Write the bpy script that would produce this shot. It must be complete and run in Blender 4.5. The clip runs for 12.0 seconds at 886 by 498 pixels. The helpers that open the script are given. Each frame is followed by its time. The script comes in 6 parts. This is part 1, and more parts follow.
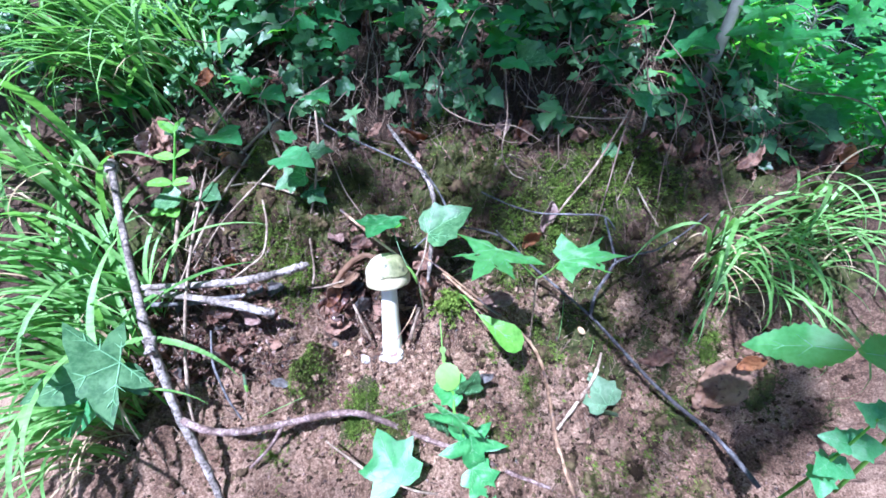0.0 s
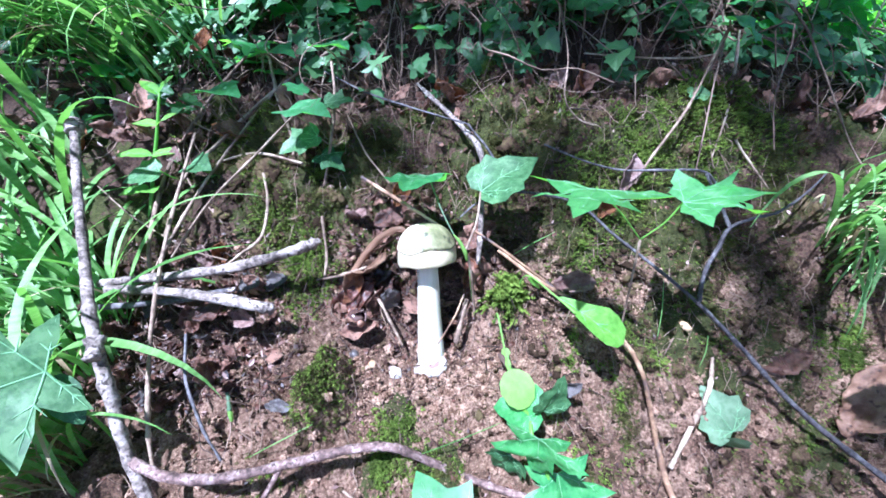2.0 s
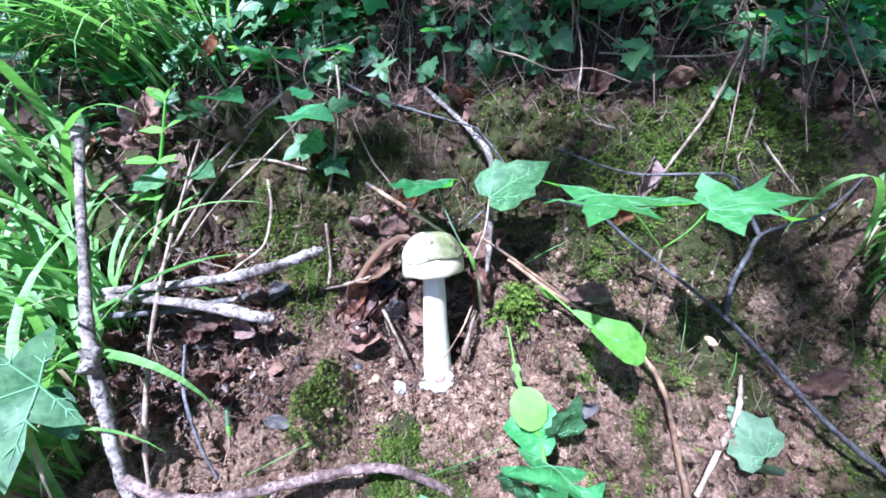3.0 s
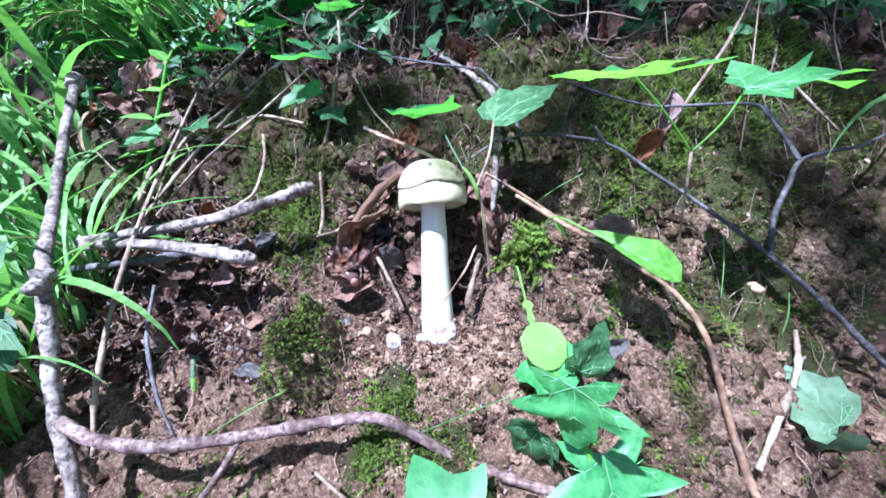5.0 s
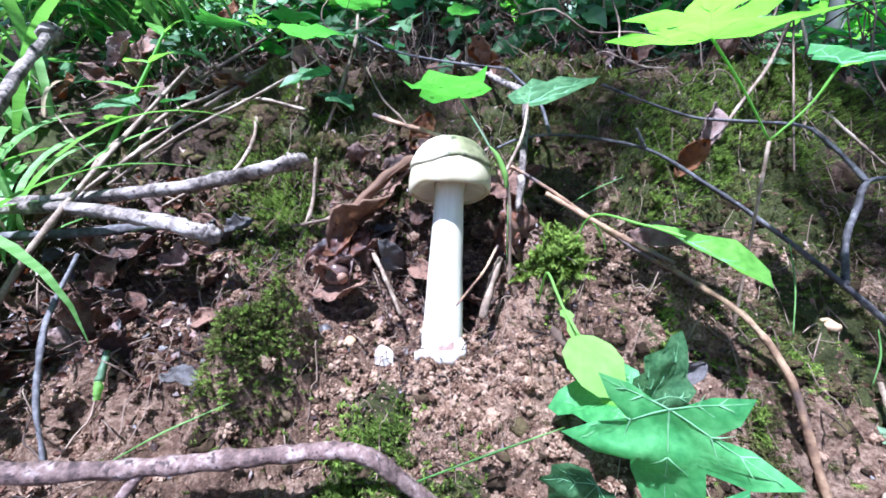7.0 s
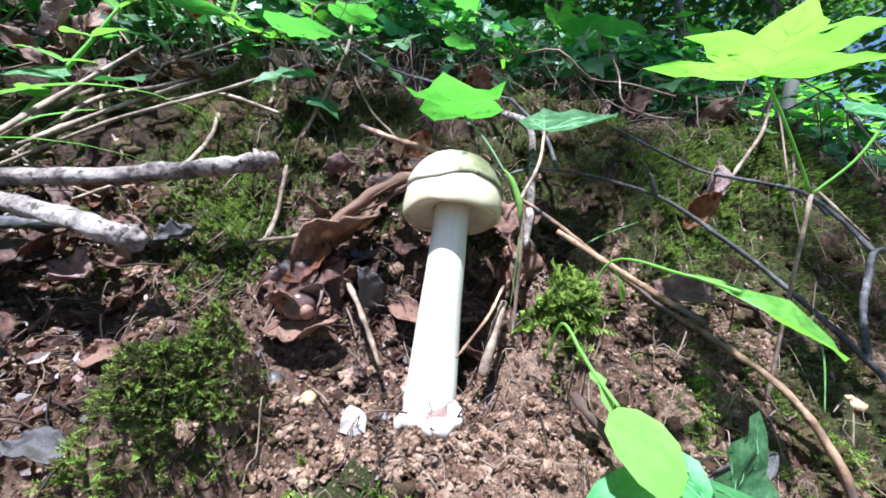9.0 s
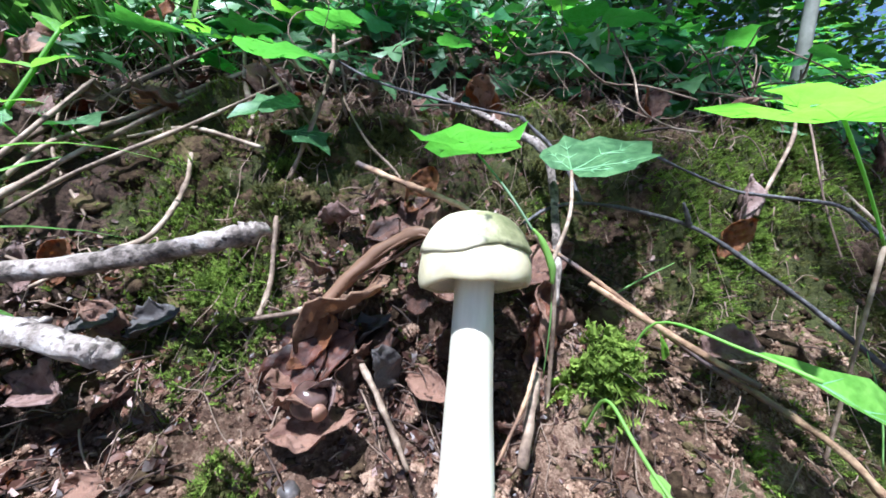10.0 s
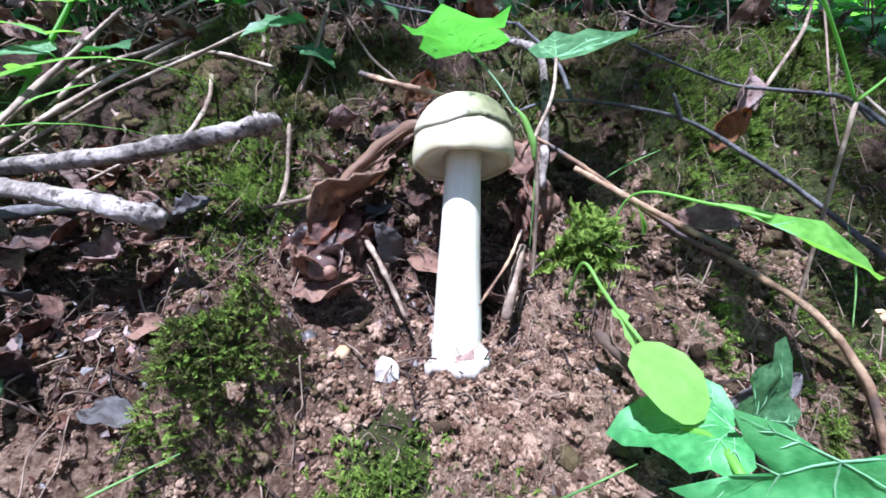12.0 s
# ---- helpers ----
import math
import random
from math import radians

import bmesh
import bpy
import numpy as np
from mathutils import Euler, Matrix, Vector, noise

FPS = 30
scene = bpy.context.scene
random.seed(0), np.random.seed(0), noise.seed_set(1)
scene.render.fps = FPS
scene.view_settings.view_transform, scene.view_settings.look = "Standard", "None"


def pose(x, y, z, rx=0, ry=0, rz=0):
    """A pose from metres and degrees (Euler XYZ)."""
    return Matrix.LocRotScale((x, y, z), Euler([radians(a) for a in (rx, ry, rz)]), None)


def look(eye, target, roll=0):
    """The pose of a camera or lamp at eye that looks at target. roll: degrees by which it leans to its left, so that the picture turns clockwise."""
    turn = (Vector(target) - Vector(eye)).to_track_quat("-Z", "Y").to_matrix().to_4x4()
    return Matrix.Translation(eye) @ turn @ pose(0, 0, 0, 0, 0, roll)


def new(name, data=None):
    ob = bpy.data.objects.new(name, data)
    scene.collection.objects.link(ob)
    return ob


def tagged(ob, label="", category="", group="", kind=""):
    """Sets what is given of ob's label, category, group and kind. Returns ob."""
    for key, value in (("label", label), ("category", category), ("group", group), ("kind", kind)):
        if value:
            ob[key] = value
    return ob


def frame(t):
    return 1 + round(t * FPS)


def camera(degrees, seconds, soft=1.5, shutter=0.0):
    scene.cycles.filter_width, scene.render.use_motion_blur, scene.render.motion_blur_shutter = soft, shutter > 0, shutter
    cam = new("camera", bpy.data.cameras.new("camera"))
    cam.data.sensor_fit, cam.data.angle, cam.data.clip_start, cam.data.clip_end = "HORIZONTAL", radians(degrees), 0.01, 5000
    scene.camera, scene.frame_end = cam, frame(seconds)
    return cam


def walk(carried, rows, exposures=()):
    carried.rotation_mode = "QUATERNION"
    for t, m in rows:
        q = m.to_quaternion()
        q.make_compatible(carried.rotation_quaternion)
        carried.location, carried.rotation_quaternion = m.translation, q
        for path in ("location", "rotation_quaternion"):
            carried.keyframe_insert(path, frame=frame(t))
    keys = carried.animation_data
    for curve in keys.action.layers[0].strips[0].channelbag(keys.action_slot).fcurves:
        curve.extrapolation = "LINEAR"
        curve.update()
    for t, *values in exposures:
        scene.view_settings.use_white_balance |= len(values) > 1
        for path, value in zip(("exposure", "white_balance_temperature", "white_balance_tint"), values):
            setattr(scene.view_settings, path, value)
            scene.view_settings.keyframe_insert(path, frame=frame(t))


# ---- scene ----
cam = camera(99.8, 12.0, 1.7)
PATH = [
    (0, (0.02304, 0.06375, 0.38956), (-0.00053, 0.38653, 0.15449), -2.51),
    (0.5, (0.01830, 0.06537, 0.35709), (-0.00089, 0.39520, 0.13160), -3.03),
    (1, (-0.00228, 0.07588, 0.33068), (-0.02552, 0.41222, 0.11544), -4.64),
    (1.5, (-0.02432, 0.09174, 0.30818), (-0.04628, 0.43705, 0.10749), -3.74),
    (2, (-0.02526, 0.10465, 0.28429), (-0.04988, 0.45502, 0.09290), -3.87),
    (2.5, (-0.02351, 0.11177, 0.28477), (-0.05610, 0.46165, 0.09367), -4.50),
    (2.7, (-0.02017, 0.11406, 0.28475), (-0.05646, 0.46393, 0.09429), -4.81),
    (4.3, (-0.03582, 0.12914, 0.22146), (-0.07730, 0.49907, 0.07505), -4.31),
    (4.5, (-0.02806, 0.12649, 0.21733), (-0.07338, 0.49493, 0.06834), -4.21),
    (5, (-0.02086, 0.11180, 0.19706), (-0.06810, 0.48428, 0.05911), -5.17),
    (5.5, (-0.02853, 0.10987, 0.18701), (-0.07112, 0.48347, 0.05060), -1.02),
    (6, (-0.04357, 0.11146, 0.18787), (-0.08919, 0.49026, 0.06775), -0.73),
    (6.5, (-0.02801, 0.13537, 0.19490), (-0.06590, 0.52364, 0.10649), -0.15),
    (7, (-0.04416, 0.14348, 0.14682), (-0.07074, 0.53582, 0.07362), 0.92),
    (7.5, (-0.05253, 0.14912, 0.15582), (-0.06185, 0.54603, 0.10707), 3.15),
    (7.7, (-0.05624, 0.15040, 0.14883), (-0.05957, 0.54926, 0.11878), 4.74),
    (9.3, (-0.06782, 0.18617, 0.13511), (-0.04554, 0.58489, 0.11228), 6.32),
    (9.5, (-0.07040, 0.19094, 0.14779), (-0.04560, 0.58922, 0.12025), 5.92),
    (10, (-0.08005, 0.20429, 0.17205), (-0.04808, 0.59994, 0.12264), 3.41),
    (10.5, (-0.09928, 0.20737, 0.17614), (-0.05661, 0.59936, 0.10888), 1.74),
    (11, (-0.11468, 0.19502, 0.16952), (-0.06874, 0.58518, 0.09431), 1.06),
    (11.5, (-0.10203, 0.18185, 0.15801), (-0.07141, 0.57211, 0.07578), 1.31),
    (12, (-0.06553, 0.18010, 0.13873), (-0.05951, 0.57079, 0.05317), 1.46),
]
EXPOSURES = [(0.0, 1.8, 4740, 20), (1.5, 1.86, 4770, 20), (4.5, 1.78, 4770, 19), (7.7, 1.82, 5010, 16), (9.5, 1.62, 5240, 12), (11.0, 1.58, 5140, 12), (12.0, 1.58, 5010, 17)]
walk(cam, [(t, look(eye, target, roll)) for t, eye, target, roll in PATH], EXPOSURES)

# ---- light ----
world = bpy.data.worlds.new("world")
scene.world = world
world.use_nodes = True
sky_nodes = world.node_tree.nodes
sky = sky_nodes.new("ShaderNodeTexSky")
sky.sky_type, sky.sun_disc = "NISHITA", False
SUN_ELEVATION, SUN_AZIMUTH = 66.0, 212.0  # azimuth clockwise from +y
sky.sun_elevation, sky.sun_rotation = radians(SUN_ELEVATION), radians(SUN_AZIMUTH)
world.node_tree.links.new(sky.outputs[0], sky_nodes["Background"].inputs[0])
sky_nodes["Background"].inputs[1].default_value = 0.054
sun = new("sun", bpy.data.lights.new("sun", "SUN"))
sun.data.energy, sun.data.angle, sun.data.color = 5.0, radians(1.2), (1.0, 0.97, 0.92)
sun_way = Vector((math.sin(radians(SUN_AZIMUTH)) * math.cos(radians(SUN_ELEVATION)), math.cos(radians(SUN_AZIMUTH)) * math.cos(radians(SUN_ELEVATION)), math.sin(radians(SUN_ELEVATION))))
sun.matrix_world = look(sun_way * 10, (0, 0, 0))


# ---- materials ----
def node_of(tree, kind, **settings):
    n = tree.nodes.new(kind)
    for key, value in settings.items():
        n.inputs[key].default_value = value
    return n


def material(name, colours, scale=200.0, rough=0.8, bump=0.3, bump_scale=600.0, spread=0.25, through_light=0.0, glow_colour=None, spec=0.4, stretch=(1, 1, 1), bump_depth=0.0006, spots=None, sss=0.0):
    """Mottled surface: colours along a ramp of two noises, a random shift per object and island, fine relief."""
    m = bpy.data.materials.new(name)
    m.use_nodes = True
    t = m.node_tree
    link = t.links.new
    bsdf = t.nodes["Principled BSDF"]
    coord = t.nodes.new("ShaderNodeTexCoord")
    mapping = node_of(t, "ShaderNodeMapping", Scale=stretch)
    link(coord.outputs["Object"], mapping.inputs["Vector"])
    info = t.nodes.new("ShaderNodeObjectInfo")
    geom = t.nodes.new("ShaderNodeNewGeometry")
    big = node_of(t, "ShaderNodeTexNoise", Scale=scale * 0.22, Detail=3.0)
    fine = node_of(t, "ShaderNodeTexNoise", Scale=scale, Detail=6.0, Roughness=0.65)
    for n in (big, fine):
        link(mapping.outputs[0], n.inputs["Vector"])
    mix = node_of(t, "ShaderNodeMath")
    mix.operation = "ADD"
    link(big.outputs["Fac"], mix.inputs[0])
    link(fine.outputs["Fac"], mix.inputs[1])
    # random shift
    rnd = node_of(t, "ShaderNodeMath")
    rnd.operation = "ADD"
    link(info.outputs["Random"], rnd.inputs[0])
    link(geom.outputs["Random Per Island"], rnd.inputs[1])
    shift = node_of(t, "ShaderNodeMath")
    shift.operation = "MULTIPLY_ADD"
    shift.inputs[1].default_value, shift.inputs[2].default_value = spread, -spread - 0.5
    link(rnd.outputs[0], shift.inputs[0])
    total = node_of(t, "ShaderNodeMath")
    total.operation = "ADD"
    link(mix.outputs[0], total.inputs[0])
    link(shift.outputs[0], total.inputs[1])
    ramp = t.nodes.new("ShaderNodeValToRGB")
    el = ramp.color_ramp.elements
    while len(el) < len(colours):
        el.new(0.5)
    for i, c in enumerate(colours):
        el[i].position = 0.25 + 0.5 * i / max(1, len(colours) - 1)
        el[i].color = (*c, 1)
    link(total.outputs[0], ramp.inputs[0])
    colour = ramp.outputs[0]
    if spots:
        sc, c, edge = spots
        vor = node_of(t, "ShaderNodeTexNoise", Scale=sc, Detail=2.0)
        link(mapping.outputs[0], vor.inputs["Vector"])
        sr = t.nodes.new("ShaderNodeValToRGB")
        sr.color_ramp.elements[0].position, sr.color_ramp.elements[1].position = edge, edge + 0.1
        link(vor.outputs["Fac"], sr.inputs[0])
        mc = t.nodes.new("ShaderNodeMix")
        mc.data_type = "RGBA"
        link(sr.outputs[0], mc.inputs[0])
        link(colour, mc.inputs[6])
        mc.inputs[7].default_value = (*c, 1)
        colour = mc.outputs[2]
    link(colour, bsdf.inputs["Base Color"])
    bsdf.inputs["Roughness"].default_value = rough
    bsdf.inputs["Specular IOR Level"].default_value = spec
    if sss:
        bsdf.inputs["Subsurface Weight"].default_value = sss
        bsdf.inputs["Subsurface Radius"].default_value = (0.004, 0.003, 0.002)
        bsdf.inputs["Subsurface Scale"].default_value = 1.0
    if bump:
        rel = node_of(t, "ShaderNodeTexNoise", Scale=bump_scale, Detail=5.0, Roughness=0.7)
        link(mapping.outputs[0], rel.inputs["Vector"])
        bn = node_of(t, "ShaderNodeBump", Strength=bump, Distance=bump_depth)
        link(rel.outputs["Fac"], bn.inputs["Height"])
        link(bn.outputs[0], bsdf.inputs["Normal"])
    if through_light:
        tr = t.nodes.new("ShaderNodeBsdfTranslucent")
        tint = t.nodes.new("ShaderNodeMix")
        tint.data_type, tint.blend_type = "RGBA", "MIX"
        tint.inputs[0].default_value = 0.7
        link(colour, tint.inputs[6])
        tint.inputs[7].default_value = (*(glow_colour or colours[-1]), 1)
        link(tint.outputs[2], tr.inputs[0])
        ms = t.nodes.new("ShaderNodeMixShader")
        ms.inputs[0].default_value = through_light
        link(bsdf.outputs[0], ms.inputs[1])
        link(tr.outputs[0], ms.inputs[2])
        link(ms.outputs[0], t.nodes["Material Output"].inputs[0])
    return m


SOIL_COLOURS = [(0.036, 0.02, 0.013), (0.175, 0.1, 0.064), (0.44, 0.295, 0.205)]
M_CRUMB = material("soil crumbs", SOIL_COLOURS, 700, 1.0, 1.0, 1600, 0.2, spec=0.05, bump_depth=0.001)
M_BARK_PALE = material("pale mottled bark", [(0.05, 0.038, 0.03), (0.25, 0.2, 0.17), (0.48, 0.42, 0.38)], 300, 0.85, 1.0, 500, 0.1, spots=(330, (0.06, 0.046, 0.038), 0.57), bump_depth=0.001)
M_BARK_RED = material("reddish bark", [(0.05, 0.028, 0.024), (0.2, 0.125, 0.105), (0.46, 0.36, 0.33)], 300, 0.7, 1.0, 500, 0.1, spots=(420, (0.06, 0.036, 0.032), 0.56), bump_depth=0.001)
M_BARK_DARK = material("dark grey bark", [(0.025, 0.02, 0.02), (0.07, 0.062, 0.065), (0.18, 0.165, 0.165)], 300, 0.7, 0.5, 900, 0.1)
M_STRAW = material("dry stalk", [(0.08, 0.05, 0.034), (0.23, 0.16, 0.11), (0.42, 0.33, 0.245)], 220, 0.7, 0.4, 900, 0.2, stretch=(1, 1, 1))
M_PEELED = material("peeled brown wood", [(0.08, 0.04, 0.028), (0.26, 0.15, 0.085), (0.5, 0.34, 0.2)], 130, 0.65, 0.7, 500, 0.1, spots=(55, (0.1, 0.07, 0.065), 0.55), bump_depth=0.001)
M_ROOT = material("fine roots", [(0.026, 0.015, 0.011), (0.085, 0.052, 0.037), (0.26, 0.18, 0.13)], 80, 0.85, 0.0, spread=0.5)
M_MOSS = material("moss", [(0.035, 0.05, 0.009), (0.095, 0.14, 0.021), (0.22, 0.3, 0.05)], 150, 0.9, 0.0, spread=0.45, through_light=0.3, glow_colour=(0.3, 0.42, 0.05), spec=0.2)
M_MOSS_DARK = material("old moss", [(0.04, 0.04, 0.012), (0.085, 0.085, 0.024), (0.16, 0.155, 0.05)], 150, 0.95, 0.0, spread=0.45, through_light=0.2, glow_colour=(0.22, 0.22, 0.05), spec=0.15)
M_GRASS = material("grass blade", [(0.08, 0.18, 0.04), (0.165, 0.33, 0.08), (0.31, 0.5, 0.17)], 60, 0.45, 0.25, 900, 0.35, through_light=0.4, glow_colour=(0.22, 0.5, 0.05), stretch=(3, 0.3, 3))
M_GRASS_DRY = material("dead grass", [(0.2, 0.13, 0.07), (0.36, 0.26, 0.15), (0.5, 0.4, 0.26)], 60, 0.8, 0.0, spread=0.4, through_light=0.2, glow_colour=(0.5, 0.38, 0.2))
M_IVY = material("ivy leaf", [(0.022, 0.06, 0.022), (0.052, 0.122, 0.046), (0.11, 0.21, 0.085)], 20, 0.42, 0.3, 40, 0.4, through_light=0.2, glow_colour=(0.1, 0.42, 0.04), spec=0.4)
# Lighter copy of the ivy colours: light from above is put into them.
M_IVY_BRIGHT = material("sunlit ivy leaf", [(0.03, 0.13, 0.045), (0.07, 0.24, 0.085), (0.12, 0.34, 0.14)], 20, 0.34, 0.3, 40, 0.3, through_light=0.45, glow_colour=(0.22, 0.7, 0.04), spec=0.5)
M_IVY_YOUNG = material("glossy sunlit ivy leaf", [(0.035, 0.16, 0.045), (0.07, 0.25, 0.07), (0.12, 0.34, 0.11)], 14, 0.4, 0.3, 40, 0.2, through_light=0.3, glow_colour=(0.22, 0.7, 0.06), spec=0.5)
M_VEIN = material("pale leaf veins", [(0.14, 0.31, 0.14), (0.24, 0.43, 0.22)], 60, 0.5, 0.0, spread=0.1, through_light=0.3, glow_colour=(0.4, 0.7, 0.2))
M_MAPLE = material("maple leaf", [(0.04, 0.17, 0.05), (0.08, 0.27, 0.085), (0.13, 0.36, 0.12)], 20, 0.42, 0.35, 40, 0.2, through_light=0.58, glow_colour=(0.36, 0.88, 0.03), spec=0.45)
M_FRESH = material("light green leaf", [(0.1, 0.26, 0.03), (0.18, 0.4, 0.06), (0.28, 0.52, 0.1)], 18, 0.45, 0.25, 40, 0.25, through_light=0.45, glow_colour=(0.3, 0.62, 0.05))
M_DULL = material("dull wilted leaf", [(0.07, 0.12, 0.06), (0.12, 0.19, 0.1), (0.18, 0.26, 0.15)], 12, 0.5, 0.5, 40, 0.2, through_light=0.25, glow_colour=(0.25, 0.45, 0.12))
M_PALE_SEED = material("pale seedling leaf", [(0.19, 0.36, 0.07), (0.29, 0.48, 0.12)], 6, 0.45, 0.2, 40, 0.1, through_light=0.45, glow_colour=(0.5, 0.75, 0.15))
M_DEAD = material("dead leaf", [(0.03, 0.014, 0.01), (0.12, 0.055, 0.036), (0.28, 0.155, 0.105)], 7, 0.45, 1.0, 22, 0.5, through_light=0.12, glow_colour=(0.45, 0.12, 0.02), bump_depth=0.0012, spots=(11, (0.03, 0.014, 0.01), 0.6))
M_DEAD_WET = material("wet red-brown leaf", [(0.025, 0.01, 0.008), (0.08, 0.028, 0.016), (0.2, 0.078, 0.042)], 7, 0.24, 1.0, 22, 0.2, through_light=0.12, glow_colour=(0.5, 0.1, 0.02), spec=0.6, bump_depth=0.0012, spots=(11, (0.03, 0.014, 0.01), 0.6))
M_DEAD_BROWN = material("fibrous brown leaf", [(0.05, 0.025, 0.015), (0.14, 0.073, 0.042), (0.26, 0.15, 0.09)], 7, 0.6, 1.0, 22, 0.2, through_light=0.1, glow_colour=(0.5, 0.2, 0.06), bump_depth=0.0012, spots=(11, (0.03, 0.014, 0.01), 0.6))
M_DEAD_PALE = material("dry pinkish leaf", [(0.12, 0.06, 0.048), (0.23, 0.14, 0.115), (0.37, 0.26, 0.23)], 7, 0.7, 1.0, 22, 0.3, through_light=0.1, glow_colour=(0.5, 0.25, 0.15), bump_depth=0.0012, spots=(11, (0.03, 0.014, 0.01), 0.6))
M_DEAD_ORANGE = material("orange dead leaf", [(0.09, 0.032, 0.012), (0.22, 0.082, 0.028), (0.36, 0.16, 0.06)], 7, 0.6, 1.0, 22, 0.3, through_light=0.25, glow_colour=(0.7, 0.25, 0.03), bump_depth=0.0012, spots=(11, (0.03, 0.014, 0.01), 0.6))
M_SHELL = material("grey bark chip", [(0.028, 0.024, 0.023), (0.06, 0.051, 0.048), (0.13, 0.11, 0.102)], 260, 0.5, 0.4, 300, 0.2, spec=0.5)
M_STEM = material("mushroom flesh", [(0.58, 0.52, 0.39), (0.72, 0.66, 0.53), (0.8, 0.75, 0.63)], 90, 0.6, 0.35, 500, 0.02, stretch=(1, 1, 0.15), sss=0.15, bump_depth=0.0004)
M_CAP = material("cream cap", [(0.42, 0.34, 0.19), (0.56, 0.48, 0.3), (0.66, 0.59, 0.42)], 60, 0.5, 0.25, 400, 0.02, sss=0.15, bump_depth=0.0003)
M_VEIL = material("olive cap skin", [(0.1, 0.105, 0.045), (0.21, 0.2, 0.1), (0.38, 0.35, 0.21)], 120, 0.5, 0.6, 400, 0.02, spots=(150, (0.06, 0.06, 0.035), 0.6), bump_depth=0.0005)
def skin_colours(m):
    """The torn skin: cream over one flank of the cap, olive over the rest."""
    t = m.node_tree
    bsdf = t.nodes["Principled BSDF"]
    old = bsdf.inputs["Base Color"].links[0].from_socket
    coord = t.nodes.new("ShaderNodeTexCoord")
    sep = t.nodes.new("ShaderNodeSeparateXYZ")
    t.links.new(coord.outputs["Object"], sep.inputs[0])
    wave = node_of(t, "ShaderNodeTexNoise", Scale=110.0, Detail=4.0)
    t.links.new(coord.outputs["Object"], wave.inputs["Vector"])
    edge = t.nodes.new("ShaderNodeMath")
    edge.operation = "MULTIPLY_ADD"
    edge.inputs[1].default_value = 0.018
    t.links.new(wave.outputs["Fac"], edge.inputs[0])
    t.links.new(sep.outputs[0], edge.inputs[2])
    ramp = t.nodes.new("ShaderNodeMapRange")
    ramp.inputs["From Min"].default_value, ramp.inputs["From Max"].default_value = 0.0125, 0.008
    t.links.new(edge.outputs[0], ramp.inputs["Value"])
    mix = t.nodes.new("ShaderNodeMix")
    mix.data_type = "RGBA"
    mix.inputs[6].default_value = (0.6, 0.53, 0.37, 1)
    t.links.new(ramp.outputs[0], mix.inputs[0])
    t.links.new(old, mix.inputs[7])
    t.links.new(mix.outputs[2], bsdf.inputs["Base Color"])


skin_colours(M_VEIL)
M_VOLVA = material("white volva", [(0.36, 0.29, 0.24), (0.55, 0.48, 0.42), (0.7, 0.65, 0.58)], 120, 0.65, 0.5, 400, 0.05, sss=0.1)
M_OCHRE = material("ochre stone", [(0.22, 0.11, 0.05), (0.4, 0.24, 0.12), (0.5, 0.34, 0.2)], 120, 0.85, 0.5, 500, 0.2)
M_SNAIL = material("dark glossy shell", [(0.04, 0.02, 0.016), (0.075, 0.042, 0.034), (0.14, 0.085, 0.07)], 150, 0.16, 0.15, 400, 0.1, spec=0.6)
M_WOOD_FAR = material("sapling bark", [(0.1, 0.105, 0.08), (0.2, 0.2, 0.16), (0.32, 0.32, 0.27)], 30, 0.8, 0.5, 120, 0.1)
M_FAR_LEAF = material("woodland leaves", [(0.02, 0.06, 0.012), (0.045, 0.12, 0.024), (0.09, 0.21, 0.04)], 8, 0.5, 0.0, spread=0.5, through_light=0.32, glow_colour=(0.2, 0.5, 0.04))


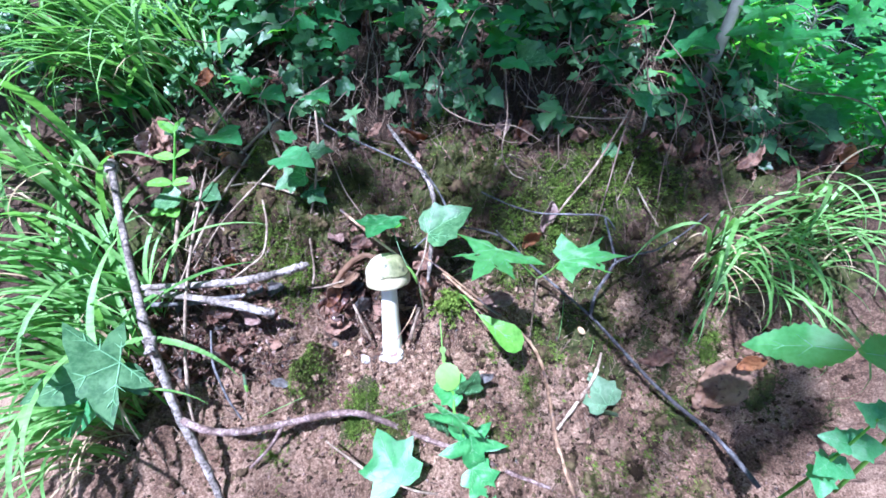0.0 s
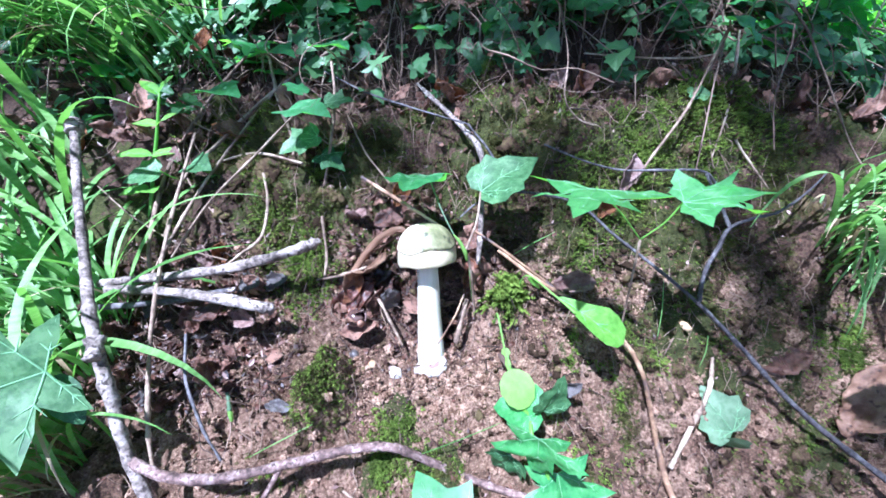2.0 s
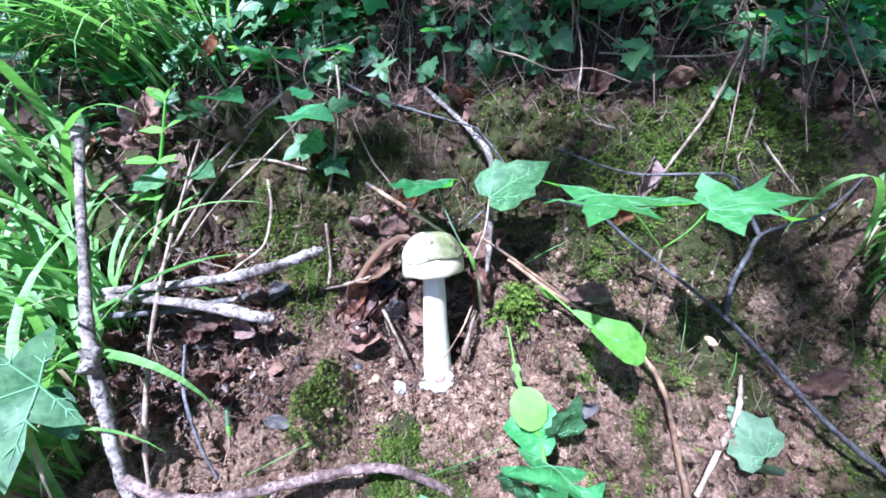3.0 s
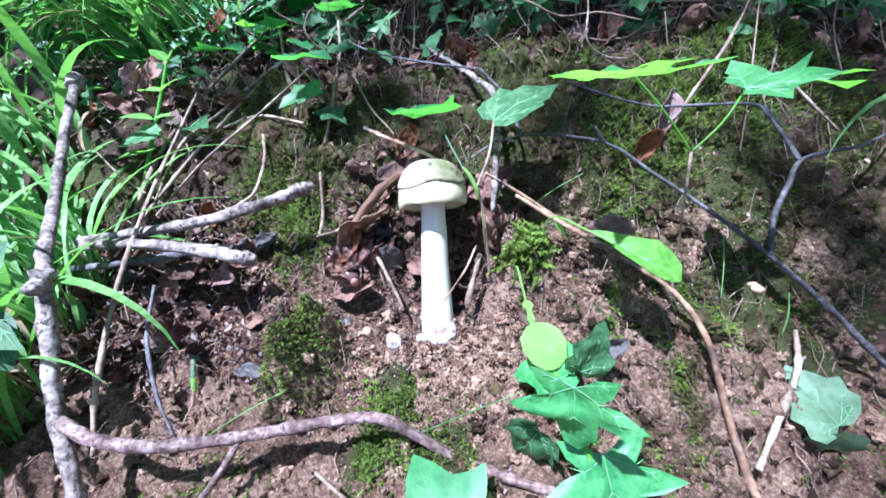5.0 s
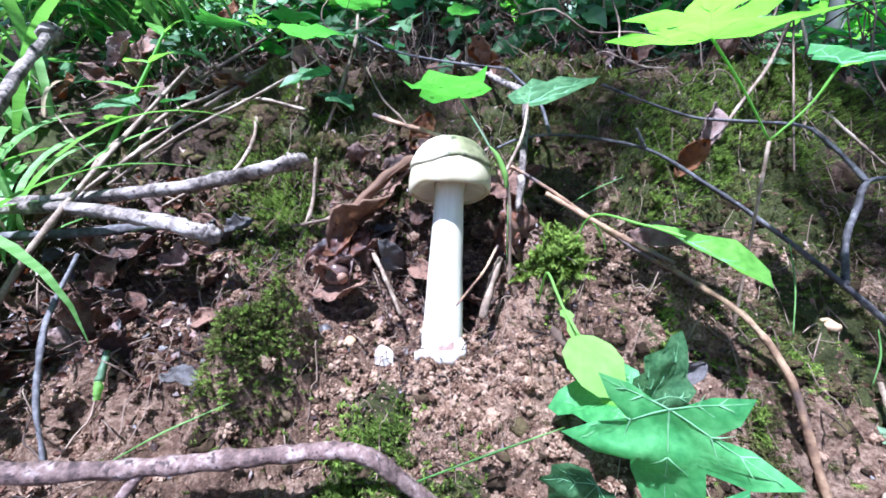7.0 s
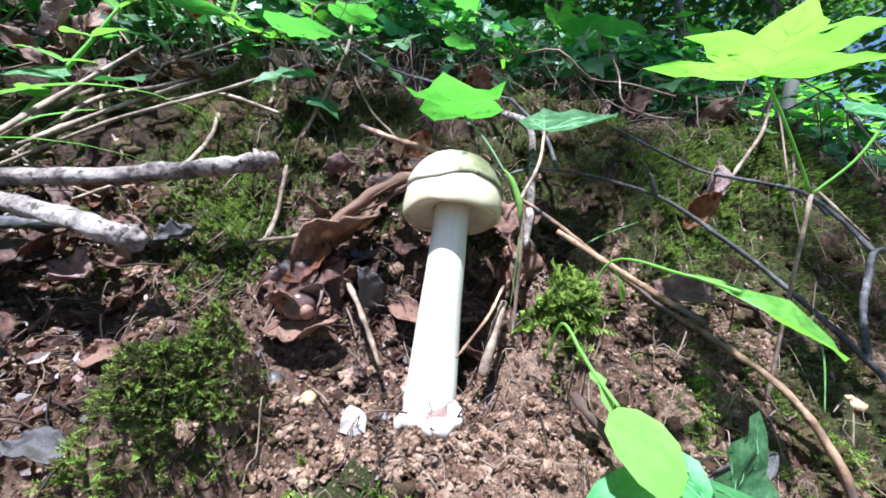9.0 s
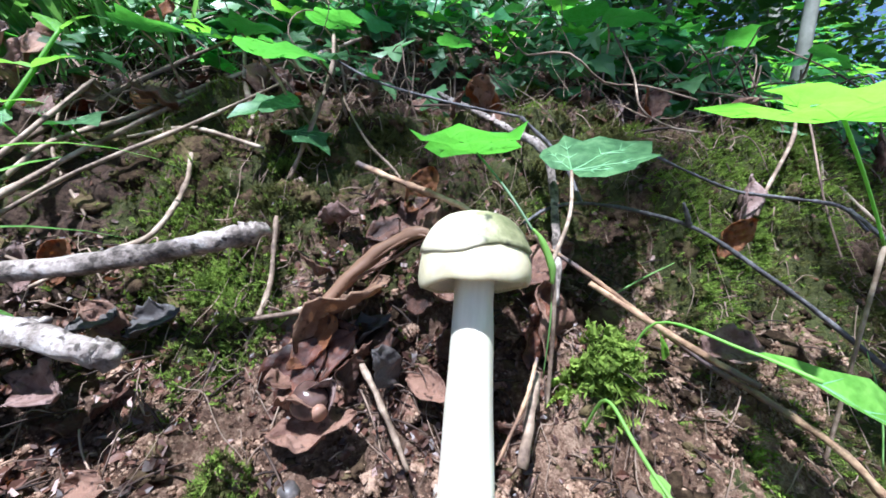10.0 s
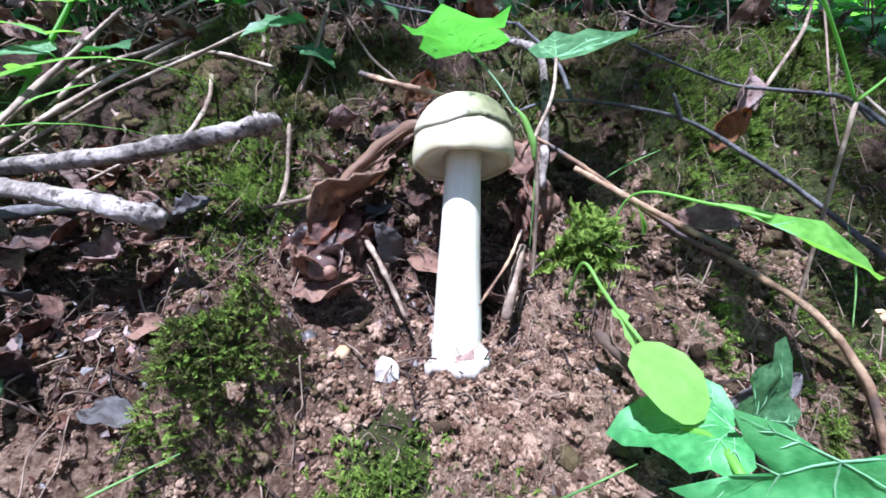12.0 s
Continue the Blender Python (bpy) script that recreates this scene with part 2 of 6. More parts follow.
def ground_material():
    m = bpy.data.materials.new("bank soil")
    m.use_nodes = True
    t = m.node_tree
    link = t.links.new
    bsdf = t.nodes["Principled BSDF"]
    coord = t.nodes.new("ShaderNodeTexCoord")
    fine = node_of(t, "ShaderNodeTexNoise", Scale=420.0, Detail=8.0, Roughness=0.7)
    big = node_of(t, "ShaderNodeTexNoise", Scale=22.0, Detail=4.0)
    for n in (fine, big):
        link(coord.outputs["Object"], n.inputs["Vector"])
    add = t.nodes.new("ShaderNodeMath")
    add.operation = "MULTIPLY_ADD"
    add.inputs[1].default_value = 0.6
    link(big.outputs["Fac"], add.inputs[0])
    link(fine.outputs["Fac"], add.inputs[2])
    ramp = t.nodes.new("ShaderNodeValToRGB")
    ramp.color_ramp.elements.new(0.5)
    for i, (p, c) in enumerate(zip((0.58, 0.78, 0.98), SOIL_COLOURS)):
        ramp.color_ramp.elements[i].position, ramp.color_ramp.elements[i].color = min(p, 1.0), (*c, 1)
    link(add.outputs[0], ramp.inputs[0])
    # humus: darker, browner earth under the litter and the ivy
    att = t.nodes.new("ShaderNodeAttribute")
    att.attribute_name = "cover"
    sep = t.nodes.new("ShaderNodeSeparateColor")
    link(att.outputs["Color"], sep.inputs[0])
    humus = t.nodes.new("ShaderNodeMix")
    humus.data_type = "RGBA"
    link(sep.outputs[1], humus.inputs[0])
    link(ramp.outputs[0], humus.inputs[6])
    dark = t.nodes.new("ShaderNodeValToRGB")
    dark.color_ramp.elements[0].color, dark.color_ramp.elements[1].color = (0.018, 0.011, 0.008, 1), (0.11, 0.066, 0.045, 1)
    dark.color_ramp.elements[0].position, dark.color_ramp.elements[1].position = 0.35, 0.7
    link(fine.outputs["Fac"], dark.inputs[0])
    link(dark.outputs[0], humus.inputs[7])
    # moss film
    mossn = node_of(t, "ShaderNodeTexNoise", Scale=160.0, Detail=6.0, Roughness=0.7)
    link(coord.outputs["Object"], mossn.inputs["Vector"])
    mr = t.nodes.new("ShaderNodeMath")
    mr.operation = "ADD"
    link(mossn.outputs["Fac"], mr.inputs[0])
    link(sep.outputs[0], mr.inputs[1])
    mask = t.nodes.new("ShaderNodeValToRGB")
    mask.color_ramp.elements[0].position, mask.color_ramp.elements[1].position = 0.98, 1.16
    link(mr.outputs[0], mask.inputs[0])
    green = t.nodes.new("ShaderNodeValToRGB")
    green.color_ramp.elements[0].color, green.color_ramp.elements[1].color = (0.02, 0.022, 0.007, 1), (0.1, 0.105, 0.03, 1)
    green.color_ramp.elements[0].position, green.color_ramp.elements[1].position = 0.3, 0.7
    link(fine.outputs["Fac"], green.inputs[0])
    mm = t.nodes.new("ShaderNodeMix")
    mm.data_type = "RGBA"
    link(mask.outputs[0], mm.inputs[0])
    link(humus.outputs[2], mm.inputs[6])
    link(green.outputs[0], mm.inputs[7])
    link(mm.outputs[2], bsdf.inputs["Base Color"])
    bsdf.inputs["Roughness"].default_value = 0.92
    bsdf.inputs["Specular IOR Level"].default_value = 0.2
    rel = node_of(t, "ShaderNodeTexNoise", Scale=420.0, Detail=8.0, Roughness=0.8)
    link(coord.outputs["Object"], rel.inputs["Vector"])
    bn = node_of(t, "ShaderNodeBump", Strength=1.0, Distance=0.0035)
    link(rel.outputs["Fac"], bn.inputs["Height"])
    link(bn.outputs[0], bsdf.inputs["Normal"])
    return m


M_CLOD = material("mossy clods", [(0.028, 0.018, 0.011), (0.085, 0.055, 0.033), (0.12, 0.092, 0.042), (0.2, 0.135, 0.085)], 160, 1.0, 1.0, 900, 0.35, spec=0.05, bump_depth=0.0016)
M_GROUND = ground_material()


# ---- ground ----
def step(a, b, v):
    k = min(1.0, max(0.0, (v - a) / (b - a)))
    return k * k * (3 - 2 * k)


PROFILE = [(-60, -1.2), (-1.5, -0.62), (-0.6, -0.5), (-0.25, -0.37), (0.0, -0.22), (0.12, -0.1), (0.2, -0.018), (0.25, 0.02), (0.27, 0.031), (0.3, 0.05), (0.33, 0.063), (0.35, 0.085), (0.38, 0.113),
           (0.41, 0.159), (0.44, 0.2), (0.47, 0.233), (0.55, 0.259), (0.62, 0.31), (0.8, 0.42), (1.1, 0.56), (1.6, 0.78), (2.4, 1.0), (4, 1.25), (9, 1.9), (20, 3.2), (80, 6.0)]
PY, PZ = np.array([p[0] for p in PROFILE]), np.array([p[1] for p in PROFILE])


def base_z(x, y):
    """The bank's smooth form."""
    shift = -0.012 * step(-0.02, 0.03, x) * (1 - step(0.07, 0.11, x)) * (1 - step(0.42, 0.46, y))
    z = float(np.interp(y - shift, PY, PZ))
    z -= 0.04 * step(0.03, 0.1, x) * step(0.325, 0.275, y) if y < 0.325 else 0.0
    z -= 0.026 * step(0.14, 0.21, x) * step(0.34, 0.38, y) * (1 - step(0.42, 0.46, y))
    z -= 0.075 * step(0.11, 0.21, x) * step(0.385, 0.31, y) if y < 0.385 else 0.0
    z -= 0.03 * step(0.2, 0.3, x) * (1 - step(0.9, 1.4, y)) + (0.6 * step(0.28, 0.75, x) + 0.3 * step(0.7, 1.6, x)) * step(0.42, 0.85, y)
    z -= 0.02 * step(-0.2, -0.26, x) * step(0.42, 0.46, y) * (1 - step(0.5, 0.56, y)) if x < -0.2 else 0.0
    return z


BUMPS = [(-0.142, 0.283, 0.0135, 0.046), (-0.128, 0.303, 0.0145, 0.042), (0.125, 0.283, 0.03, -0.012), (0.008, 0.356, 0.013, 0.016), (-0.19, 0.4, 0.03, 0.004), (0.17, 0.45, 0.03, 0.015), (0.1, 0.44, 0.03, 0.01),
         (0.0, 0.5, 0.035, 0.012), (-0.05, 0.356, 0.02, -0.026), (-0.085, 0.36, 0.018, -0.014), (0.004, 0.338, 0.013, -0.02), (0.02, 0.41, 0.02, -0.016), (-0.207, 0.412, 0.012, -0.03), (-0.085, 0.412, 0.02, 0.016), (0.067, 0.406, 0.02, 0.018),
         (-0.075, 0.545, 0.04, -0.05), (0.12, 0.53, 0.035, -0.03), (-0.215, 0.306, 0.026, 0.026), (-0.165, 0.328, 0.018, 0.016), (-0.225, 0.345, 0.03, -0.014), (-0.055, 0.318, 0.02, 0.003), (-0.11, 0.262, 0.03, -0.008)]


def ground_z(x, y):
    z = base_z(x, y)
    for bx, by, r, h in BUMPS:
        d = ((x - bx) ** 2 + (y - by) ** 2) / (r * r)
        if d < 6:
            z += h * math.exp(-d)
    near = 1 / (1 + ((x + 0.02) ** 2 + (y - 0.35) ** 2) * 2)
    z += 0.010 * noise.noise((x * 14, y * 14, 3.0)) + 0.0065 * noise.noise((x * 38, y * 38, 7.0)) * near
    if near > 0.4:
        b = z
        z += 0.005 * noise.noise((x * 75, y * 75, b * 75 + 11.0)) + 0.0038 * noise.noise((x * 140, y * 140, b * 140)) + (0.0022 if -0.15 < x < 0.14 else 0.0012) * noise.noise((x * 320, y * 320, b * 320))
    z += 0.009 * noise.noise((x * 30, y * 30, 8.0)) * step(0.4, 0.44, y) * (1 - step(0.52, 0.56, y))
    if near > 0.6 and y < 0.5:  # clods
        z += 0.0042 * max(0.0, 0.62 - noise.voronoi((x * 75 + 0.9 * noise.noise((x * 90, y * 90, 0.0)), y * 75, z * 75))[0][0]) + 0.0026 * max(0.0, 0.6 - noise.voronoi((x * 190, y * 190, z * 190))[0][0])
    return z


def surface(x, y):
    """The bank's skin: clods and cushions bulge out of the slope, with creases between them."""
    z = ground_z(x, y)
    if not (-0.5 < x < 0.6 and 0.16 < y < 0.8):
        return x, y, z
    w = 0.6 + 0.4 * step(0.325, 0.37, y) * (1 - step(0.6, 0.75, y)) + 0.55 * step(0.06, 0.12, x) * step(0.36, 0.3, y)
    w *= 1 - math.exp(-((x + 0.056) ** 2 + (y - 0.323) ** 2) / 0.0007)
    w *= step(-0.5, -0.36, x) * step(0.6, 0.46, x)
    k = 0.45 * noise.noise((x * 45, y * 45, z * 45 + 6.0))
    d = 0.017 * max(0.0, 0.66 - noise.voronoi((x * 52 + k, y * 52 - k, z * 52))[0][0]) + 0.0075 * max(0.0, 0.66 - noise.voronoi((x * 118 - k, y * 118, z * 118 + k))[0][0])
    d = w * (d - 0.0045)
    return x, y - 0.8 * d, z + 0.3 * d


MOSS_PATCHES = [  # x, y, radius, density, bright share
    (-0.143, 0.288, 0.012, 1.0, 0.3), (-0.08, 0.284, 0.02, 0.9, 0.8), (-0.05, 0.258, 0.028, 0.7, 0.7), (-0.092, 0.262, 0.024, 0.7, 0.6), (0.008, 0.356, 0.013, 1.0, 0.8), (-0.175, 0.385, 0.04, 1.0, 0.45), (-0.2, 0.41, 0.04, 0.8, 0.35),
    (-0.15, 0.43, 0.04, 0.9, 0.2), (-0.23, 0.47, 0.05, 0.9, 0.25), (-0.3, 0.52, 0.04, 0.8, 0.25), (0.12, 0.42, 0.045, 1.0, 0.6), (0.17, 0.45, 0.045, 1.0, 0.7), (0.21, 0.465, 0.04, 0.9, 0.8), (0.07, 0.39, 0.035, 0.8, 0.5), (0.05, 0.45, 0.04, 0.8, 0.3),
    (0.0, 0.44, 0.04, 0.9, 0.2), (-0.1, 0.44, 0.035, 0.8, 0.15), (-0.06, 0.475, 0.035, 0.8, 0.2), (0.06, 0.48, 0.03, 0.8, 0.3), (-0.02, 0.5, 0.03, 0.9, 0.3), (0.0, 0.52, 0.02, 1.0, 0.7), (0.11, 0.335, 0.03, 0.7, 0.3), (0.09, 0.3, 0.03, 0.5, 0.4), (0.2, 0.4, 0.04, 0.5, 0.2), (0.25, 0.43, 0.04, 0.6, 0.4), (0.25, 0.31, 0.04, 0.4, 0.5), (0.18, 0.36, 0.03, 0.6, 0.3), (0.3, 0.36, 0.05, 0.5, 0.4), (0.22, 0.27, 0.04, 0.4, 0.4), (0.16, 0.25, 0.03, 0.4, 0.5), (0.3, 0.25, 0.04, 0.4, 0.4),
    (0.05, 0.26, 0.03, 0.4, 0.5), (-0.17, 0.24, 0.03, 0.3, 0.5), (-0.05, 0.215, 0.03, 0.4, 0.4), (0.05, 0.325, 0.02, 0.5, 0.6), (0.04, 0.39, 0.03, 0.5, 0.2)]


def cover(x, y):
    """Shares of moss and of dark humus at a place."""
    moss = max((d * math.exp(-((x - a) ** 2 + (y - b) ** 2) / (r * r)) for a, b, r, d, _ in MOSS_PATCHES if -2.5 * r < x - a < 2.5 * r and -2.5 * r < y - b < 2.5 * r), default=0.0)
    film = 0.5 + 0.8 * noise.noise((x * 16, y * 16, 2.0)) + 0.4 * noise.noise((x * 50, y * 50, 4.0))
    moss = max(moss, 0.8 * film * step(0.36, 0.41, y) * (1 - step(0.5, 0.56, y)), 0.75 * film * step(0.06, 0.13, x) * step(0.25, 0.33, y))
    humus = max(0.75 * step(0.355, 0.42, y), step(0.42, 0.56, y), 0.9 * step(-0.17, -0.24, x) * step(0.28, 0.32, y) if x < -0.17 else 0.0, 0.8 * math.exp(-((x + 0.09) ** 2 + (y - 0.37) ** 2) / 0.0016))
    humus = max(humus, step(0.16, -0.05, y), step(0.4, 0.7, x))
    return moss, humus


def graded(lo, hi, fine, far):
    inner = list(np.arange(lo, hi + fine / 2, fine))
    out, d = [], fine
    while not out or out[-1] < far:
        d *= 1.22
        out.append((out[-1] if out else 0.0) + d)
    return [lo - o for o in reversed(out)] + inner + [hi + o for o in out]


def build_ground():
    xs, ys = graded(-0.36, 0.46, 0.0017, 70.0), graded(0.17, 0.54, 0.0016, 70.0)
    xs = [v for v in xs if not -0.15 < v < 0.14] + list(np.arange(-0.15, 0.14, 0.0011))
    ys = [v for v in ys if not 0.24 < v < 0.38] + list(np.arange(0.24, 0.38, 0.0011))
    xs, ys = sorted(xs), sorted(ys)
    verts, faces, shades = [], [], []
    w = len(xs)
    for y in ys:
        for x in xs:
            verts.append(surface(x, y))
            shades.append((*cover(x, y), 0.0, 1.0))
    for j in range(len(ys) - 1):
        for i in range(w - 1):
            a = j * w + i
            faces.append((a, a + 1, a + w + 1, a + w))
    me = bpy.data.meshes.new("ground")
    me.from_pydata(verts, [], faces)
    me.polygons.foreach_set("use_smooth", [True] * len(faces))
    att = me.color_attributes.new("cover", "FLOAT_COLOR", "POINT")
    att.data.foreach_set("color", [v for s in shades for v in s])
    me.materials.append(M_GROUND)
    return tagged(new("ground", me), "reddish brown earth bank with moss and crumbly soil", "ground", kind="structure")


ground = build_ground()


# ---- shape helpers ----
def attach(ob, parent):
    """Parents ob, whose pose is given in the world, to a thing; a sub-part keeps its part's own space."""
    ob.parent = parent
    if parent.type == "EMPTY":
        ob.matrix_parent_inverse = parent.matrix_basis.inverted()


def part(name, bm, mat, parent=None, label=""):
    me = bpy.data.meshes.new(name)
    bm.to_mesh(me)
    bm.free()
    me.materials.append(mat)
    me.polygons.foreach_set("use_smooth", [True] * len(me.polygons))
    ob = new(name, me)
    if parent:
        attach(ob, parent)
    if label:
        tagged(ob, label)
    return ob


def mesh_of(name, verts, faces, mat, smooth=True):
    me = bpy.data.meshes.new(name)
    me.from_pydata(verts, [], faces)
    me.materials.append(mat)
    if smooth:
        me.polygons.foreach_set("use_smooth", [True] * len(me.polygons))
    return me


def spline(points, per=6):
    """A smooth line through points."""
    p = [Vector(q) for q in points]
    if len(p) < 3:
        return [p[0].lerp(p[-1], i / per) for i in range(per + 1)]
    ext = [p[0] * 2 - p[1]] + p + [p[-1] * 2 - p[-2]]
    out = []
    for i in range(1, len(ext) - 2):
        a, b, c, d = ext[i - 1:i + 3]
        for k in range(per):
            s = k / per
            out.append(0.5 * ((2 * b) + (c - a) * s + (2 * a - 5 * b + 4 * c - d) * s * s + (3 * b - a - 3 * c + d) * s ** 3))
    return out + [p[-1]]


def tube_data(points, radii, sides=8, per=6, wobble=0.12, knots=0.0, seed=0.0):
    """Verts and faces of a tapering, slightly uneven stick along points."""
    line = spline(points, per)
    n = len(line)
    verts, faces = [], []
    side = None
    for i, p in enumerate(line):
        way = (line[min(i + 1, n - 1)] - line[max(i - 1, 0)]).normalized()
        if side is None:
            side = way.orthogonal().normalized()
        side = (side - way * side.dot(way)).normalized()
        up = way.cross(side)
        s = i / (n - 1) * (len(radii) - 1)
        k = min(int(s), len(radii) - 2)
        r = radii[k] + (radii[k + 1] - radii[k]) * (s - k)
        r *= 1 + knots * max(0.0, noise.noise((i * 0.9 + seed, seed, 0.0)))
        for j in range(sides):
            a = 2 * math.pi * j / sides
            rr = r * (1 + wobble * noise.noise((math.cos(a) * 1.5 + seed, math.sin(a) * 1.5, i * 0.35 + seed)))
            verts.append(p + side * (math.cos(a) * rr) + up * (math.sin(a) * rr))
    for i in range(n - 1):
        for j in range(sides):
            a, b = i * sides + j, i * sides + (j + 1) % sides
            faces.append((a, b, b + sides, a + sides))
    faces.append(tuple(reversed(range(sides))))
    faces.append(tuple(range((n - 1) * sides, n * sides)))
    return [tuple(v) for v in verts], faces


def stick(name, points, radii, mat, parent=None, label="", category="", sides=8, per=6, wobble=0.12, knots=0.0, kind="", group=""):
    v, f = tube_data(points, radii, sides, per, wobble, knots, seed=points[0][0] * 91 + points[-1][1] * 37)
    ob = new(name, mesh_of(name, v, f, mat))
    if parent:
        attach(ob, parent)
    return tagged(ob, label, category, group, kind)


def on_ground(x, y, up=0.0):
    x, y, z = surface(x, y)
    return x, y, z + up


def ground_normal(x, y, d=0.006):
    a = base_z(x + d, y) - base_z(x - d, y)
    b = base_z(x, y + d) - base_z(x, y - d)
    return Vector((-a, -b, 2 * d)).normalized()


def leaf_pose(base, tip_way, normal, size=1.0):
    """A leaf's pose: its stalk end at base, its tip along tip_way, its upper side along normal."""
    y = Vector(tip_way).normalized()
    z = Vector(normal)
    z = (z - y * z.dot(y)).normalized()
    x = y.cross(z)
    m = Matrix((x, y, z)).transposed().to_4x4()
    return Matrix.Translation(base) @ m @ Matrix.Scale(size, 4)


def leaf_data(outline, centre, rings=3, fold=0.15, droop=0.25, ripple=0.05, seed=0.0, holes=()):
    """A leaf blade in its own plane, 1 long, tip along y: rings from its centre out to the outline."""
    c = Vector((centre[0], centre[1]))
    n = len(outline)
    verts, faces = [], []

    def lift(x, y):
        return fold * abs(x) - droop * y * y + ripple * noise.noise((x * 4 + seed, y * 4, seed)) * (0.3 + abs(x) + y)

    verts.append((c.x, c.y, lift(c.x, c.y)))
    for r in range(1, rings + 1):
        k = r / rings
        for x, y in outline:
            px, py = c.x + (x - c.x) * k, c.y + (y - c.y) * k
            verts.append((px, py, lift(px, py)))
    for j in range(n):
        faces.append((0, 1 + j, 1 + (j + 1) % n))
    for r in range(rings - 1):
        for j in range(n):
            a, b = 1 + r * n + j, 1 + r * n + (j + 1) % n
            if (r, j) not in holes:
                faces.append((a, a + n, b + n, b))
    return verts, faces, lift


def mirrored(half):
    """A closed outline from its right half, which runs from the stalk to the tip."""
    return half + [(-x, y) for x, y in reversed(half) if x > 1e-6]


IVY = mirrored([(0.0, 0.0), (0.14, -0.08), (0.34, -0.06), (0.5, 0.08), (0.42, 0.2), (0.37, 0.28), (0.47, 0.4), (0.54, 0.54), (0.38, 0.56), (0.24, 0.62), (0.14, 0.82), (0.0, 1.0)])
IVY_STAR = mirrored([(0.0, 0.0), (0.1, -0.05), (0.26, -0.16), (0.5, -0.22), (0.42, -0.02), (0.28, 0.12), (0.5, 0.18), (0.78, 0.34), (0.5, 0.42), (0.25, 0.44), (0.25, 0.62), (0.15, 0.82), (0.0, 1.0)])
IVY_BROAD = mirrored([(0.0, 0.0), (0.16, -0.08), (0.38, -0.02), (0.5, 0.14), (0.44, 0.28), (0.52, 0.44), (0.36, 0.52), (0.28, 0.66), (0.14, 0.86), (0.0, 1.0)])
MAPLE = mirrored([(0.0, 0.0), (0.12, -0.05), (0.3, -0.1), (0.46, -0.02), (0.6, -0.02), (0.86, 0.08), (0.6, 0.16), (0.5, 0.22), (0.34, 0.3), (0.42, 0.4), (0.46, 0.5), (0.6, 0.68), (0.42, 0.6), (0.3, 0.62), (0.18, 0.56), (0.16, 0.7), (0.1, 0.78), (0.0, 1.02)])
OVAL = mirrored([(0.0, 0.0), (0.12, 0.06), (0.24, 0.2), (0.3, 0.4), (0.27, 0.62), (0.17, 0.83), (0.06, 0.96), (0.0, 1.0)])
LANCE = mirrored([(0.0, 0.0), (0.05, 0.06), (0.12, 0.22), (0.16, 0.42), (0.14, 0.64), (0.07, 0.86), (0.0, 1.0)])
OAK = mirrored([(0.0, 0.0), (0.06, 0.06), (0.16, 0.14), (0.13, 0.22), (0.26, 0.3), (0.2, 0.4), (0.34, 0.52), (0.24, 0.6), (0.32, 0.74), (0.18, 0.8), (0.16, 0.92), (0.0, 1.0)])


def leaf_mesh(name, outline, centre, mat, **shape):
    v, f, _ = leaf_data(outline, centre, **shape)
    return mesh_of(name, v, f, mat)


def vein_mesh(rays, centre, lift, width=0.014):
    """Thin raised ribs from the leaf's stalk end to its lobes."""
    verts, faces = [], []
    for (x0, y0), (x1, y1) in rays:
        n = 7
        d = Vector((x1 - x0, y1 - y0))
        side = Vector((-d.y, d.x)).normalized()
        for i in range(n):
            k = i / (n - 1)
            w = width * (1 - 0.8 * k)
            for s, h in ((-1, 0.002), (0, 0.012 * (1 - 0.7 * k)), (1, 0.002)):
                x, y = x0 + d.x * k + side.x * w * s * 0.5, y0 + d.y * k + side.y * w * s * 0.5
                verts.append((x, y, lift(x, y) + h))
        b = len(verts) - 3 * n
        for i in range(n - 1):
            for j in range(2):
                q = b + i * 3 + j
                faces.append((q, q + 1, q + 4, q + 3))
    return mesh_of("vein", verts, faces, M_VEIN)


def big_leaf(outline, centre, mat, lobes, place, parent, name="leaf", label="", vein=0.014, **shape):
    """A leaf with raised veins, as a part."""
    v, f, lift = leaf_data(outline, centre, **shape)
    ob = new(name, mesh_of(name, v, f, mat))
    attach(ob, parent)
    ob.matrix_basis = place
    if label:
        tagged(ob, label)
    if lobes:
        rays = [((0.0, 0.0), (x * 0.93, y * 0.93)) for x, y in lobes]
        for x, y in lobes:
            for s in (0.36, 0.6):
                px, py = x * s, y * s
                d = Vector((x, y))
                sd = Vector((-d.y, d.x)) * (0.14 if s < 0.5 else 0.08)
                rays += [((px, py), (px + d.x * 0.13 + q * sd.x, py + d.y * 0.13 + q * sd.y)) for q in (-1, 1)]
        ve = new("vein", vein_mesh(rays, centre, lift, vein))
        ve.parent = ob
    return ob


IVY_LOBES = [(0, 1.0), (0.54, 0.54), (-0.54, 0.54), (0.5, 0.08), (-0.5, 0.08)]
STAR_LOBES = [(0, 1.0), (0.72, 0.36), (-0.72, 0.36), (0.5, -0.2), (-0.5, -0.2)]
BROAD_LOBES = [(0, 1.0), (0.5, 0.42), (-0.5, 0.42), (0.46, 0.14), (-0.46, 0.14)]
MAPLE_LOBES = [(0, 1.0), (0.6, 0.68), (-0.6, 0.68), (0.86, 0.08), (-0.86, 0.08)]


def thing(name, at, label, category, group="", kind=""):
    ob = new(name)
    ob.location = at
    ob.empty_display_size = 0.01
    return tagged(ob, label, category, group, kind)


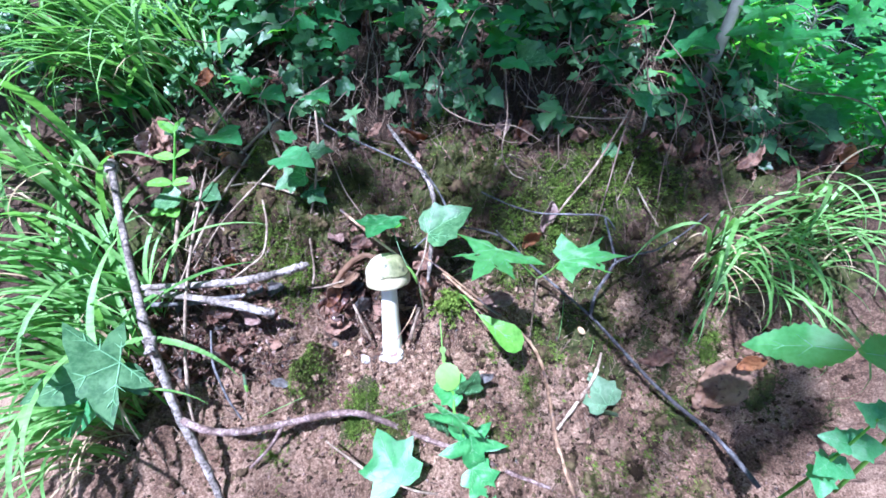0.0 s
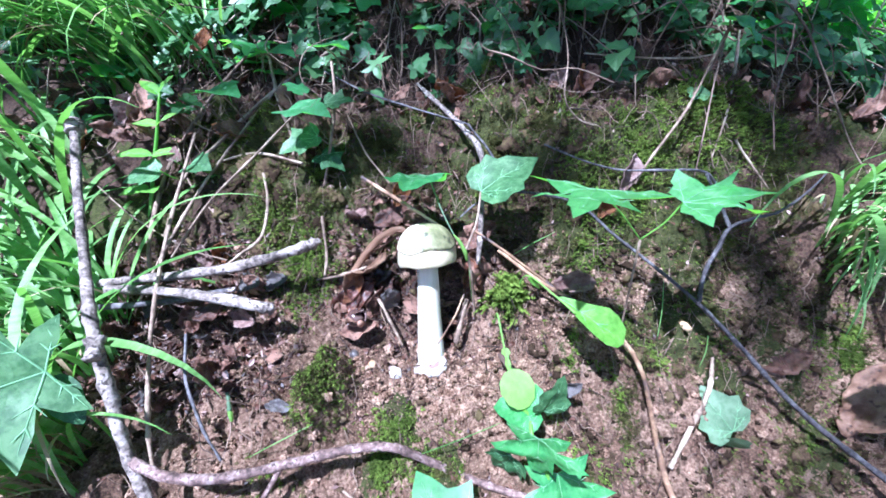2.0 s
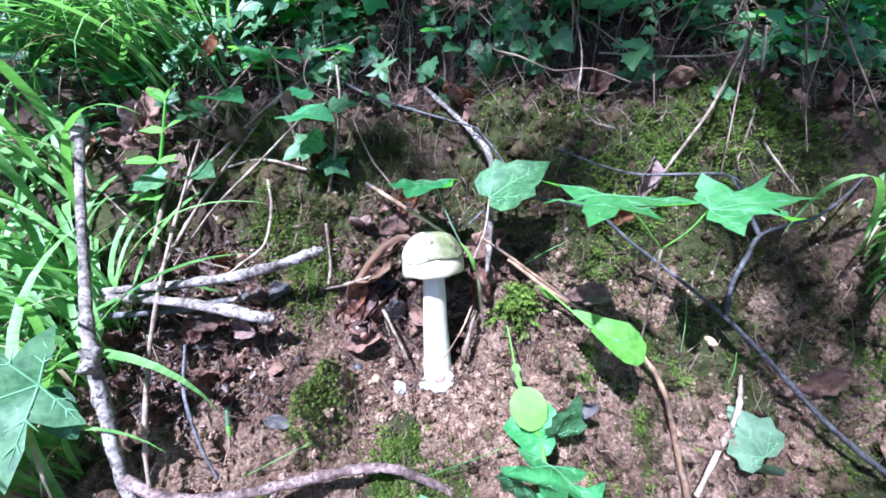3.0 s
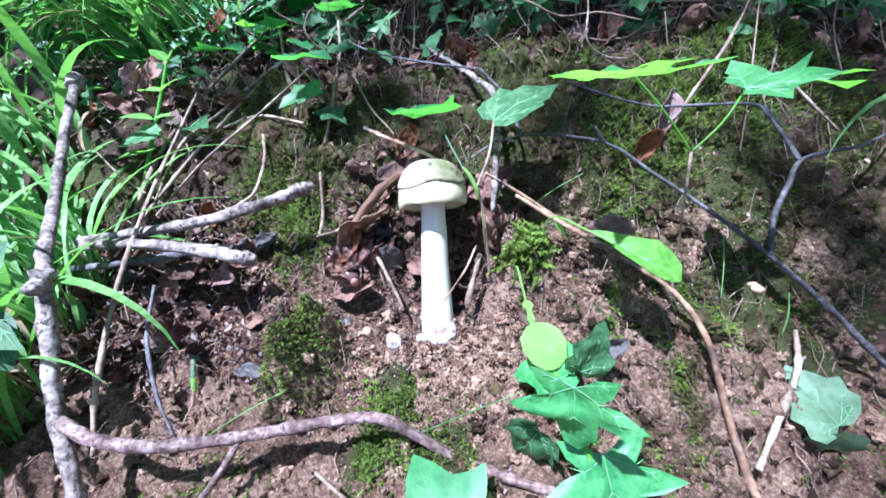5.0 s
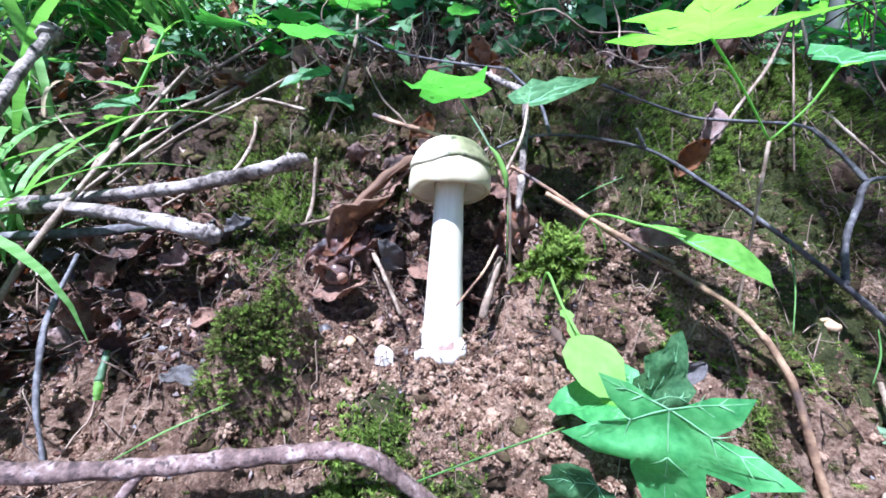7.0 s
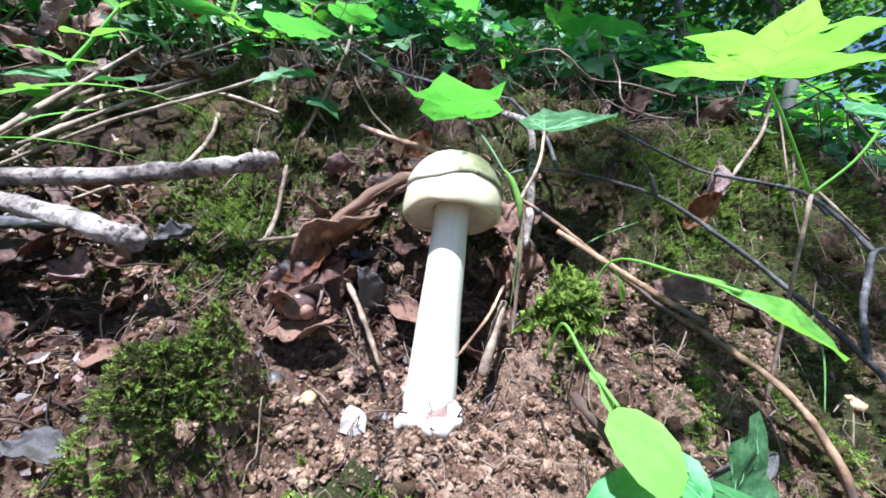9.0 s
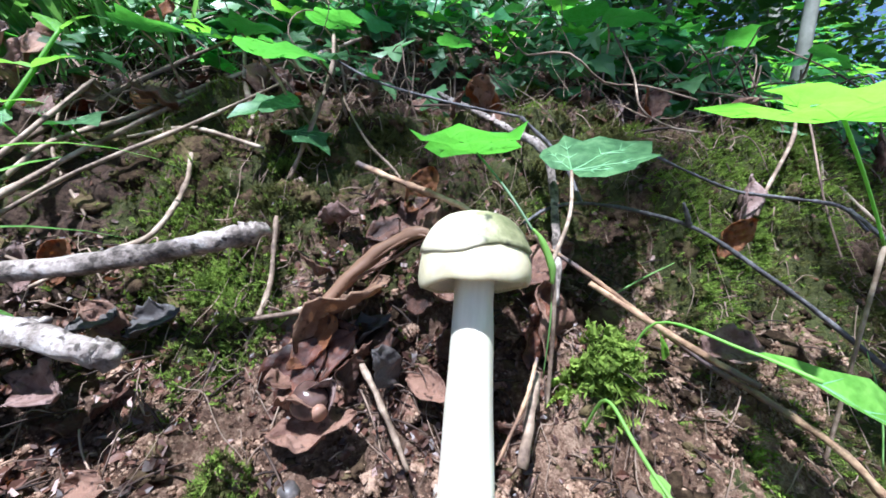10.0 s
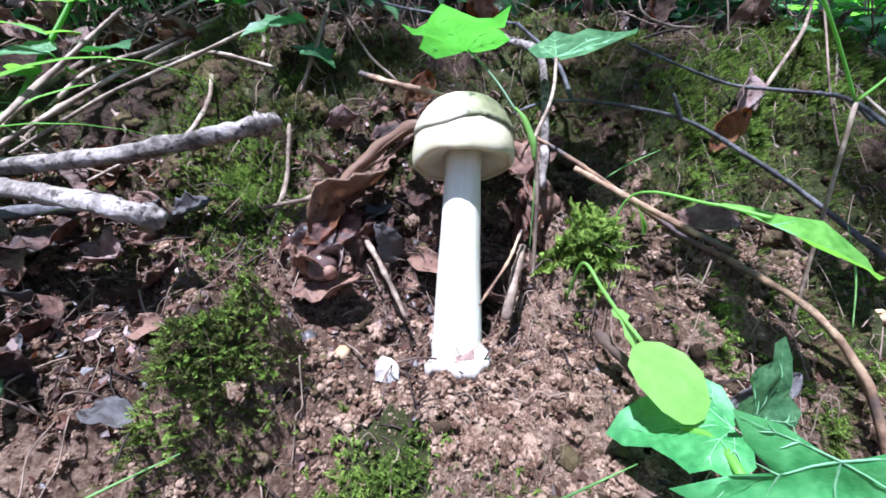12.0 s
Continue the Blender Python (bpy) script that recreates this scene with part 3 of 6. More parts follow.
# ---- the mushroom ----
def revolve(profile, sides, change=lambda a, r, z, i: (r, z), closed_top=True):
    verts, faces = [], []
    n = len(profile)
    for i, (r, z) in enumerate(profile):
        for j in range(sides):
            a = 2 * math.pi * j / sides
            rr, zz = change(a, r, z, i)
            verts.append((rr * math.cos(a), rr * math.sin(a), zz))
    for i in range(n - 1):
        for j in range(sides):
            a, b = i * sides + j, i * sides + (j + 1) % sides
            faces.append((a, b, b + sides, a + sides))
    return verts, faces


def curve_2d(points, per=5):
    return [(p.x, p.y) for p in spline([(a, b, 0) for a, b in points], per)]


def build_mushroom():
    base, top = Vector((-0.0565, 0.327, 0.062)), Vector((-0.0545, 0.357, 0.169))
    turn = (top - base).to_track_quat("Z", "Y").to_matrix().to_4x4()
    root = thing("mushroom", base, "pale mushroom with cream cap, olive skin patch and torn volva", "mushroom")
    m = Matrix.Translation(base) @ turn

    def bit(name, data, mat, label, parent=None):
        ob = new(name, mesh_of(name, *data, mat))
        attach(ob, parent or root)
        if parent is None:
            ob.matrix_basis = m
        return tagged(ob, label)

    def stem_shape(a, r, z, i):
        wave = 1 + 0.035 * noise.noise((math.cos(a) * 1.2, math.sin(a) * 1.2, z * 40)) + 0.015 * noise.noise((math.cos(a) * 6, math.sin(a) * 6, z * 60))
        return r * wave, z

    stem = curve_2d([(0.0104, -0.006), (0.0107, 0.004), (0.0101, 0.018), (0.0091, 0.04), (0.0083, 0.062), (0.0079, 0.078), (0.0086, 0.088)], 6)
    bit("stem", revolve(stem, 32, stem_shape), M_STEM, "smooth white fibrous stem")

    def cap_shape(a, r, z, i):
        low = max(0.0, (0.098 - z) / 0.02)
        sag = 0.0026 * math.cos(a - radians(-50)) + 0.0016 * noise.noise((math.cos(a) * 1.6, math.sin(a) * 1.6, 2.0))
        swell = 0.96 + 0.05 * noise.noise((math.cos(a) * 1.1, math.sin(a) * 1.1, 4.0)) * low
        return r * swell, z - sag * low

    cap = curve_2d([(0.0088, 0.0865), (0.0135, 0.0855), (0.0195, 0.083), (0.0212, 0.0803), (0.0226, 0.0808), (0.0233, 0.084), (0.023, 0.0895), (0.0217, 0.0955), (0.0187, 0.1015), (0.014, 0.1063), (0.0075, 0.1088), (0.0002, 0.1096)], 5)
    cap_ob = bit("cap", revolve(cap, 48, cap_shape), M_CAP, "cream bell-shaped cap with a rolled-in rim")

    def pleat(a, r, z, i):
        r, z = cap_shape(a, r, z, i)
        return r, z - (0.0011 if round(a * 60 / math.pi) % 2 else 0.0) * (1 if 0 < i < 4 else 0)

    bit("gill_layer", revolve([(0.0092, 0.0858), (0.0105, 0.0848), (0.016, 0.0832), (0.0198, 0.0816), (0.0208, 0.0822)], 120, pleat), M_STEM, "fine pale pleated gills", cap_ob)

    # torn olive skin lying over the crown, lifted along its lower edge
    sides, rows = 64, 14
    verts, faces = [], []
    outer = curve_2d([(0.0237, 0.0905), (0.0226, 0.0955), (0.0195, 0.102), (0.0147, 0.1073), (0.0078, 0.1099), (0.0003, 0.1107)], 6)
    for j in range(sides):
        a = 2 * math.pi * j / sides
        edge = 0.14 + 0.12 * noise.noise((math.cos(a) * 1.3, math.sin(a) * 1.3, 9.0)) + 0.05 * noise.noise((math.cos(a) * 5, math.sin(a) * 5, 3.0)) + 0.06 * math.cos(a - radians(200))
        edge = max(0.0, edge)
        for layer in (0, 1):
            for i in range(rows):
                k = edge + (1 - edge) * (i / (rows - 1))
                q = k * (len(outer) - 1)
                i0 = min(int(q), len(outer) - 2)
                r = outer[i0][0] + (outer[i0 + 1][0] - outer[i0][0]) * (q - i0)
                z = outer[i0][1] + (outer[i0 + 1][1] - outer[i0][1]) * (q - i0)
                lift = 0.0003 * (1 - i / rows) ** 2 + 0.0003 * noise.noise((math.cos(a) * 3, math.sin(a) * 3, k * 6))
                r, z = cap_shape(a, r + lift - 0.0009 * layer, z - 0.0009 * layer, 0)
                verts.append((r * math.cos(a), r * math.sin(a), z))
    for j in range(sides):
        p, q = j * 2 * rows, ((j + 1) % sides) * 2 * rows
        for i in range(rows - 1):
            faces.append((p + i, q + i, q + i + 1, p + i + 1))
        faces.append((p + rows, q + rows, q, p))
    bit("skin_patch", (verts, faces), M_VEIL, "torn olive-grey skin over the crown of the cap", cap_ob)

    # the torn volva: one thick slab sprawling on the soil in front of the foot, and two low remnants
    def slab(first, last, reach, thick, seed):
        out, fc = [], []
        n, w = 26, 8
        for i in range(n):
            k = i / (n - 1)
            ang = radians(first + (last - first) * k)
            ends = math.sin(math.pi * min(1.0, max(0.0, k))) ** 0.45
            far = 0.0085 + reach * ends * (0.85 + 0.22 * noise.noise((k * 3, seed, 0.0)) + 0.13 * noise.noise((k * 13, seed, 2.0)))
            for j in range(w):
                q = j / (w - 1)
                rr = 0.0085 + (far - 0.0085) * q
                x, y = base.x + rr * math.cos(ang), base.y + rr * math.sin(ang)
                h = thick * (0.55 + 0.6 * math.sin(math.pi * (0.15 + 0.75 * q))) * (0.4 + 0.6 * ends) + 0.0018 * noise.noise((x * 300, y * 300, seed)) + 0.0006 * noise.noise((x * 800, y * 800, seed))
                z = max(ground_z(base.x + rr * 0.6 * math.cos(ang), base.y + rr * 0.6 * math.sin(ang)), ground_z(x, y)) + h
                out.append((x, y, z))
        count = len(out)
        out += [(x, y, z - thick * 1.9) for x, y, z in out]
        for i in range(n - 1):
            for j in range(w - 1):
                p = i * w + j
                fc += [(p, p + w, p + w + 1, p + 1), (p + count, p + 1 + count, p + w + 1 + count, p + w + count)]
        rim = [j for j in range(w)] + [i * w + w - 1 for i in range(1, n)] + [(n - 1) * w + j for j in range(w - 2, -1, -1)] + [i * w for i in range(n - 2, 0, -1)]
        for p, q in zip(rim, rim[1:] + rim[:1]):
            fc.append((p, q, q + count, p + count))
        back = m.inverted()
        return [tuple(back @ Vector(v)) for v in out], fc

    bit("volva", slab(-168, -12, 0.0115, 0.0024, 1.0), M_VOLVA, "torn cream-white volva sprawling on the soil")
    bit("volva_remnant", slab(120, 190, 0.004, 0.003, 5.0), M_VOLVA, "small torn remnant of the volva")
    bit("reddish_tear", slab(-100, -45, 0.005, 0.0042, 8.0), M_DEAD_PALE, "reddish bruised tear in the volva")
    return root


build_mushroom()


def lump(name, at, size, mat, label, category, seed, group="", squash=(1, 1, 1), levels=2):
    """A small uneven stone or clod, sunk a little into its support."""
    bm = bmesh.new()
    bmesh.ops.create_icosphere(bm, subdivisions=levels, radius=1.0)
    for v in bm.verts:
        d = 1 + 0.35 * noise.noise(v.co * 1.3 + Vector((seed, seed * 2, 0))) + 0.12 * noise.noise(v.co * 4 + Vector((seed, 0, 0)))
        v.co = Vector((v.co.x * squash[0], v.co.y * squash[1], v.co.z * squash[2])) * d * size
    ob = part(name, bm, mat)
    ob.location = at
    ob.rotation_euler = (0, 0, seed * 3.1)
    return tagged(ob, label, category, group)


def build_chip():
    """The broken white piece of mushroom beside the stem."""
    bm = bmesh.new()
    ring = [(-0.0058, -0.002), (0.0, -0.0042), (0.0062, -0.0028), (0.0058, 0.0025), (-0.003, 0.0038)]
    low = [bm.verts.new((x, y, -0.002)) for x, y in ring]
    mid = [bm.verts.new((x * 0.96, y * 0.9, 0.004 + 0.001 * math.sin(i * 2.1))) for i, (x, y) in enumerate(ring)]
    high = [bm.verts.new((x * 0.45 - 0.0012, y * 0.5, 0.0085 + 0.0012 * math.cos(i * 1.7))) for i, (x, y) in enumerate(ring)]
    for a, b in ((low, mid), (mid, high)):
        for i in range(5):
            bm.faces.new((a[i], a[(i + 1) % 5], b[(i + 1) % 5], b[i]))
    bm.faces.new(high)
    bm.faces.new(list(reversed(low)))
    bmesh.ops.bevel(bm, geom=bm.edges[:], offset=0.0004, segments=1, affect="EDGES")
    bmesh.ops.triangulate(bm, faces=bm.faces[:])
    bmesh.ops.subdivide_edges(bm, edges=bm.edges[:], cuts=2, use_grid_fill=True)
    for v in bm.verts:
        v.co = v.co * 0.85 + Vector((noise.noise(v.co * 300), noise.noise(v.co * 300 + Vector((5, 0, 0))), noise.noise(v.co * 300 + Vector((0, 9, 0))))) * 0.0006
    ob = part("mushroom_fragment", bm, M_VOLVA)
    ob.data.polygons.foreach_set("use_smooth", [False] * len(ob.data.polygons))
    ob.location = on_ground(-0.0845, 0.3155, 0.0015)
    return tagged(ob, "broken white mushroom fragment on the loose soil", "fragment")


build_chip()
lump("pale_stone", (0.149, 0.347, ground_z(0.149, 0.347) + 0.003), 0.0048, M_OCHRE, "small pale stone set in the soil", "stone", 1.7, squash=(1.3, 0.8, 0.75), levels=1)
lump("ochre_stone", (-0.212, 0.372, ground_z(-0.212, 0.372) + 0.002), 0.007, M_OCHRE, "small ochre stone in the litter", "stone", 2.9, squash=(1.2, 1, 0.8))
lump("ochre_stone", on_ground(-0.103, 0.322, 0.0), 0.0032, M_OCHRE, "small ochre stone near the mushroom", "stone", 4.1)
lump("round_stone", on_ground(-0.12, 0.33, 0.001), 0.0042, M_SHELL, "rounded grey stone beside dead leaves", "stone", 5.3)


# ---- branches and stalks ----
def branch(label, segments, mat, category="branch", name="branch", main=None):
    """A branch: its main stem and its side shoots are parts."""
    root = thing(name, segments[0][0][0], label, category)
    for i, (points, radii) in enumerate(segments):
        stick("main_stem" if i == 0 else "side_shoot", points, radii, main if main and i in (0, 2, 3) else mat, root, sides=12, per=12, wobble=0.35, knots=0.35)
    return root


birch = branch("pale mottled fallen branch with a broken lichen-covered end", [
    ([(-0.342, 0.409, 0.243), (-0.322, 0.37, 0.208), (-0.298, 0.325, 0.165), (-0.27, 0.283, 0.133), (-0.252, 0.256, 0.096), (-0.24, 0.238, 0.068), (-0.222, 0.218, 0.03), (-0.21, 0.2, -0.01)], [0.0031, 0.0032, 0.0035, 0.0036, 0.0033, 0.003]),
    ([(-0.24, 0.238, 0.068), (-0.215, 0.232, 0.062), (-0.187, 0.234, 0.056), (-0.15, 0.246, 0.05), (-0.111, 0.258, 0.048), (-0.08, 0.2585, 0.05), on_ground(-0.05, 0.2595, 0.004), on_ground(-0.01, 0.2475, 0.004), on_ground(0.03, 0.24, 0.003), on_ground(0.065, 0.234, 0.002), on_ground(0.11, 0.229, 0.001)], [0.0031, 0.003, 0.0029, 0.0026, 0.0021, 0.0016]),
    ([(-0.266, 0.279, 0.131), (-0.261, 0.272, 0.129), (-0.258, 0.266, 0.128)], [0.0044, 0.0042, 0.0038]),
    ([(-0.34, 0.406, 0.24), (-0.343, 0.411, 0.246), (-0.344, 0.413, 0.25)], [0.0055, 0.0062, 0.004]),
    ([(-0.15, 0.246, 0.05), (-0.165, 0.232, 0.03), (-0.185, 0.222, 0.012)], [0.0018, 0.0016, 0.0012]),
], M_BARK_RED, main=M_BARK_PALE)
for points, radii, label in (
        ([(-0.33, 0.352, 0.128), (-0.27, 0.35, 0.133), (-0.21, 0.35, 0.14), (-0.165, 0.353, 0.15), (-0.143, 0.355, 0.156)], [0.003, 0.0035, 0.0037, 0.0038, 0.0042], "grey-white mottled stick with a broken pale end"),
        ([(-0.32, 0.346, 0.126), (-0.27, 0.338, 0.128), (-0.215, 0.332, 0.123), (-0.178, 0.327, 0.117)], [0.003, 0.0036, 0.0038, 0.0044], "pale barked stick lying across the leaf litter"),
        ([(-0.34, 0.345, 0.108), (-0.28, 0.345, 0.112), (-0.22, 0.35, 0.118)], [0.0026, 0.0028, 0.0026], "dark brown stick under paler sticks")):
    root = thing("stick", points[0], label, "stick", "fallen sticks")
    stick("bark", points, radii, M_BARK_PALE if "dark" not in label else M_BARK_DARK, root, sides=14, per=12, wobble=0.4, knots=0.35)
    tip, back = Vector(points[-1]), (Vector(points[-1]) - Vector(points[-2])).normalized()
    stick("broken_end", [tuple(tip - back * 0.003), tuple(tip + back * 0.002), tuple(tip + back * 0.0055 + Vector((0, 0, 0.0015)))], [radii[-1] * 0.97, radii[-1] * 0.9, radii[-1] * 0.45], M_BARK_PALE, root, "splintered pale wood", sides=9, per=4, wobble=0.9)

STALKS = [
    ([(-0.2, 0.5, 0.262), (-0.235, 0.46, 0.222), (-0.262, 0.42, 0.185), (-0.28, 0.38, 0.15), (-0.29, 0.34, 0.118)], [0.0013, 0.0017, 0.0018, 0.0013], "long pale dry stalk beside another on the bank"),
    ([(-0.17, 0.47, 0.245), (-0.21, 0.44, 0.21), (-0.25, 0.405, 0.175), (-0.275, 0.37, 0.14)], [0.001, 0.0014, 0.0014, 0.001], "thin pale dry stalk crossing the moss"),
    ([(-0.262, 0.437, 0.229), (-0.267, 0.41, 0.2), (-0.271, 0.36, 0.15), (-0.264, 0.31, 0.105), (-0.256, 0.27, 0.06), (-0.25, 0.25, 0.03)], [0.0014, 0.0017, 0.002, 0.002, 0.0016], "long dry straw-coloured stalk leaning on the bank"),
    ([(-0.235, 0.55, 0.3), (-0.285, 0.51, 0.25), (-0.31, 0.45, 0.195), (-0.305, 0.39, 0.15), (-0.295, 0.36, 0.12)], [0.0016, 0.0022, 0.0026, 0.002], "dry grey-brown stalk leaning down the bank"),
    ([(-0.13, 0.53, 0.3), (-0.17, 0.52, 0.278), (-0.215, 0.49, 0.25), (-0.262, 0.46, 0.213), (-0.285, 0.43, 0.18), (-0.3, 0.4, 0.14)], [0.0016, 0.002, 0.0022, 0.002, 0.0016], "thin crossed dry stalk over the moss"),
    ([(-0.235, 0.56, 0.298), (-0.215, 0.515, 0.265), (-0.2, 0.48, 0.235), (-0.184, 0.455, 0.18), (-0.18, 0.44, 0.16)], [0.0018, 0.0022, 0.002, 0.0016], "dry bare stem hanging down the moss"),
    ([(-0.21, 0.436, 0.195), (-0.2, 0.41, 0.172), (-0.2, 0.385, 0.15), (-0.215, 0.372, 0.14), (-0.235, 0.365, 0.128)], [0.0016, 0.0018, 0.0016, 0.001], "bent pale root end on the bank"),
    ([(-0.255, 0.45, 0.2), (-0.215, 0.443, 0.193), (-0.17, 0.435, 0.18)], [0.0012, 0.0018, 0.0014], "thin dry twig lying level on the moss"),
    ([(-0.14, 0.475, 0.28), (-0.135, 0.45, 0.25), (-0.14, 0.43, 0.215), (-0.15, 0.42, 0.18)], [0.0016, 0.0018, 0.0014], "crooked pale root hanging from the ivy"),
    ([(-0.067, 0.497, 0.253), (-0.045, 0.468, 0.236), (-0.023, 0.44, 0.219), (-0.01, 0.41, 0.202), (-0.012, 0.38, 0.165), (-0.016, 0.36, 0.13)], [0.0022, 0.0028, 0.003, 0.003, 0.0028, 0.0022], "grey bare root lying down the moss"),
    ([(-0.112, 0.41, 0.19), (-0.085, 0.39, 0.18), (-0.062, 0.372, 0.172), (-0.045, 0.365, 0.162)], [0.0016, 0.002, 0.0016], "reddish dry twig ending at the mushroom cap"),
    ([(0.065, 0.5, 0.31), (0.068, 0.47, 0.27), (0.062, 0.445, 0.24), (0.07, 0.425, 0.225), (0.083, 0.415, 0.221)], [0.0009, 0.0009, 0.0009, 0.0007], "white thin root hooked over the moss"),
    ([(0.2, 0.475, 0.285), (0.18, 0.455, 0.255), (0.155, 0.43, 0.225), (0.125, 0.412, 0.19), (0.115, 0.405, 0.175)], [0.001, 0.0013, 0.0015, 0.0012], "dry forked stalk leaning on the moss"),
    ([(0.225, 0.5, 0.28), (0.215, 0.475, 0.245), (0.203, 0.452, 0.21), (0.19, 0.435, 0.185)], [0.0012, 0.0014, 0.0012, 0.0009], "grey root hanging over mossy soil"),
    ([(0.203, 0.452, 0.21), (0.218, 0.435, 0.185), (0.235, 0.42, 0.16)], [0.0013, 0.0012, 0.0009], "thin side root over mossy soil"),
    ([(0.04, 0.41, 0.21), (0.07, 0.405, 0.197), (0.1, 0.404, 0.188), (0.135, 0.404, 0.186), (0.167, 0.405, 0.183), (0.18, 0.4, 0.17)], [0.0008, 0.0011, 0.0013, 0.0014, 0.0013], "thin grey wiry twig lying over moss"),
    ([(-0.107, 0.366, 0.112), (-0.098, 0.352, 0.103), (-0.088, 0.338, 0.092), (-0.078, 0.326, 0.077)], [0.0014, 0.0017, 0.0017, 0.0012], "short pale tan twig beside the mushroom"),
    ([(-0.026, 0.349, 0.104), (-0.03, 0.34, 0.095), (-0.036, 0.329, 0.076)], [0.0022, 0.0026, 0.0028], "whitish broken twig beside the mushroom stem"),
    ([(-0.028, 0.345, 0.112), (-0.036, 0.332, 0.1), (-0.049, 0.316, 0.087)], [0.0009, 0.0009, 0.0006], "thin reddish twig against the mushroom stem"),
    ([(-0.152, 0.364, 0.117), (-0.13, 0.362, 0.122), (-0.108, 0.366, 0.127)], [0.001, 0.0016, 0.0013], "split pale straw on the dead leaves"),
    ([(-0.15, 0.4, 0.16), (-0.146, 0.38, 0.128), (-0.15, 0.365, 0.1)], [0.0014, 0.0017, 0.0014], "grey-blue thin dead twig"),
    ([(-0.235, 0.31, 0.108), (-0.232, 0.29, 0.082), (-0.215, 0.268, 0.06), (-0.2, 0.255, 0.04)], [0.0012, 0.0016, 0.0016, 0.0012], "dark rotten twig in the litter"),
    ([(-0.003, 0.315, 0.078), (0.005, 0.305, 0.07), (0.014, 0.292, 0.062)], [0.0024, 0.0026, 0.002], "short brown bark twig on the soil"),
    ([(0.175, 0.34, 0.045), (0.165, 0.32, 0.03), (0.145, 0.3, 0.012), (0.12, 0.275, 0.0)], [0.0016, 0.0026, 0.0026, 0.002], "pale dry dead twig on the soil slope"),
    ([(-0.33, 0.5, 0.262), (-0.29, 0.48, 0.232), (-0.25, 0.47, 0.215)], [0.0008, 0.001, 0.0007], "thin dry brown stalk on the moss"),
    ([(-0.36, 0.42, 0.19), (-0.32, 0.4, 0.165), (-0.27, 0.385, 0.14), (-0.235, 0.38, 0.13)], [0.0008, 0.001, 0.0009, 0.0006], "thin dry stalk across the bank"),
    ([(-0.3, 0.46, 0.22), (-0.28, 0.43, 0.18), (-0.245, 0.405, 0.155)], [0.0009, 0.0012, 0.0008], "short dry crossing stalk"),
    ([(-0.13, 0.46, 0.235), (-0.11, 0.43, 0.205), (-0.09, 0.41, 0.185), (-0.075, 0.4, 0.16)], [0.0008, 0.0011, 0.001, 0.0007], "thin brown root over the hollow"),
    ([(-0.02, 0.43, 0.225), (-0.06, 0.45, 0.235), (-0.11, 0.47, 0.25), (-0.15, 0.48, 0.27)], [0.001, 0.0011, 0.0012, 0.001], "wiry root crossing the mossy bank"),
    ([(0.09, 0.5, 0.27), (0.13, 0.48, 0.265), (0.17, 0.475, 0.262), (0.2, 0.47, 0.265)], [0.0008, 0.001, 0.001, 0.0008], "bent pale stem lying over dead leaves"),
    ([(0.24, 0.54, 0.33), (0.27, 0.5, 0.29), (0.29, 0.47, 0.24), (0.305, 0.44, 0.19), (0.315, 0.42, 0.165)], [0.0008, 0.001, 0.001, 0.0008], "long brown vine stem hanging to the grass"),
    ([(-0.05, 0.21, 0.012), (-0.08, 0.225, 0.022), (-0.11, 0.238, 0.036)], [0.0014, 0.0018, 0.001], "thin grey twig under the branch"),
]
for points, radii, label in STALKS:
    radii = [q * 0.72 for q in radii]
    points = [(x, y, max(z, ground_z(x, y) + (0.003 if i else 0.0))) for i, (x, y, z) in enumerate(points)]
    grey = ("grey" in label and max(radii) > 0.002) or "dark" in label
    stick("dry_stalk", points, radii, M_BARK_DARK if "dark" in label or "wiry" in label else M_PEELED if "reddish" in label else M_ROOT if "brown" in label else M_STRAW if not grey else M_BARK_PALE, None, label, "twig", per=9, wobble=0.5, knots=0.7, group="dry twigs and stalks")

branch("dark grey forked twig reaching across bare soil", [
    ([(-0.03, 0.372, 0.165), (-0.015, 0.385, 0.172), (0.006, 0.395, 0.176), (0.035, 0.395, 0.174), (0.066, 0.387, 0.166), (0.09, 0.37, 0.147), (0.115, 0.36, 0.128), (0.155, 0.348, 0.095), (0.19, 0.335, 0.06), (0.225, 0.326, 0.022), (0.262, 0.315, -0.012), (0.312, 0.298, -0.05), (0.335, 0.25, -0.06)], [0.0006, 0.0009, 0.001, 0.0011, 0.0014, 0.0018, 0.0022, 0.0027]),
    ([(0.155, 0.348, 0.095), (0.158, 0.356, 0.118), (0.168, 0.364, 0.135), (0.176, 0.37, 0.149), (0.2, 0.38, 0.152), (0.225, 0.389, 0.153), (0.27, 0.42, 0.158), (0.31, 0.45, 0.17)], [0.0016, 0.0016, 0.0014, 0.0011, 0.0009, 0.0006]),
    ([(0.176, 0.37, 0.149), (0.172, 0.385, 0.166), (0.168, 0.402, 0.182)], [0.0014, 0.0012, 0.001]),
    ([(0.062, 0.388, 0.168), (0.058, 0.386, 0.174), (0.055, 0.385, 0.179)], [0.0014, 0.0011, 0.0007]),
    ([(0.006, 0.395, 0.176), (0.0, 0.412, 0.2), (-0.02, 0.43, 0.225)], [0.0013, 0.0012, 0.001]),
], M_BARK_DARK, "twig", "forked_twig")
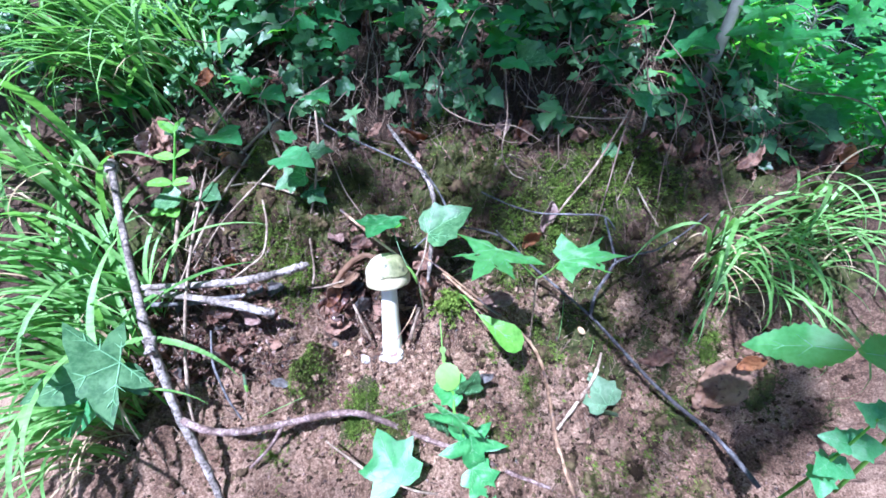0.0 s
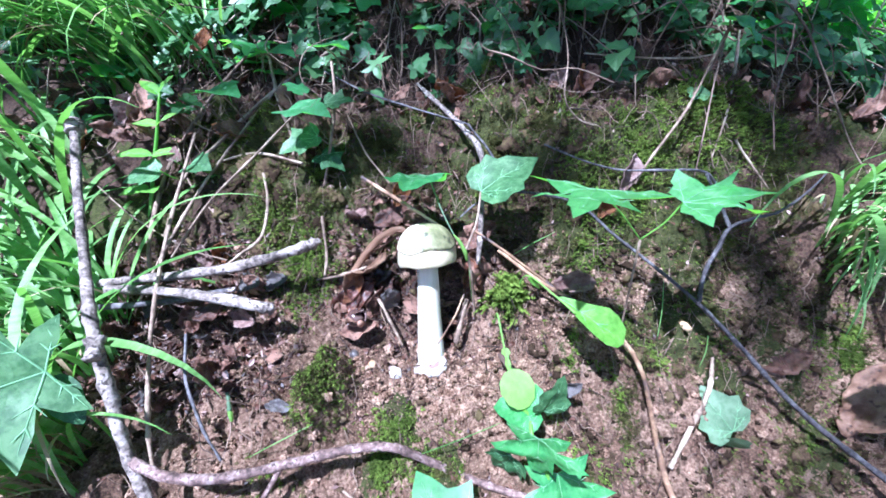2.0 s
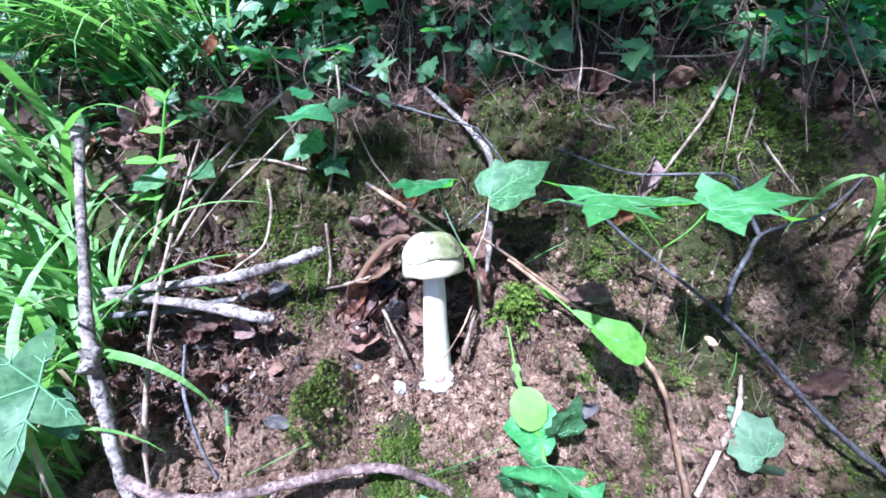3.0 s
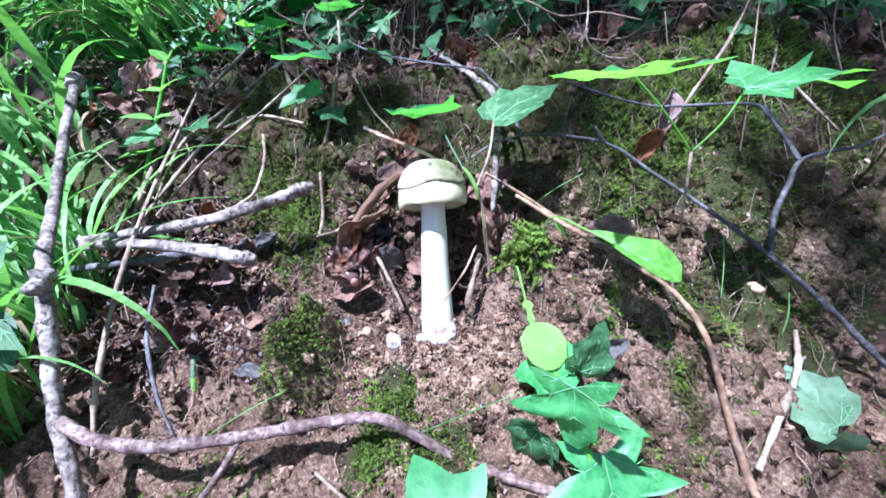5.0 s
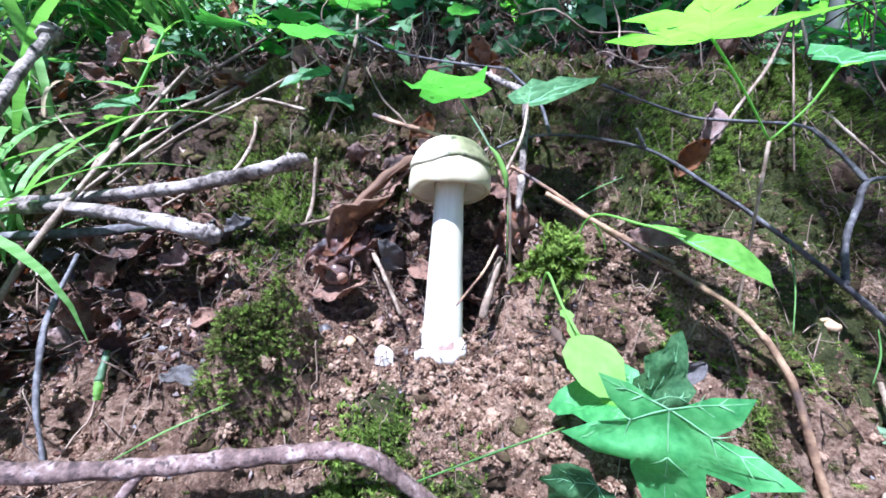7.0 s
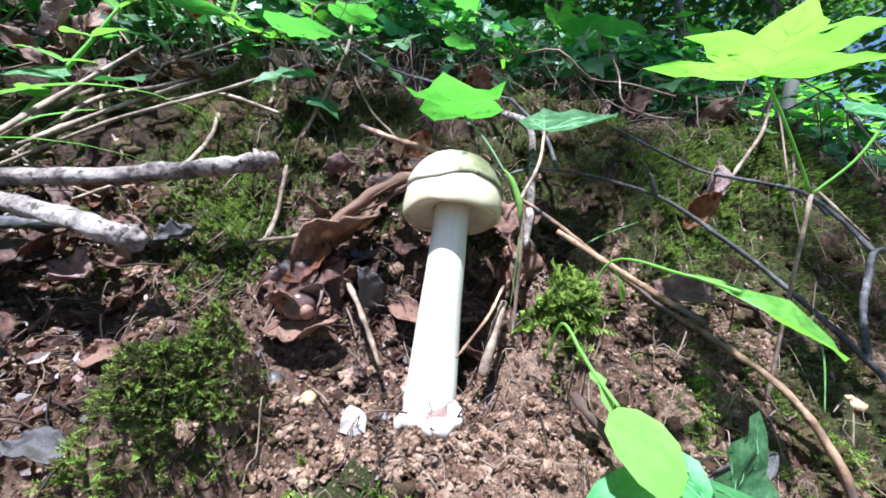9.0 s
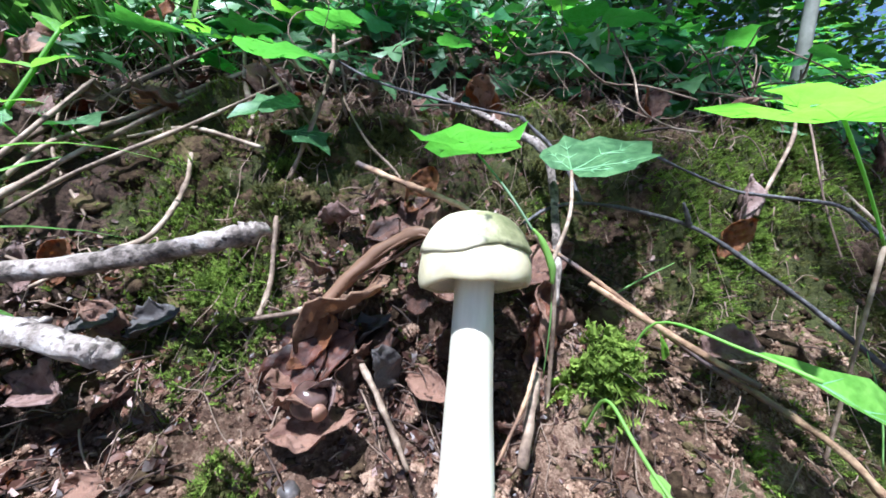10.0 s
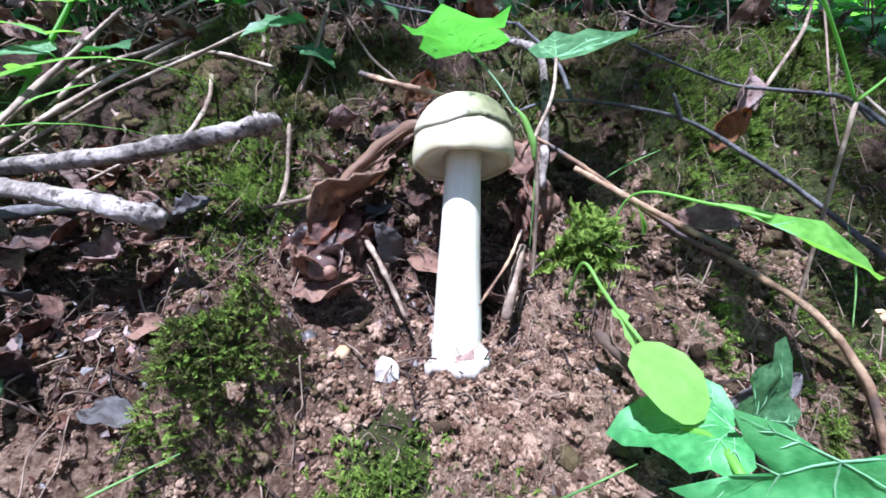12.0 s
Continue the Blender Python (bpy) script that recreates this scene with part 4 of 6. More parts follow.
branch("brown half-peeled stick lying down the soil bank", [
    ([(-0.02, 0.372, 0.155), (0.0, 0.364, 0.143), (0.043, 0.347, 0.113), (0.066, 0.335, 0.1), (0.088, 0.322, 0.085), (0.103, 0.309, 0.06), on_ground(0.114, 0.297, 0.004), on_ground(0.12, 0.275, 0.004), on_ground(0.126, 0.248, 0.004), on_ground(0.136, 0.22, 0.003), on_ground(0.15, 0.185, 0.002)], [0.0009, 0.0011, 0.0013, 0.0015, 0.0019, 0.0022, 0.0023, 0.0024]),
    ([(0.0, 0.364, 0.14), (0.03, 0.345, 0.122), (0.06, 0.335, 0.107)], [0.0012, 0.0014, 0.0012]),
], M_PEELED, "stick", "peeled_stick")


# ---- maple seedling ----
seedling = thing("maple_seedling", on_ground(0.092, 0.333), "young maple seedling with two thin green lobed leaves", "seedling")
FORK = (0.088, 0.325, 0.166)
stick("stem", [(0.092, 0.333, ground_z(0.092, 0.333) - 0.004), (0.09, 0.329, 0.12), FORK], [0.0008, 0.0007, 0.0008], M_STRAW, seedling, "thin brownish green stem")
stick("petiole", [FORK, (0.071, 0.321, 0.187), (0.052, 0.316, 0.206)], [0.0005, 0.0005, 0.0006], M_FRESH, seedling)
stick("petiole", [FORK, (0.098, 0.32, 0.18), (0.105, 0.317, 0.196)], [0.0005, 0.0005, 0.0006], M_FRESH, seedling)
big_leaf(MAPLE, (0, 0.25), M_MAPLE, MAPLE_LOBES, leaf_pose((0.052, 0.316, 0.205), (-0.5, -0.85, 0.06), (0.03, 0.03, 1), 0.047), seedling, "leaf", "green maple leaf with insect holes", 0.003, fold=0.08, droop=0.03, ripple=0.08, seed=2.0, rings=6, holes=((2, 9), (3, 20), (4, 26)))
big_leaf(MAPLE, (0, 0.25), M_MAPLE, MAPLE_LOBES, leaf_pose((0.103, 0.315, 0.195), (0.95, 0.0, 0.12), (-0.15, -0.42, 1), 0.055) @ Matrix.Diagonal((0.5, 1, 1, 1)), seedling, "leaf", "green maple leaf with a ragged edge", 0.008, fold=0.1, droop=0.08, ripple=0.08, seed=5.0, rings=6, holes=((3, 12),))

# ---- ivy sprigs near the mushroom ----
sprig = thing("ivy_sprig", (-0.028, 0.345, 0.15), "ivy sprig with two leaves standing over the mushroom cap", "ivy")
stick("stem", [on_ground(-0.02, 0.352, -0.003), (-0.022, 0.347, 0.13), (-0.026, 0.345, 0.15), (-0.033, 0.346, 0.162)], [0.0009, 0.0009, 0.0012, 0.0008], M_STRAW, sprig, "thin brown shoot")
stick("bud", [(-0.025, 0.344, 0.143), (-0.026, 0.344, 0.15), (-0.03, 0.345, 0.159), (-0.034, 0.346, 0.164)], [0.0007, 0.0016, 0.0013, 0.0005], M_PALE_SEED, sprig, "pale green bud")
stick("petiole", [(-0.026, 0.345, 0.15), (-0.017, 0.353, 0.17), (-0.013, 0.365, 0.189)], [0.001, 0.0008, 0.0008], M_STRAW, sprig)
stick("petiole", [(-0.033, 0.346, 0.162), (-0.042, 0.358, 0.178), (-0.052, 0.383, 0.196)], [0.0005, 0.0005, 0.0005], M_DULL, sprig)
big_leaf(IVY_BROAD, (0, 0.3), M_IVY, BROAD_LOBES, leaf_pose((-0.013, 0.365, 0.189), (0.85, 0.3, 0.48), (-0.3, -0.45, 1), 0.05), sprig, "leaf", "dark green ivy leaf with pale veins", 0.012, fold=0.15, droop=0.12, seed=1.0, rings=4)
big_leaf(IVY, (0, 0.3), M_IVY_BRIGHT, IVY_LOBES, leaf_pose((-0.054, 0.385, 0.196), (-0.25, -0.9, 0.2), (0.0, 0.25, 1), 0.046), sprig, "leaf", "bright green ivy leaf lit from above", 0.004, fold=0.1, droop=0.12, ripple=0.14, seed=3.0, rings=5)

front = thing("ivy_sprig", (0.004, 0.268, 0.05), "young glossy ivy sprig trailing down the soil", "ivy")
stick("stem", [(0.0, 0.285, 0.055), (0.012, 0.272, 0.066), (0.013, 0.255, 0.062), (0.022, 0.243, 0.04), (0.024, 0.235, 0.01), (0.02, 0.225, -0.005)], [0.0012, 0.0014, 0.0014, 0.0014, 0.0016], M_FRESH, front, "green shoot")
for base, way, normal, size, outline, lobes, mat, seed in (
        ((0.012, 0.24, 0.086), (0.02, -0.12, -0.95), (-0.4, -0.9, 0.15), 0.036, IVY_STAR, STAR_LOBES, M_IVY_YOUNG, 1.0),
        ((0.02, 0.272, 0.068), (-0.8, 0.3, -0.15), (0.1, -0.3, 1), 0.034, IVY_BROAD, BROAD_LOBES, M_IVY_YOUNG, 2.0),
        ((0.022, 0.27, 0.07), (0.45, 0.1, 0.7), (0.5, -0.8, 0.3), 0.028, IVY_BROAD, BROAD_LOBES, M_IVY, 3.0),
        ((0.028, 0.246, 0.042), (0.1, -0.5, -0.6), (0.1, -0.7, 0.7), 0.042, IVY_STAR, STAR_LOBES, M_IVY_YOUNG, 4.0),
        ((0.0, 0.252, 0.05), (-0.3, 0.1, -0.6), (-0.1, -0.7, 0.5), 0.028, IVY_BROAD, BROAD_LOBES, M_IVY, 5.0),
        ((0.03, 0.228, 0.012), (0.55, -0.5, -0.4), (0.1, -0.6, 0.8), 0.035, IVY, IVY_LOBES, M_IVY_YOUNG, 6.0)):
    big_leaf(outline, (0, 0.2), mat, lobes, leaf_pose(base, way, normal, size), front, "leaf", "glossy green ivy leaf with pale veins", 0.014, fold=0.16, droop=0.2, ripple=0.16, seed=seed, rings=6)
low_ivy = thing("ivy_sprig", on_ground(-0.03, 0.2), "large pale-veined ivy leaf low on the bank", "ivy")
stick("petiole", [on_ground(-0.0, 0.212, -0.004), (-0.02, 0.207, 0.012), (-0.036, 0.209, 0.018)], [0.001, 0.001, 0.001], M_STRAW, low_ivy)
big_leaf(IVY, (0, 0.25), M_IVY_YOUNG, IVY_LOBES, leaf_pose((-0.036, 0.209, 0.018), (-0.5, 0.75, 0.3), (0.05, -0.6, 0.8), 0.055), low_ivy, "leaf", "large green ivy leaf with pale veins", 0.014, fold=0.1, droop=0.1, seed=8.0, rings=4)

left_ivy = thing("ivy_sprig", on_ground(-0.31, 0.26), "large dark ivy leaf growing through the grass", "ivy")
stick("petiole", [on_ground(-0.29, 0.27, -0.003), (-0.285, 0.262, 0.1), (-0.282, 0.255, 0.125)], [0.0012, 0.0011, 0.001], M_FRESH, left_ivy)
big_leaf(IVY_STAR, (0, 0.2), M_IVY, STAR_LOBES, leaf_pose((-0.279, 0.256, 0.127), (-0.47, -0.53, 0.1), (0.62, -0.47, 0.63), 0.064), left_ivy, "leaf", "large dark ivy leaf with pale veins", 0.02, fold=0.1, droop=0.12, seed=4.0, rings=4)
big_leaf(OVAL, (0, 0.4), M_IVY, [(0, 1.0)], leaf_pose((-0.285, 0.262, 0.118), (0.5, -0.5, -0.5), (0.3, -0.7, 0.6), 0.035), left_ivy, "leaf", "glossy dark leaf", 0.014, seed=5.0)
big_leaf(OVAL, (0, 0.4), M_IVY_BRIGHT, [(0, 1.0)], leaf_pose((-0.3, 0.25, 0.1), (-0.8, -0.3, -0.35), (0.05, -0.6, 0.75), 0.085), left_ivy, "leaf", "broad green leaf with parallel folds", 0.014, seed=6.0, fold=0.25)

# ---- other single plants ----
plantain = thing("seedling", on_ground(0.017, 0.348), "seedling with one long spoon-shaped green leaf", "seedling")
stick("stem", [on_ground(0.013, 0.352, -0.003), (0.019, 0.343, 0.129), (0.035, 0.318, 0.128), (0.045, 0.302, 0.125)], [0.0005, 0.0005, 0.0006, 0.0008], M_FRESH, plantain)
big_leaf(mirrored([(0, 0), (0.04, 0.05), (0.09, 0.2), (0.17, 0.42), (0.25, 0.64), (0.26, 0.8), (0.18, 0.94), (0, 1.0)]), (0, 0.5), M_FRESH, [(0, 1.0)], leaf_pose((0.036, 0.316, 0.128), (0.85, -0.55, -0.3), (0.1, -0.35, 0.9), 0.05), plantain, "leaf", "spoon-shaped light green leaf", 0.012, fold=0.3, droop=0.15, seed=2.0, rings=4)
big_leaf(LANCE, (0, 0.4), M_FRESH, [], leaf_pose((0.02, 0.343, 0.126), (0.5, 0.3, -0.4), (0, -0.5, 0.8), 0.025), plantain, "leaf", "small green leaf", seed=3.0)
cotyledon = thing("seedling", on_ground(-0.004, 0.346), "pale seedling with a bitten leaf and a round leaf", "seedling")
stick("stem", [on_ground(-0.004, 0.348, -0.003), (-0.003, 0.335, 0.1), (-0.001, 0.318, 0.094), (0.0, 0.308, 0.09), (0.003, 0.294, 0.084)], [0.0006, 0.0007, 0.0007, 0.0007], M_PALE_SEED, cotyledon)
big_leaf(mirrored([(0, 0), (0.14, 0.1), (0.2, 0.28), (0.1, 0.38), (0.08, 0.5), (0.13, 0.7), (0.07, 0.92), (0, 1.0)]), (0, 0.4), M_PALE_SEED, [(0, 1.0)], leaf_pose((0.0, 0.309, 0.09), (0.15, -0.85, -0.35), (0.1, -0.5, 0.8), 0.017), cotyledon, "leaf", "pale bitten leaf", 0.016, seed=1.0)
big_leaf(mirrored([(0, 0), (0.22, 0.08), (0.42, 0.28), (0.47, 0.55), (0.36, 0.84), (0.16, 0.98), (0, 1.0)]), (0, 0.5), M_PALE_SEED, [], leaf_pose((0.003, 0.294, 0.084), (0.25, -0.85, -0.35), (0.1, -0.5, 0.8), 0.026), cotyledon, "leaf", "round pale green leaf", seed=2.0, fold=0.05)
fallen_green = thing("green_leaf", (0.16, 0.31, 0.02), "fallen dull green leaf with a folded edge on the soil", "leaf")
big_leaf(IVY_BROAD, (0, 0.4), M_DULL, BROAD_LOBES, leaf_pose((0.178, 0.3, 0.006), (-0.45, 0.4, 0.6), (0.1, -0.75, 0.6), 0.042), fallen_green, "blade", "dull green leaf blade", 0.01, seed=6.0)
big_leaf(IVY_BROAD, (0, 0.4), M_DULL, [], leaf_pose((0.172, 0.296, 0.004), (0.2, 0.1, -0.6), (-0.3, -0.8, 0.4), 0.032), fallen_green, "blade", "folded darker leaf blade", seed=7.0)

# sapling with pairs of light leaves
privet = thing("shrub_seedling", on_ground(-0.318, 0.43), "light green shrub seedling with paired oval leaves", "seedling")
stick("stem", [on_ground(-0.318, 0.41, -0.004), (-0.312, 0.43, 0.195), (-0.305, 0.448, 0.232), (-0.298, 0.46, 0.262)], [0.0018, 0.0016, 0.0013, 0.001], M_FRESH, privet)
for k, (at, way, size) in enumerate((((-0.312, 0.419, 0.185), (-0.9, -0.1, 0.1), 0.04), ((-0.311, 0.421, 0.185), (0.4, -0.5, 0.2), 0.035), ((-0.308, 0.434, 0.212), (0.9, 0, 0.25), 0.034), ((-0.308, 0.434, 0.212), (-0.7, -0.3, 0.3), 0.036),
                                     ((-0.305, 0.449, 0.235), (0.7, 0.0, 0.5), 0.032), ((-0.305, 0.449, 0.235), (-0.8, 0.1, 0.3), 0.034), ((-0.301, 0.462, 0.260), (-0.5, 0.1, 0.6), 0.028), ((-0.301, 0.462, 0.260), (0.5, 0.1, 0.7), 0.03))):
    big_leaf(OVAL, (0, 0.4), M_FRESH, [(0, 1.0)], leaf_pose(at, way, (0.1, -0.25, 1), size * 0.74), privet, "leaf", vein=0.016, seed=k * 1.3, rings=3)
for at, way, size, mat, label in (((-0.3, 0.425, 0.2), (-0.7, -0.3, 0.0), 0.032, M_IVY, "blue-green rounded ivy leaf"), ((-0.272, 0.43, 0.203), (0.6, -0.4, 0.1), 0.03, M_IVY, "blue-green small ivy leaf"), ((-0.286, 0.43, 0.207), (0.0, 0.3, 0.8), 0.014, M_DEAD_PALE, "yellowed small leaf")):
    g = thing("ivy_leaf", at, label + " on a thin stalk", "ivy", "small ivy shoots")
    stick("petiole", [on_ground(at[0] + 0.01, at[1] + 0.02, -0.004), (at[0] + 0.006, at[1] + 0.008, at[2] - 0.01), at], [0.0007, 0.0007, 0.0007], M_FRESH, g)
    big_leaf(IVY_BROAD, (0, 0.3), mat, BROAD_LOBES, leaf_pose(at, way, (0.05, -0.5, 0.9), size), g, "leaf", vein=0.012, seed=at[0] * 30)
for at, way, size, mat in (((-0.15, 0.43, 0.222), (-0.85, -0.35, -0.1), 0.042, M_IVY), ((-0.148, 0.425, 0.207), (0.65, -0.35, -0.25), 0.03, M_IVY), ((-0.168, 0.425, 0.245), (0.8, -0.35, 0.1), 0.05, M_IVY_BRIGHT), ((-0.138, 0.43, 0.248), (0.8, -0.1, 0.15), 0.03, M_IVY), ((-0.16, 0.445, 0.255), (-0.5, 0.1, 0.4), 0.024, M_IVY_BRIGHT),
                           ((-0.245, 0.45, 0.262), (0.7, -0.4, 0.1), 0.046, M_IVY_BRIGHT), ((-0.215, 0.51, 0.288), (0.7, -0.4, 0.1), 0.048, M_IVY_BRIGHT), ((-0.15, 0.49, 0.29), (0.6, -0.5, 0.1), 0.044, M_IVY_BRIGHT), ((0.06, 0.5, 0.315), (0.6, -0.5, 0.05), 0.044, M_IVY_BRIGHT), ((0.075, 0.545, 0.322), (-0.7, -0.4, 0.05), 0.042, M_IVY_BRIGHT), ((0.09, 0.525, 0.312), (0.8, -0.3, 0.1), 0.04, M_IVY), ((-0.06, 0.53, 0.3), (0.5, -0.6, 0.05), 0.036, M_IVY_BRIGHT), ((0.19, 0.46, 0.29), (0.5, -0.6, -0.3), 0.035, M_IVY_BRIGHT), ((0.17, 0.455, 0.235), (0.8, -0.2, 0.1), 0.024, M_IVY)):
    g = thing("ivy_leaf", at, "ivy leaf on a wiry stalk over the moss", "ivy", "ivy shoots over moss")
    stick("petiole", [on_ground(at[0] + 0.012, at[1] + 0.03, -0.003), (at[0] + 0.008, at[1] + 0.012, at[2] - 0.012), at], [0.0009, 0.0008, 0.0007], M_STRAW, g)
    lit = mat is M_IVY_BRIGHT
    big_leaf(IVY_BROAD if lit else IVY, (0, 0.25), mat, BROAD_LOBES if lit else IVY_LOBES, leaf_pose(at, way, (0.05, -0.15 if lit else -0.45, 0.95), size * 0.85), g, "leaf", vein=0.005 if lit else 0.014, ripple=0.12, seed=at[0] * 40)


# ---- grass ----
def blade_mesh(length, width, lean, mat, seed):
    """A curved, keeled blade from the origin, arching towards +x."""
    n = 14
    verts, faces = [], []
    x = z = 0.0
    for i in range(n):
        k = i / (n - 1)
        a = radians(86 - lean * k ** 1.25)
        if i:
            x += length / (n - 1) * math.cos(a)
            z += length / (n - 1) * math.sin(a)
        w = width * min(1.0, 0.45 + k * 3) * (1 - k ** 3) * 0.5 + 0.0001
        tw = 0.8 * noise.noise((seed, k * 2, 0.0))
        dy, dz = math.cos(tw) * w, math.sin(tw) * w
        sway = 0.04 * length * noise.noise((seed * 3, k * 1.5, 4.0))
        verts += [(x, sway - dy, z - dz), (x + 0.15 * w, sway, z - 0.25 * w), (x, sway + dy, z + dz)]
    for i in range(n - 1):
        for j in range(2):
            q = i * 3 + j
            faces.append((q, q + 1, q + 4, q + 3))
    return mesh_of("blade", verts, faces, mat)


rng = random.Random(4)
BLADES = [blade_mesh(rng.uniform(0.16, 0.34), rng.uniform(0.005, 0.008), rng.uniform(70, 165), M_GRASS, k * 2.7) for k in range(12)]
BLADES_DRY = [blade_mesh(rng.uniform(0.1, 0.2), rng.uniform(0.002, 0.0035), rng.uniform(120, 190), M_GRASS_DRY, k * 1.9 + 50) for k in range(5)]


BLADES_DROOP = [blade_mesh(rng.uniform(0.2, 0.36), rng.uniform(0.004, 0.0065), rng.uniform(140, 200), M_GRASS, k * 2.1 + 90) for k in range(9)]


def grass_tuft(at, count, spread, heading, width, scale, label, seed, dry=0.15, wide=1.0, droop=0.3):
    """A tuft; heading: degrees towards which most blades arch."""
    r = random.Random(seed)
    root = thing("grass_tuft", on_ground(*at), label, "grass")
    for k in range(count):
        dead = r.random() < dry
        ob = new("blade", r.choice(BLADES_DRY if dead else BLADES_DROOP if r.random() < droop else BLADES))
        attach(ob, root)
        a, d = r.uniform(0, 6.283), spread * math.sqrt(r.random())
        x, y = at[0] + d * math.cos(a), at[1] + d * math.sin(a)
        s = scale * r.uniform(0.6, 1.15)
        ob.matrix_basis = Matrix.Translation(on_ground(x, y, -0.004)) @ pose(0, 0, 0, 0, r.uniform(-8, 16), heading + r.gauss(0, width)) @ Matrix.Diagonal((s, s * wide, s, 1))
    return root


grass_tuft((-0.385, 0.57), 110, 0.045, 195, 55, 1.15, "tall green grass tuft arching over ivy", 1, droop=0.5)
grass_tuft((-0.5, 0.66), 70, 0.06, 215, 50, 1.25, "tall green grass tuft among ivy on the bank", 2, droop=0.5)
grass_tuft((-0.32, 0.6), 80, 0.04, 170, 75, 0.95, "thin-bladed green grass tuft behind dry stalks", 12, 0.15, 0.7, 0.5)
grass_tuft((-0.37, 0.33), 130, 0.05, 150, 60, 0.72, "dense bright green grass tuft beside a branch", 3, wide=1.3, droop=0.0)
grass_tuft((-0.44, 0.42), 60, 0.06, 190, 60, 0.85, "green grass tuft on the bank among ivy", 8, 0.2, 1.2, 0.1)
grass_tuft((-0.345, 0.255), 85, 0.04, 235, 55, 0.75, "green grass tuft drooping down the bank", 5, 0.4, 1.4, 0.1)
grass_tuft((0.315, 0.415), 85, 0.028, -45, 55, 0.62, "drooping green grass tuft on the mossy bank", 6, 0.25, 1.2, 0.8)
grass_tuft((0.4, 0.43), 55, 0.035, -40, 60, 0.6, "green grass tuft beside mossy soil", 7, 0.2, 1.1, 0.8)
for k, (a, b) in enumerate((((-0.063, 0.262, 0.036), (-0.006, 0.272, 0.056)), ((-0.185, 0.262, 0.034), (-0.135, 0.269, 0.06)), ((0.123, 0.335, 0.07), (0.125, 0.35, 0.117)), ((-0.235, 0.34, 0.115), (-0.2, 0.335, 0.118)), ((0.155, 0.325, 0.05), (0.157, 0.33, 0.078)), ((-0.022, 0.352, 0.1), (-0.024, 0.347, 0.145)), ((0.01, 0.37, 0.13), (0.045, 0.372, 0.15)))):
    a, b = Vector(a), Vector(b)
    v, f = tube_data([a, a.lerp(b, 0.5) + Vector((0, -0.002, 0.002)), b], [0.0003, 0.00045, 0.0002], 4, 5, 0.1)
    tagged(new("grass_stalk", mesh_of("grass_stalk", v, f, M_GRASS)), "single green grass stalk lying on the soil", "grass", "loose grass blades")


cut = thing("cut_stalk", (-0.202, 0.284, 0.06), "short cut green stalk with a yellowed end", "stalk")
stick("stalk", [(-0.206, 0.29, 0.068), (-0.204, 0.286, 0.063), (-0.203, 0.282, 0.058)], [0.0011, 0.0015, 0.0016], M_DULL, cut, wobble=0.5)
stick("cut_end", [(-0.203, 0.282, 0.058), (-0.2022, 0.28, 0.054), (-0.2018, 0.2785, 0.051)], [0.0015, 0.0017, 0.001], M_PALE_SEED, cut, "yellowed frayed end", wobble=0.5)


# ---- dead leaves ----
def dead_leaf_mesh(outline, mat, curl, seed):
    """A withered blade, 1 long: rolled across, bent along, crumpled, with a sunk midrib and a ragged rim."""
    nu, nv = 10, 16
    half = max(x for x, _ in outline)
    right = [(x, y) for x, y in outline if x >= 0]
    vs, ws = [q[1] for q in sorted(right, key=lambda q: q[1])], [q[0] for q in sorted(right, key=lambda q: q[1])]
    bend = 0.5 + 1.1 * noise.noise((seed, 1.7, 0.0))
    out, f = [], []
    for j in range(nv + 1):
        v = j / nv
        w = max(0.012, float(np.interp(v, vs, ws)))
        for i in range(nu + 1):
            u = 2 * i / nu - 1
            rag = 1 + 0.16 * noise.noise((u * 2 + seed, v * 9, 5.0)) * abs(u)
            x = u * w * rag
            a = x * curl * (0.55 + 0.9 * v * (1 if u > 0 else 0.6))
            px = math.sin(a) / curl
            pz = (1 - math.cos(a)) / curl - 0.03 * math.exp(-(u * 7) ** 2)
            pz += 0.16 * noise.noise((x * 3.5 + seed, v * 3.5, seed)) + 0.07 * noise.noise((x * 9, v * 9 + seed, 3.0)) + 0.03 * noise.noise((x * 20, v * 20 + seed, 1.0))
            b = bend * (v - 0.3)
            out.append((px + 0.05 * noise.noise((u * 3, v * 5, seed + 4)), math.sin(b) / bend + 0.3 - pz * math.sin(b), (1 - math.cos(b)) / bend + pz * math.cos(b)))
    w = nu + 1
    n = len(out)
    out += [(x, y, z - 0.014) for x, y, z in out]
    for j in range(nv):
        for i in range(nu):
            q = j * w + i
            f += [(q, q + 1, q + w + 1, q + w), (q + n, q + w + n, q + w + 1 + n, q + 1 + n)]
    rim = list(range(w)) + [j * w + nu for j in range(1, nv + 1)] + [nv * w + i for i in range(nu - 1, -1, -1)] + [j * w for j in range(nv - 1, 0, -1)]
    f += [(q, p, p + n, q + n) for p, q in zip(rim, rim[1:] + rim[:1])]
    return mesh_of("dead_leaf", out, f, mat)


